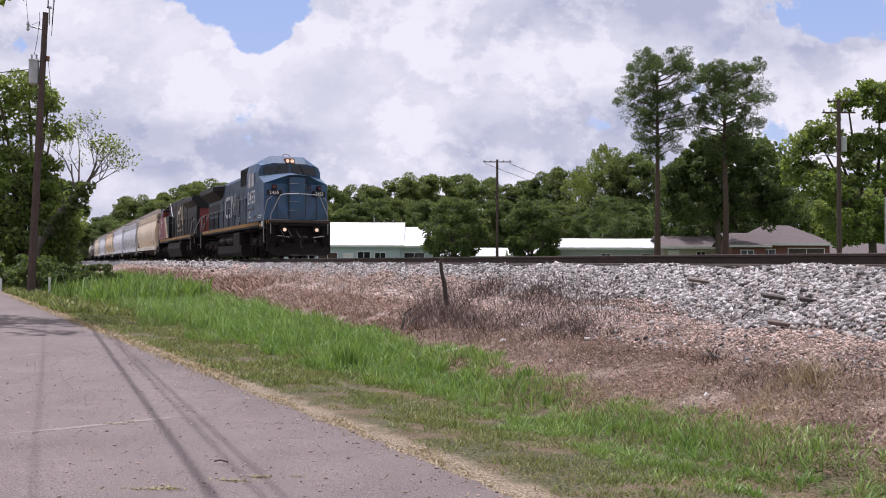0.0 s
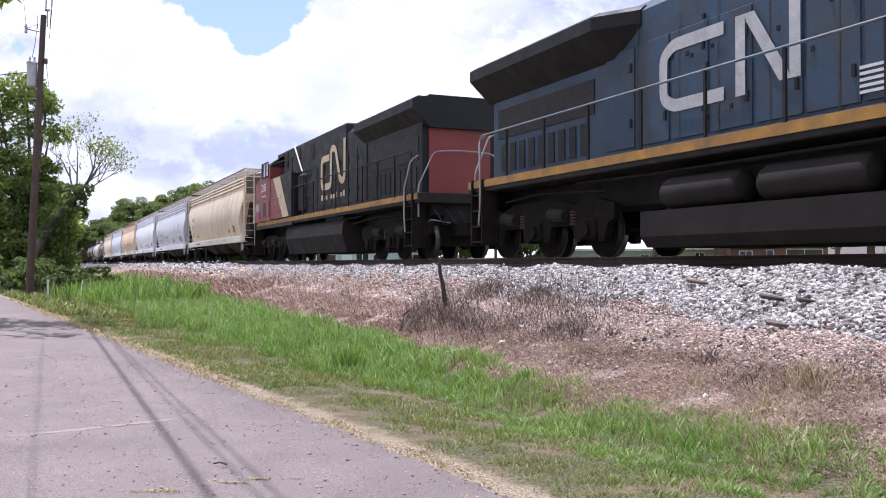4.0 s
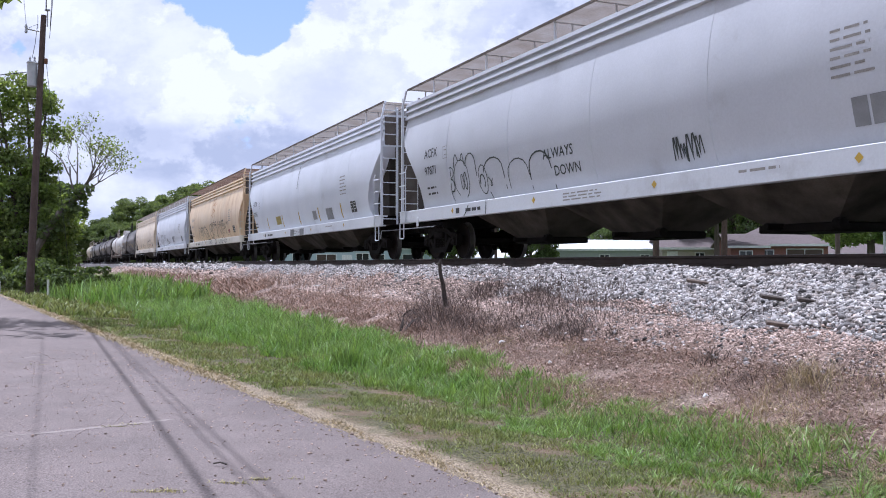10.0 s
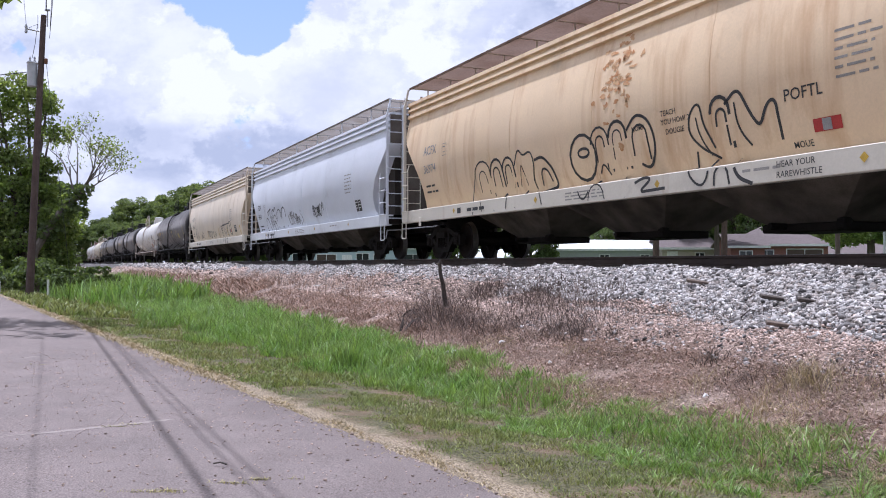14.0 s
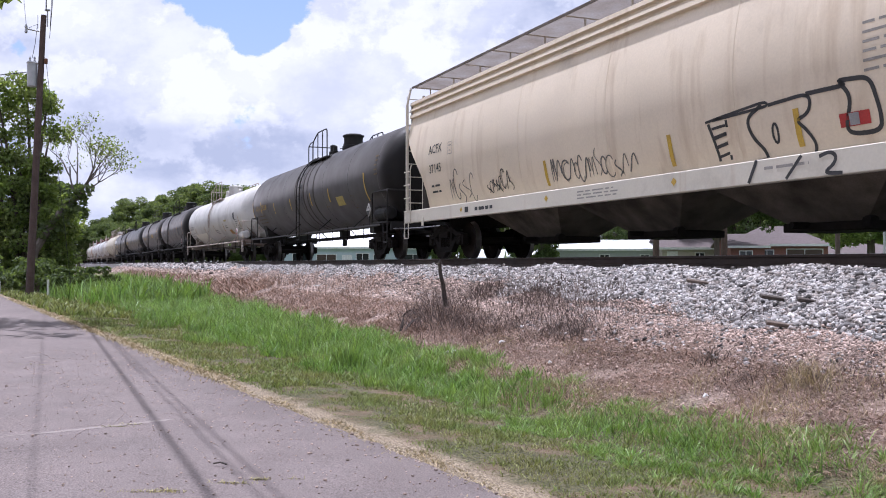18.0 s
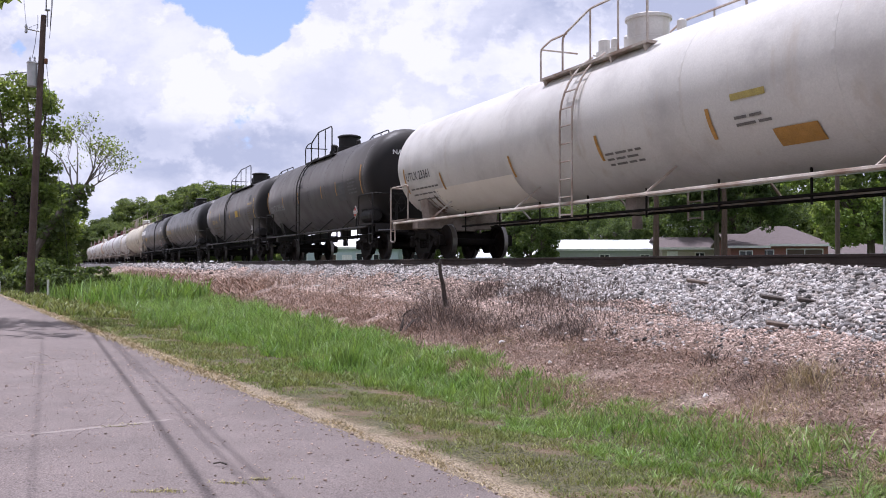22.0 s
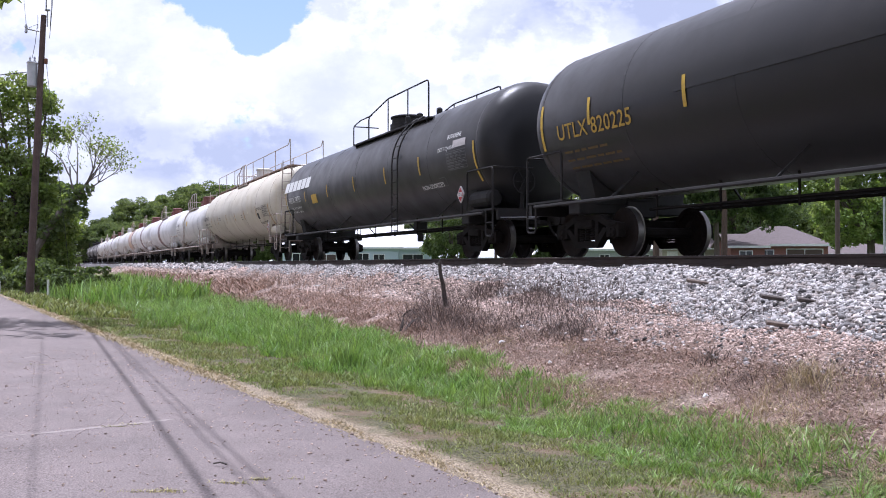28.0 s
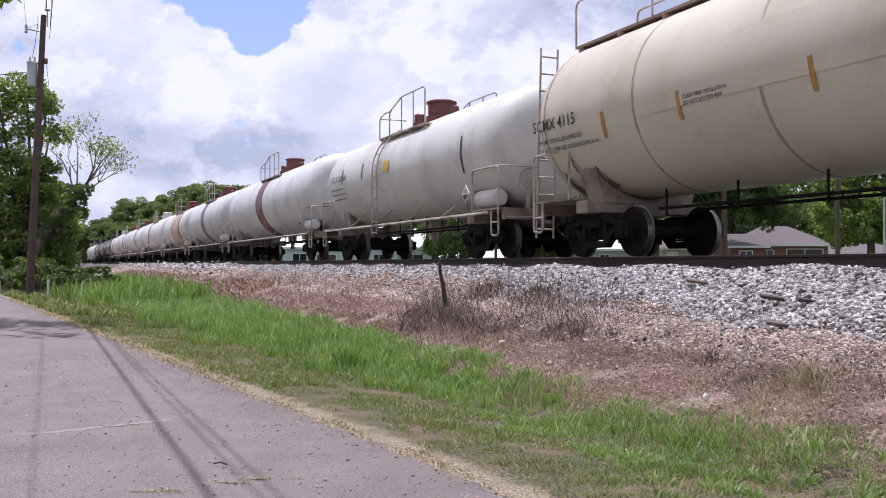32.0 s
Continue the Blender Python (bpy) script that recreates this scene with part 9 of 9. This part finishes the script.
    low = broad_tree(7.5, 3.6, 0.26, LEAF_LIGHT, 52, 130, "low garden tree by the brick house", low=0.12)
    stand(low, 44.5, 112, 1.2)


treeline()


def left_trees():
    big = lobed_tree("tall leafy tree overgrown with vines beside the road", ((-0.2, 11.1, 1.1, 0.9, 16), (-1.8, 10.2, 1.2, 1.4, 20), (1.0, 10.2, 0.6, 0.9, 9), (1.2, 8.5, 0.8, 0.35, 7), (0.2, 9.2, 0.8, 1.0, 9), (-1.6, 7.9, 1.2, 1.2, 17),
                                                                              (-3.6, 8.6, 1.6, 2.6, 40), (0.9, 6.7, 0.8, 0.35, 8), (-0.6, 6.2, 1.5, 1.1, 26), (0.8, 5.4, 1.0, 0.8, 18), (-1.6, 4.6, 2.2, 1.6, 46), (1.6, 4.0, 1.3, 1.1, 30),
                                                                              (0.2, 2.4, 2.2, 1.6, 56), (-3.4, 3.0, 2.0, 2.6, 50), (1.9, 2.2, 0.9, 1.4, 20), (-5.4, 6.0, 1.8, 4.4, 60)),
                     0.12, (LEAF_LIGHT, LEAF_MID), 61, 95, 0.3, (0.42, 0.8))
    stand(big, -22.9, 50, 1.0, math.pi / 2 - HEADING, 0.1)
    dark = broad_tree(7.0, 2.6, 0.2, LEAF_DARK, 63, 120, "dark shrub wrapped in creeper", low=0.04, clumps=44)
    stand(dark, -23.3, 52, 0.98)
    stand(copy_thing(dark, Matrix.Identity(4)), -26.0, 54, 0.9, 1.0)
    shrub = broad_tree(1.5, 1.5, 0.12, LEAF_DARK, 64, 70, "low shrub beside the utility pole", trunk=0.05, low=0.02, clumps=26)
    for right, ahead, k in ((-19.3, 43, 0.9), (-18.2, 44, 0.8), (-20.8, 46, 1.1), (-22.0, 44, 0.9), (-17.6, 46, 0.8), (-23.5, 46, 1.2), (-25.2, 47, 1.2)):
        if k == 0.9 and ahead == 43:
            stand(shrub, right, ahead, k, 0, 0.0)
        else:
            stand(copy_thing(shrub, Matrix.Identity(4)), right, ahead, k, right, 0.0)
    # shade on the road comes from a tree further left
    over = broad_tree(11.5, 4.6, 0.2, LEAF_LIGHT, 66, 60, "roadside tree outside the view, added for its shade", trunk=0.3, low=0.62, clumps=40)
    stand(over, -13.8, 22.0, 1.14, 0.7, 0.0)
    # unseen trees added behind the tripod block low sky light from the wagon sides
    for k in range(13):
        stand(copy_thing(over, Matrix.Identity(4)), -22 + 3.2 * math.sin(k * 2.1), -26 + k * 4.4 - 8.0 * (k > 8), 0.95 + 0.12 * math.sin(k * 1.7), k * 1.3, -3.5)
    # a half-dead tree leans over the line
    r = random.Random(9)
    t = tagged(new("bare_tree"), "half-dead leaning tree with bare grey twigs", "tree")
    bm, tips = B(), []
    tube(bm, [(0, 0, -0.2), (0.6, 0, 1.6), (1.5, 0, 3.0), (2.4, 0.1, 3.9)], 0.2, 8, True, 0.12)
    for d, ln in (((0.6, 0, 0.8), 2.4), ((0.15, 0.1, 1), 2.6), ((0.9, 0.1, 0.45), 2.0), ((-0.25, 0.1, 1), 2.4), ((0.75, -0.1, 0.65), 2.5), ((0.35, 0.2, 0.9), 2.6)):
        branch_out(bm, r, Vector((2.2, 0.08, 3.7)), Vector(d).normalized(), ln * 0.56, 0.05, 5, tips, 0, 4)
    part("trunk", fix(bm), material("grey_dead_wood", (0.16, 0.135, 0.115), 0.9, other=(0.10, 0.085, 0.07), scale=5, fine_amount=0.3), t)
    leaves("crown", [p[:] for p in tips if p.z > 4.8][::6], [0.38] * len([p for p in tips if p.z > 4.8][::6]), 7, 0.065, LEAF_LIGHT, t, 71)
    leaves("creeper", [(1.0 + 0.3 * k, 0.1, 2.2 + 0.36 * k) for k in range(6)], [0.45] * 6, 160, 0.12, LEAF_DARK, t, 72)
    stand(t, -22.4, 48, 1.3, math.pi / 2 - HEADING, 0.1)


left_trees()


# ---- poles and wires ----
POLE = material("weathered_pole_wood", (0.055, 0.036, 0.030), 0.9, other=(0.09, 0.062, 0.052), scale=3, fine=30, fine_amount=0.35, bump=0.006)
WIRE = material("wire_dark", (0.03, 0.03, 0.032), 0.7)
CAN = material("grey_transformer", (0.42, 0.43, 0.44), 0.5, scale=4, fine_amount=0.1)


def wire(pts, r, sag):
    a, b = Vector(pts[0]), Vector(pts[1])
    bm = B()
    tube(bm, [a.lerp(b, k / 24) - Vector((0, 0, 4 * sag * (k / 24) * (1 - k / 24))) for k in range(25)], r, 5)
    return tagged(link("overhead_wire", fix(bm), WIRE), "dark overhead electric wire between poles", "wire", "wires")


def road_pole():
    base = place(-17.66, 38.6, 0.0)
    base.z = height(base.x, base.y)
    top = place(-17.12, 38.6, 12.05)
    pole = tagged(new("utility_pole"), "dark wooden utility pole with a grey transformer", "utility pole")
    bm = B()
    tube(bm, [base - Vector((0, 0, 0.3)), base.lerp(top, 0.5), top], 0.175, 12, True, 0.115)
    part("post", fix(bm), POLE, pole)
    u = (top - base).normalized()
    at = lambda z: base + u * (z / u.z)
    bm = B()
    c = at(9.55) - RIGHT * 0.34 - FWD * 0.05
    turn_solid(bm, [(-0.55, 0.16), (-0.53, 0.2), (0.42, 0.21), (0.46, 0.24), (0.52, 0.20), (0.55, 0.05)], "z", 16, c)
    can = part("transformer", fix(bm), CAN, pole, "grey cylindrical transformer can", smooth=35)
    bm = B()
    for dx in (-0.1, 0.1):
        turn_solid(bm, [(0.5, 0.03), (0.55, 0.05), (0.62, 0.03), (0.68, 0.05), (0.74, 0.02)], "z", 8, c + RIGHT * dx)
    part("bushing", fix(bm), M_PIPE, can)
    bm = B()
    p = at(11.35)
    tube(bm, [p, p - RIGHT * 0.55 + Vector((0, 0, 0.12)), p - RIGHT * 0.72 + Vector((0, 0, 0.16))], 0.03, 6)
    turn_solid(bm, [(-0.2, 0.03), (-0.14, 0.07), (0.0, 0.04), (0.08, 0.07), (0.2, 0.03)], "z", 8, p - RIGHT * 0.72 + Vector((0, 0, 0.16)))
    part("cutout_switch", fix(bm), CAN, pole)
    bm = B()
    q = top + RIGHT * 0.16
    tube(bm, [q - Vector((0, 0, 0.5)), q + Vector((0, 0, 0.22))], 0.03, 6)
    turn_solid(bm, [(0.18, 0.03), (0.2, 0.12), (0.26, 0.10), (0.3, 0.03)], "z", 8, q)
    part("insulator", fix(bm), CAN, pole)
    bm = B()
    k = at(10.1) + RIGHT * 0.2
    box(bm, k.x - 0.07, k.x + 0.07, k.y - 0.07, k.y + 0.07, k.z - 0.1, k.z + 0.12, 0.02)
    part("bracket", fix(bm), M_RUST, pole)
    bm = B()
    tube(bm, [at(11.5) - RIGHT * 0.7, at(11.7) - RIGHT * 0.25, at(10.9) - RIGHT * 0.3, c + Vector((0, 0, 0.7))], 0.012, 4)
    tube(bm, [at(11.9), at(12.0) - RIGHT * 0.25 + Vector((0, 0, 0.1)), at(11.5) - RIGHT * 0.22], 0.012, 4)
    part("jumper_wire", fix(bm), WIRE, pole)
    # the line goes on over the road beside the tripod
    s = at(11.6) - RIGHT * 0.72
    wire([s, (62, s.y, 11.6)], 0.008, 0.3)
    s2 = top + RIGHT * 0.10 + Vector((0, 0, 0.2))
    wire([s2, (62, s2.y + 0.48, 12.4)], 0.026, 0.3)
    for z, y in ((11.5, 1.0), (11.1, 1.5)):
        s3 = at(z) + RIGHT * 0.30
        wire([s3, (62, s3.y + y, z)], 0.012, 0.3)
    wire([at(9.7) - RIGHT * 0.1, at(9.4) - RIGHT * 14], 0.02, 0.35)
    wire([at(10.0) + RIGHT * 0.22, base + RIGHT * 0.6 + FWD * 3.0], 0.010, 0.0)


road_pole()


def far_pole(right, ahead, tall, arm, label, lamp_=False):
    base, up = place(right, ahead, 0.2), Vector((0, 0, 1))
    pole = tagged(new("utility_pole"), label, "utility pole")
    bm = B()
    tube(bm, [base, base + up * tall], 0.17, 9, True, 0.12)
    part("post", fix(bm), POLE, pole)
    for z, w in arm:
        bm = B()
        c = base + up * z
        tube(bm, [c - RIGHT * w, c + RIGHT * w], 0.07, 4)
        arm_ = part("crossarm", fix(bm), POLE, pole)
        bm = B()
        for k in (-0.9, -0.45, 0.45, 0.9):
            turn_solid(bm, [(0.05, 0.05), (0.12, 0.07), (0.22, 0.03)], "z", 6, c + RIGHT * w * k)
        part("insulator", fix(bm), CAN, arm_)
    if lamp_:
        bm = B()
        turn_solid(bm, [(-0.5, 0.2), (0.45, 0.2), (0.5, 0.1)], "z", 12, base + up * (tall - 3.0) + RIGHT * 0.32)
        part("transformer", fix(bm), CAN, pole)
        bm = B()
        a = base + up * (tall - 3.9)
        tube(bm, [a, a - RIGHT * 0.7 + up * 0.2, a - RIGHT * 1.3 + up * 0.1], 0.04, 5)
        turn_solid(bm, [(-0.12, 0.2), (0.0, 0.2), (0.12, 0.06)], "z", 10, a - RIGHT * 1.35)
        part("street_light", fix(bm), CAN, pole)
    return base


far_pole(5.55, 95, 12.0, [(11.75, 1.5)], "dark wooden pole with a single crossarm behind the track")
far_pole(26.2, 60, 12.1, [(11.95, 0.75), (11.2, 1.1)], "wooden pole with crossarms, transformer and lamp", True)
for dz, off in ((11.8, -1.3), (11.8, 1.3), (8.6, 0.0)):
    a = place(5.55 + off, 95, dz)
    wire([a, place(45 + off, 190, dz + 0.5)], 0.025, 1.0)


def post(right, ahead, tall, r, label, mat, z=0.0):
    p = place(right, ahead, z)
    bm = B()
    tube(bm, [p - Vector((0, 0, 0.2)), p + Vector((0, 0, tall))], r, 8)
    tagged(link("marker_post", fix(bm), mat), label, "post")


post(29.3, 60, 5.6, 0.07, "thin pale steel post behind the track", CAN, 0.2)
post(-16.85, 38.6, 0.72, 0.05, "short white marker post in the grass", M_WHITE)
post(-20.6, 42, 0.6, 0.05, "short white marker post in the grass", M_WHITE)


# ---- houses ----
ROOF_TIN = material("white_metal_roof", (0.82, 0.83, 0.85), 0.4, 0.1, scale=2, amount=0.2, fine_amount=0.05)
WALL_BLUE = material("pale_blue_siding", (0.42, 0.50, 0.55), 0.7, scale=2, amount=0.3, fine_amount=0.08)
WALL_TAN = material("tan_siding", (0.42, 0.37, 0.31), 0.8, scale=2, amount=0.3)
WALL_GREEN = material("grey_green_metal_wall", (0.36, 0.38, 0.385), 0.6, scale=2, amount=0.3)
BRICK = material("red_brown_brick", (0.20, 0.085, 0.065), 0.9, other=(0.14, 0.06, 0.05), scale=8, fine=20, fine_amount=0.3)
SHINGLE = material("mauve_brown_shingle", (0.135, 0.108, 0.105), 0.9, other=(0.10, 0.08, 0.078), scale=3, fine=18, fine_amount=0.25)
TRIM = material("white_trim", (0.75, 0.75, 0.74), 0.6)
WOOD_D = material("dark_brown_wood", (0.07, 0.045, 0.035), 0.8)


def house(right, ahead, long, deep, eave, ridge, wall_m, roof_m, label, windows=(), hip=0.0, name="house", z=0.25, over=0.45, ribs=True, turn=0.0):
    """A low building with its long side to the track. right: where its near left corner stands."""
    p = place(right, ahead, z)
    t = tagged(new(name), label, "house" if name == "house" else "building")
    t.matrix_basis = Matrix.Translation(p) @ Matrix.Rotation(math.pi / 2 - HEADING + turn, 4, "Z")
    bm = B()
    box(bm, 0, long, 0, deep, -0.3, eave)
    if not hip:
        for x0, x1 in ((0.0, 0.12), (long - 0.12, long)):
            loft(bm, [[(x, 0.05, eave), (x, deep - 0.05, eave), (x, deep / 2, ridge - 0.15)] for x in (x0, x1)])
    part("wall", fix(bm), wall_m, t)
    bm = B()
    a, b, c = -over, long + over, hip
    lo = eave - 0.1
    for s in (0, 1):
        y0, y1 = (-over, deep / 2) if s == 0 else (deep + over, deep / 2)
        loft(bm, [[(a, y0, lo), (b, y0, lo), (b - c, y1, ridge), (a + c, y1, ridge)], [(a, y0, lo + 0.14), (b, y0, lo + 0.14), (b - c, y1, ridge + 0.14), (a + c, y1, ridge + 0.14)]])
    if hip:
        for x0, x1 in ((a, a + c), (b, b - c)):
            loft(bm, [[(x0, -over, lo), (x0, deep + over, lo), (x1, deep / 2, ridge)], [(x0, -over, lo + 0.14), (x0, deep + over, lo + 0.14), (x1, deep / 2, ridge + 0.14)]])
    roof = part("roof", fix(bm), roof_m, t)
    if ribs:
        bm = B()
        n = int(long / 0.9)
        for k in range(n + 1):
            x = a + (b - a) * k / n
            tube(bm, [(x, -over, lo + 0.15), (x, deep / 2, ridge + 0.15)], 0.025, 4)
        part("roof_rib", fix(bm), roof_m, roof)
    bm = B()
    box(bm, a, b, -over - 0.03, -over, lo - 0.08, lo + 0.16)
    part("fascia", fix(bm), TRIM, t)
    for x, w, z0, z1, kind in windows:
        bm = B()
        box(bm, x, x + w, -0.05, 0.0, z0, z1)
        win = part("window" if kind == "w" else "door", fix(bm), GLASS if kind == "w" else (TRIM if kind == "d" else WOOD_D), t)
        bm = B()
        for x0, x1, q0, q1 in ((x - 0.08, x, z0, z1), (x + w, x + w + 0.08, z0, z1), (x - 0.08, x + w + 0.08, z1, z1 + 0.08), (x - 0.08, x + w + 0.08, z0 - 0.08, z0), (x + w / 2 - 0.03, x + w / 2 + 0.03, z0, z1)):
            box(bm, x0, x1, -0.08, 0.0, q0, q1)
        part("frame", fix(bm), TRIM, win)
    return t


m = 105 / 1600
h1 = house((500 - 784) * m, 105, (705 - 500) * m, 8.0, 3.05, 5.75, WALL_BLUE, ROOF_TIN, "pale blue house with a white metal roof",
           [(1.2, 1.6, 0.9, 2.3, "w"), (4.0, 2.2, 0.2, 2.2, "k"), (7.0, 1.0, 0.0, 2.1, "d"), (8.6, 1.4, 1.0, 2.3, "w"), (10.6, 1.2, 1.0, 2.2, "w")])
house((704 - 784) * m, 105.4, (762 - 704) * m, 7.0, 3.0, 5.2, WALL_BLUE, ROOF_TIN, "lower wing of the pale blue house", [(0.6, 2.3, 0.8, 2.2, "w")])
for x, hh in ((690, 0.5), (655, 0.8), (675, 0.4)):
    q = place((x - 784) * m, 109.0, 5.6)
    bm = B()
    tube(bm, [q, q + Vector((0, 0, hh + 0.35))], 0.06, 6)
    part("vent_pipe", fix(bm), CAN, h1).matrix_parent_inverse = h1.matrix_basis.inverted()
house((783 - 784) * m, 116, 8.2, 6.0, 1.9, 2.9, WALL_TAN, ROOF_TIN, "open shed with a white metal roof", [(0.8, 2.6, 0.0, 1.7, "k"), (4.2, 3.0, 0.0, 1.7, "k")], name="shed")
m = 100 / 1600
house((905 - 784) * m, 101, 3.4, 4.0, 1.9, 2.6, WALL_GREEN, ROOF_TIN, "small grey garden shed", [(1.6, 0.8, 0.0, 1.7, "d")], name="shed")
house((985 - 784) * m, 100, 11.6, 7.0, 2.75, 3.75, WALL_GREEN, ROOF_TIN, "long grey-green shed with a white metal roof", [(4.8, 1.0, 1.5, 2.1, "w"), (9.3, 0.9, 1.6, 2.1, "w")], name="shed")
m = 98 / 1600
house((1172 - 784) * m, 98, 5.7, 6.0, 2.85, 3.95, WALL_TAN, SHINGLE, "small tan house with a brown shingle roof", [(0.6, 1.0, 0.3, 2.4, "d"), (3.6, 0.9, 1.5, 2.3, "w")], ribs=False)
m = 92 / 1600
house((1330 - 784) * m, 92, 7.8, 8.5, 3.1, 5.0, BRICK, SHINGLE, "low brick house with a hipped brown shingle roof", [(0.9, 1.3, 1.4, 2.5, "w"), (3.6, 3.6, 0.5, 2.6, "k")], hip=3.0, ribs=False)
house((1288 - 784) * m, 91, 3.4, 5.0, 2.9, 4.1, BRICK, SHINGLE, "front wing of the brick house with a shingle roof", [(0.9, 1.2, 1.4, 2.4, "w")], ribs=False)
house((1480 - 784) * m, 100, 12.0, 8.5, 2.2, 3.5, BRICK, SHINGLE, "red-brown brick house behind the pole", [(1.0, 1.4, 0.8, 1.9, "w")], hip=3.0, ribs=False)


def parked_car():
    p = place((655 - 784) / 1600 * 96, 96, 0.25)
    car = tagged(new("parked_car"), "white car parked before the blue house", "car")
    car.matrix_basis = Matrix.Translation(p) @ Matrix.Rotation(math.pi / 2 - HEADING, 4, "Z")
    white = material("white_car_paint", (0.8, 0.8, 0.8), 0.25, scale=2, amount=0.1, fine_amount=0.0)
    bm = B()
    prism(bm, [(-2.2, 0.35), (-2.25, 0.75), (-1.5, 0.92), (-0.8, 1.4), (0.7, 1.42), (1.5, 0.98), (2.2, 0.9), (2.25, 0.35)], -0.85, 0.85)
    part("body", fix(bm), white, car)
    for x in (-1.35, 1.35):
        for y in (-0.82, 0.82):
            bm = B()
            turn_solid(bm, [(y - 0.1, 0.2), (y - 0.1, 0.32), (y + 0.1, 0.32), (y + 0.1, 0.2)], "y", 14, (x, 0, 0.32))
            part("wheel", fix(bm), M_BLACK, car)
    for x0, x1 in ((-0.75, -0.05), (0.05, 0.7)):
        bm = B()
        box(bm, x0, x1, -0.862, 0.862, 0.98, 1.32)
        part("window", fix(bm), GLASS, car)


parked_car()


def motions():
    for thing, behind in TRAIN:
        walk(thing, [(t, pose(SPEED * t - behind, 0, RAIL)) for t in (0.0, 8.0, 16.0, 24.0, 32.0)])
    # wheels roll, under a quarter turn from row to row
    for ob, x, r in WHEELS:
        walk(ob, [(k / 15, Matrix.Translation((x, 0, r)) @ Matrix.Rotation(SPEED / r * k / 15, 4, "Y")) for k in range(481)])


motions()
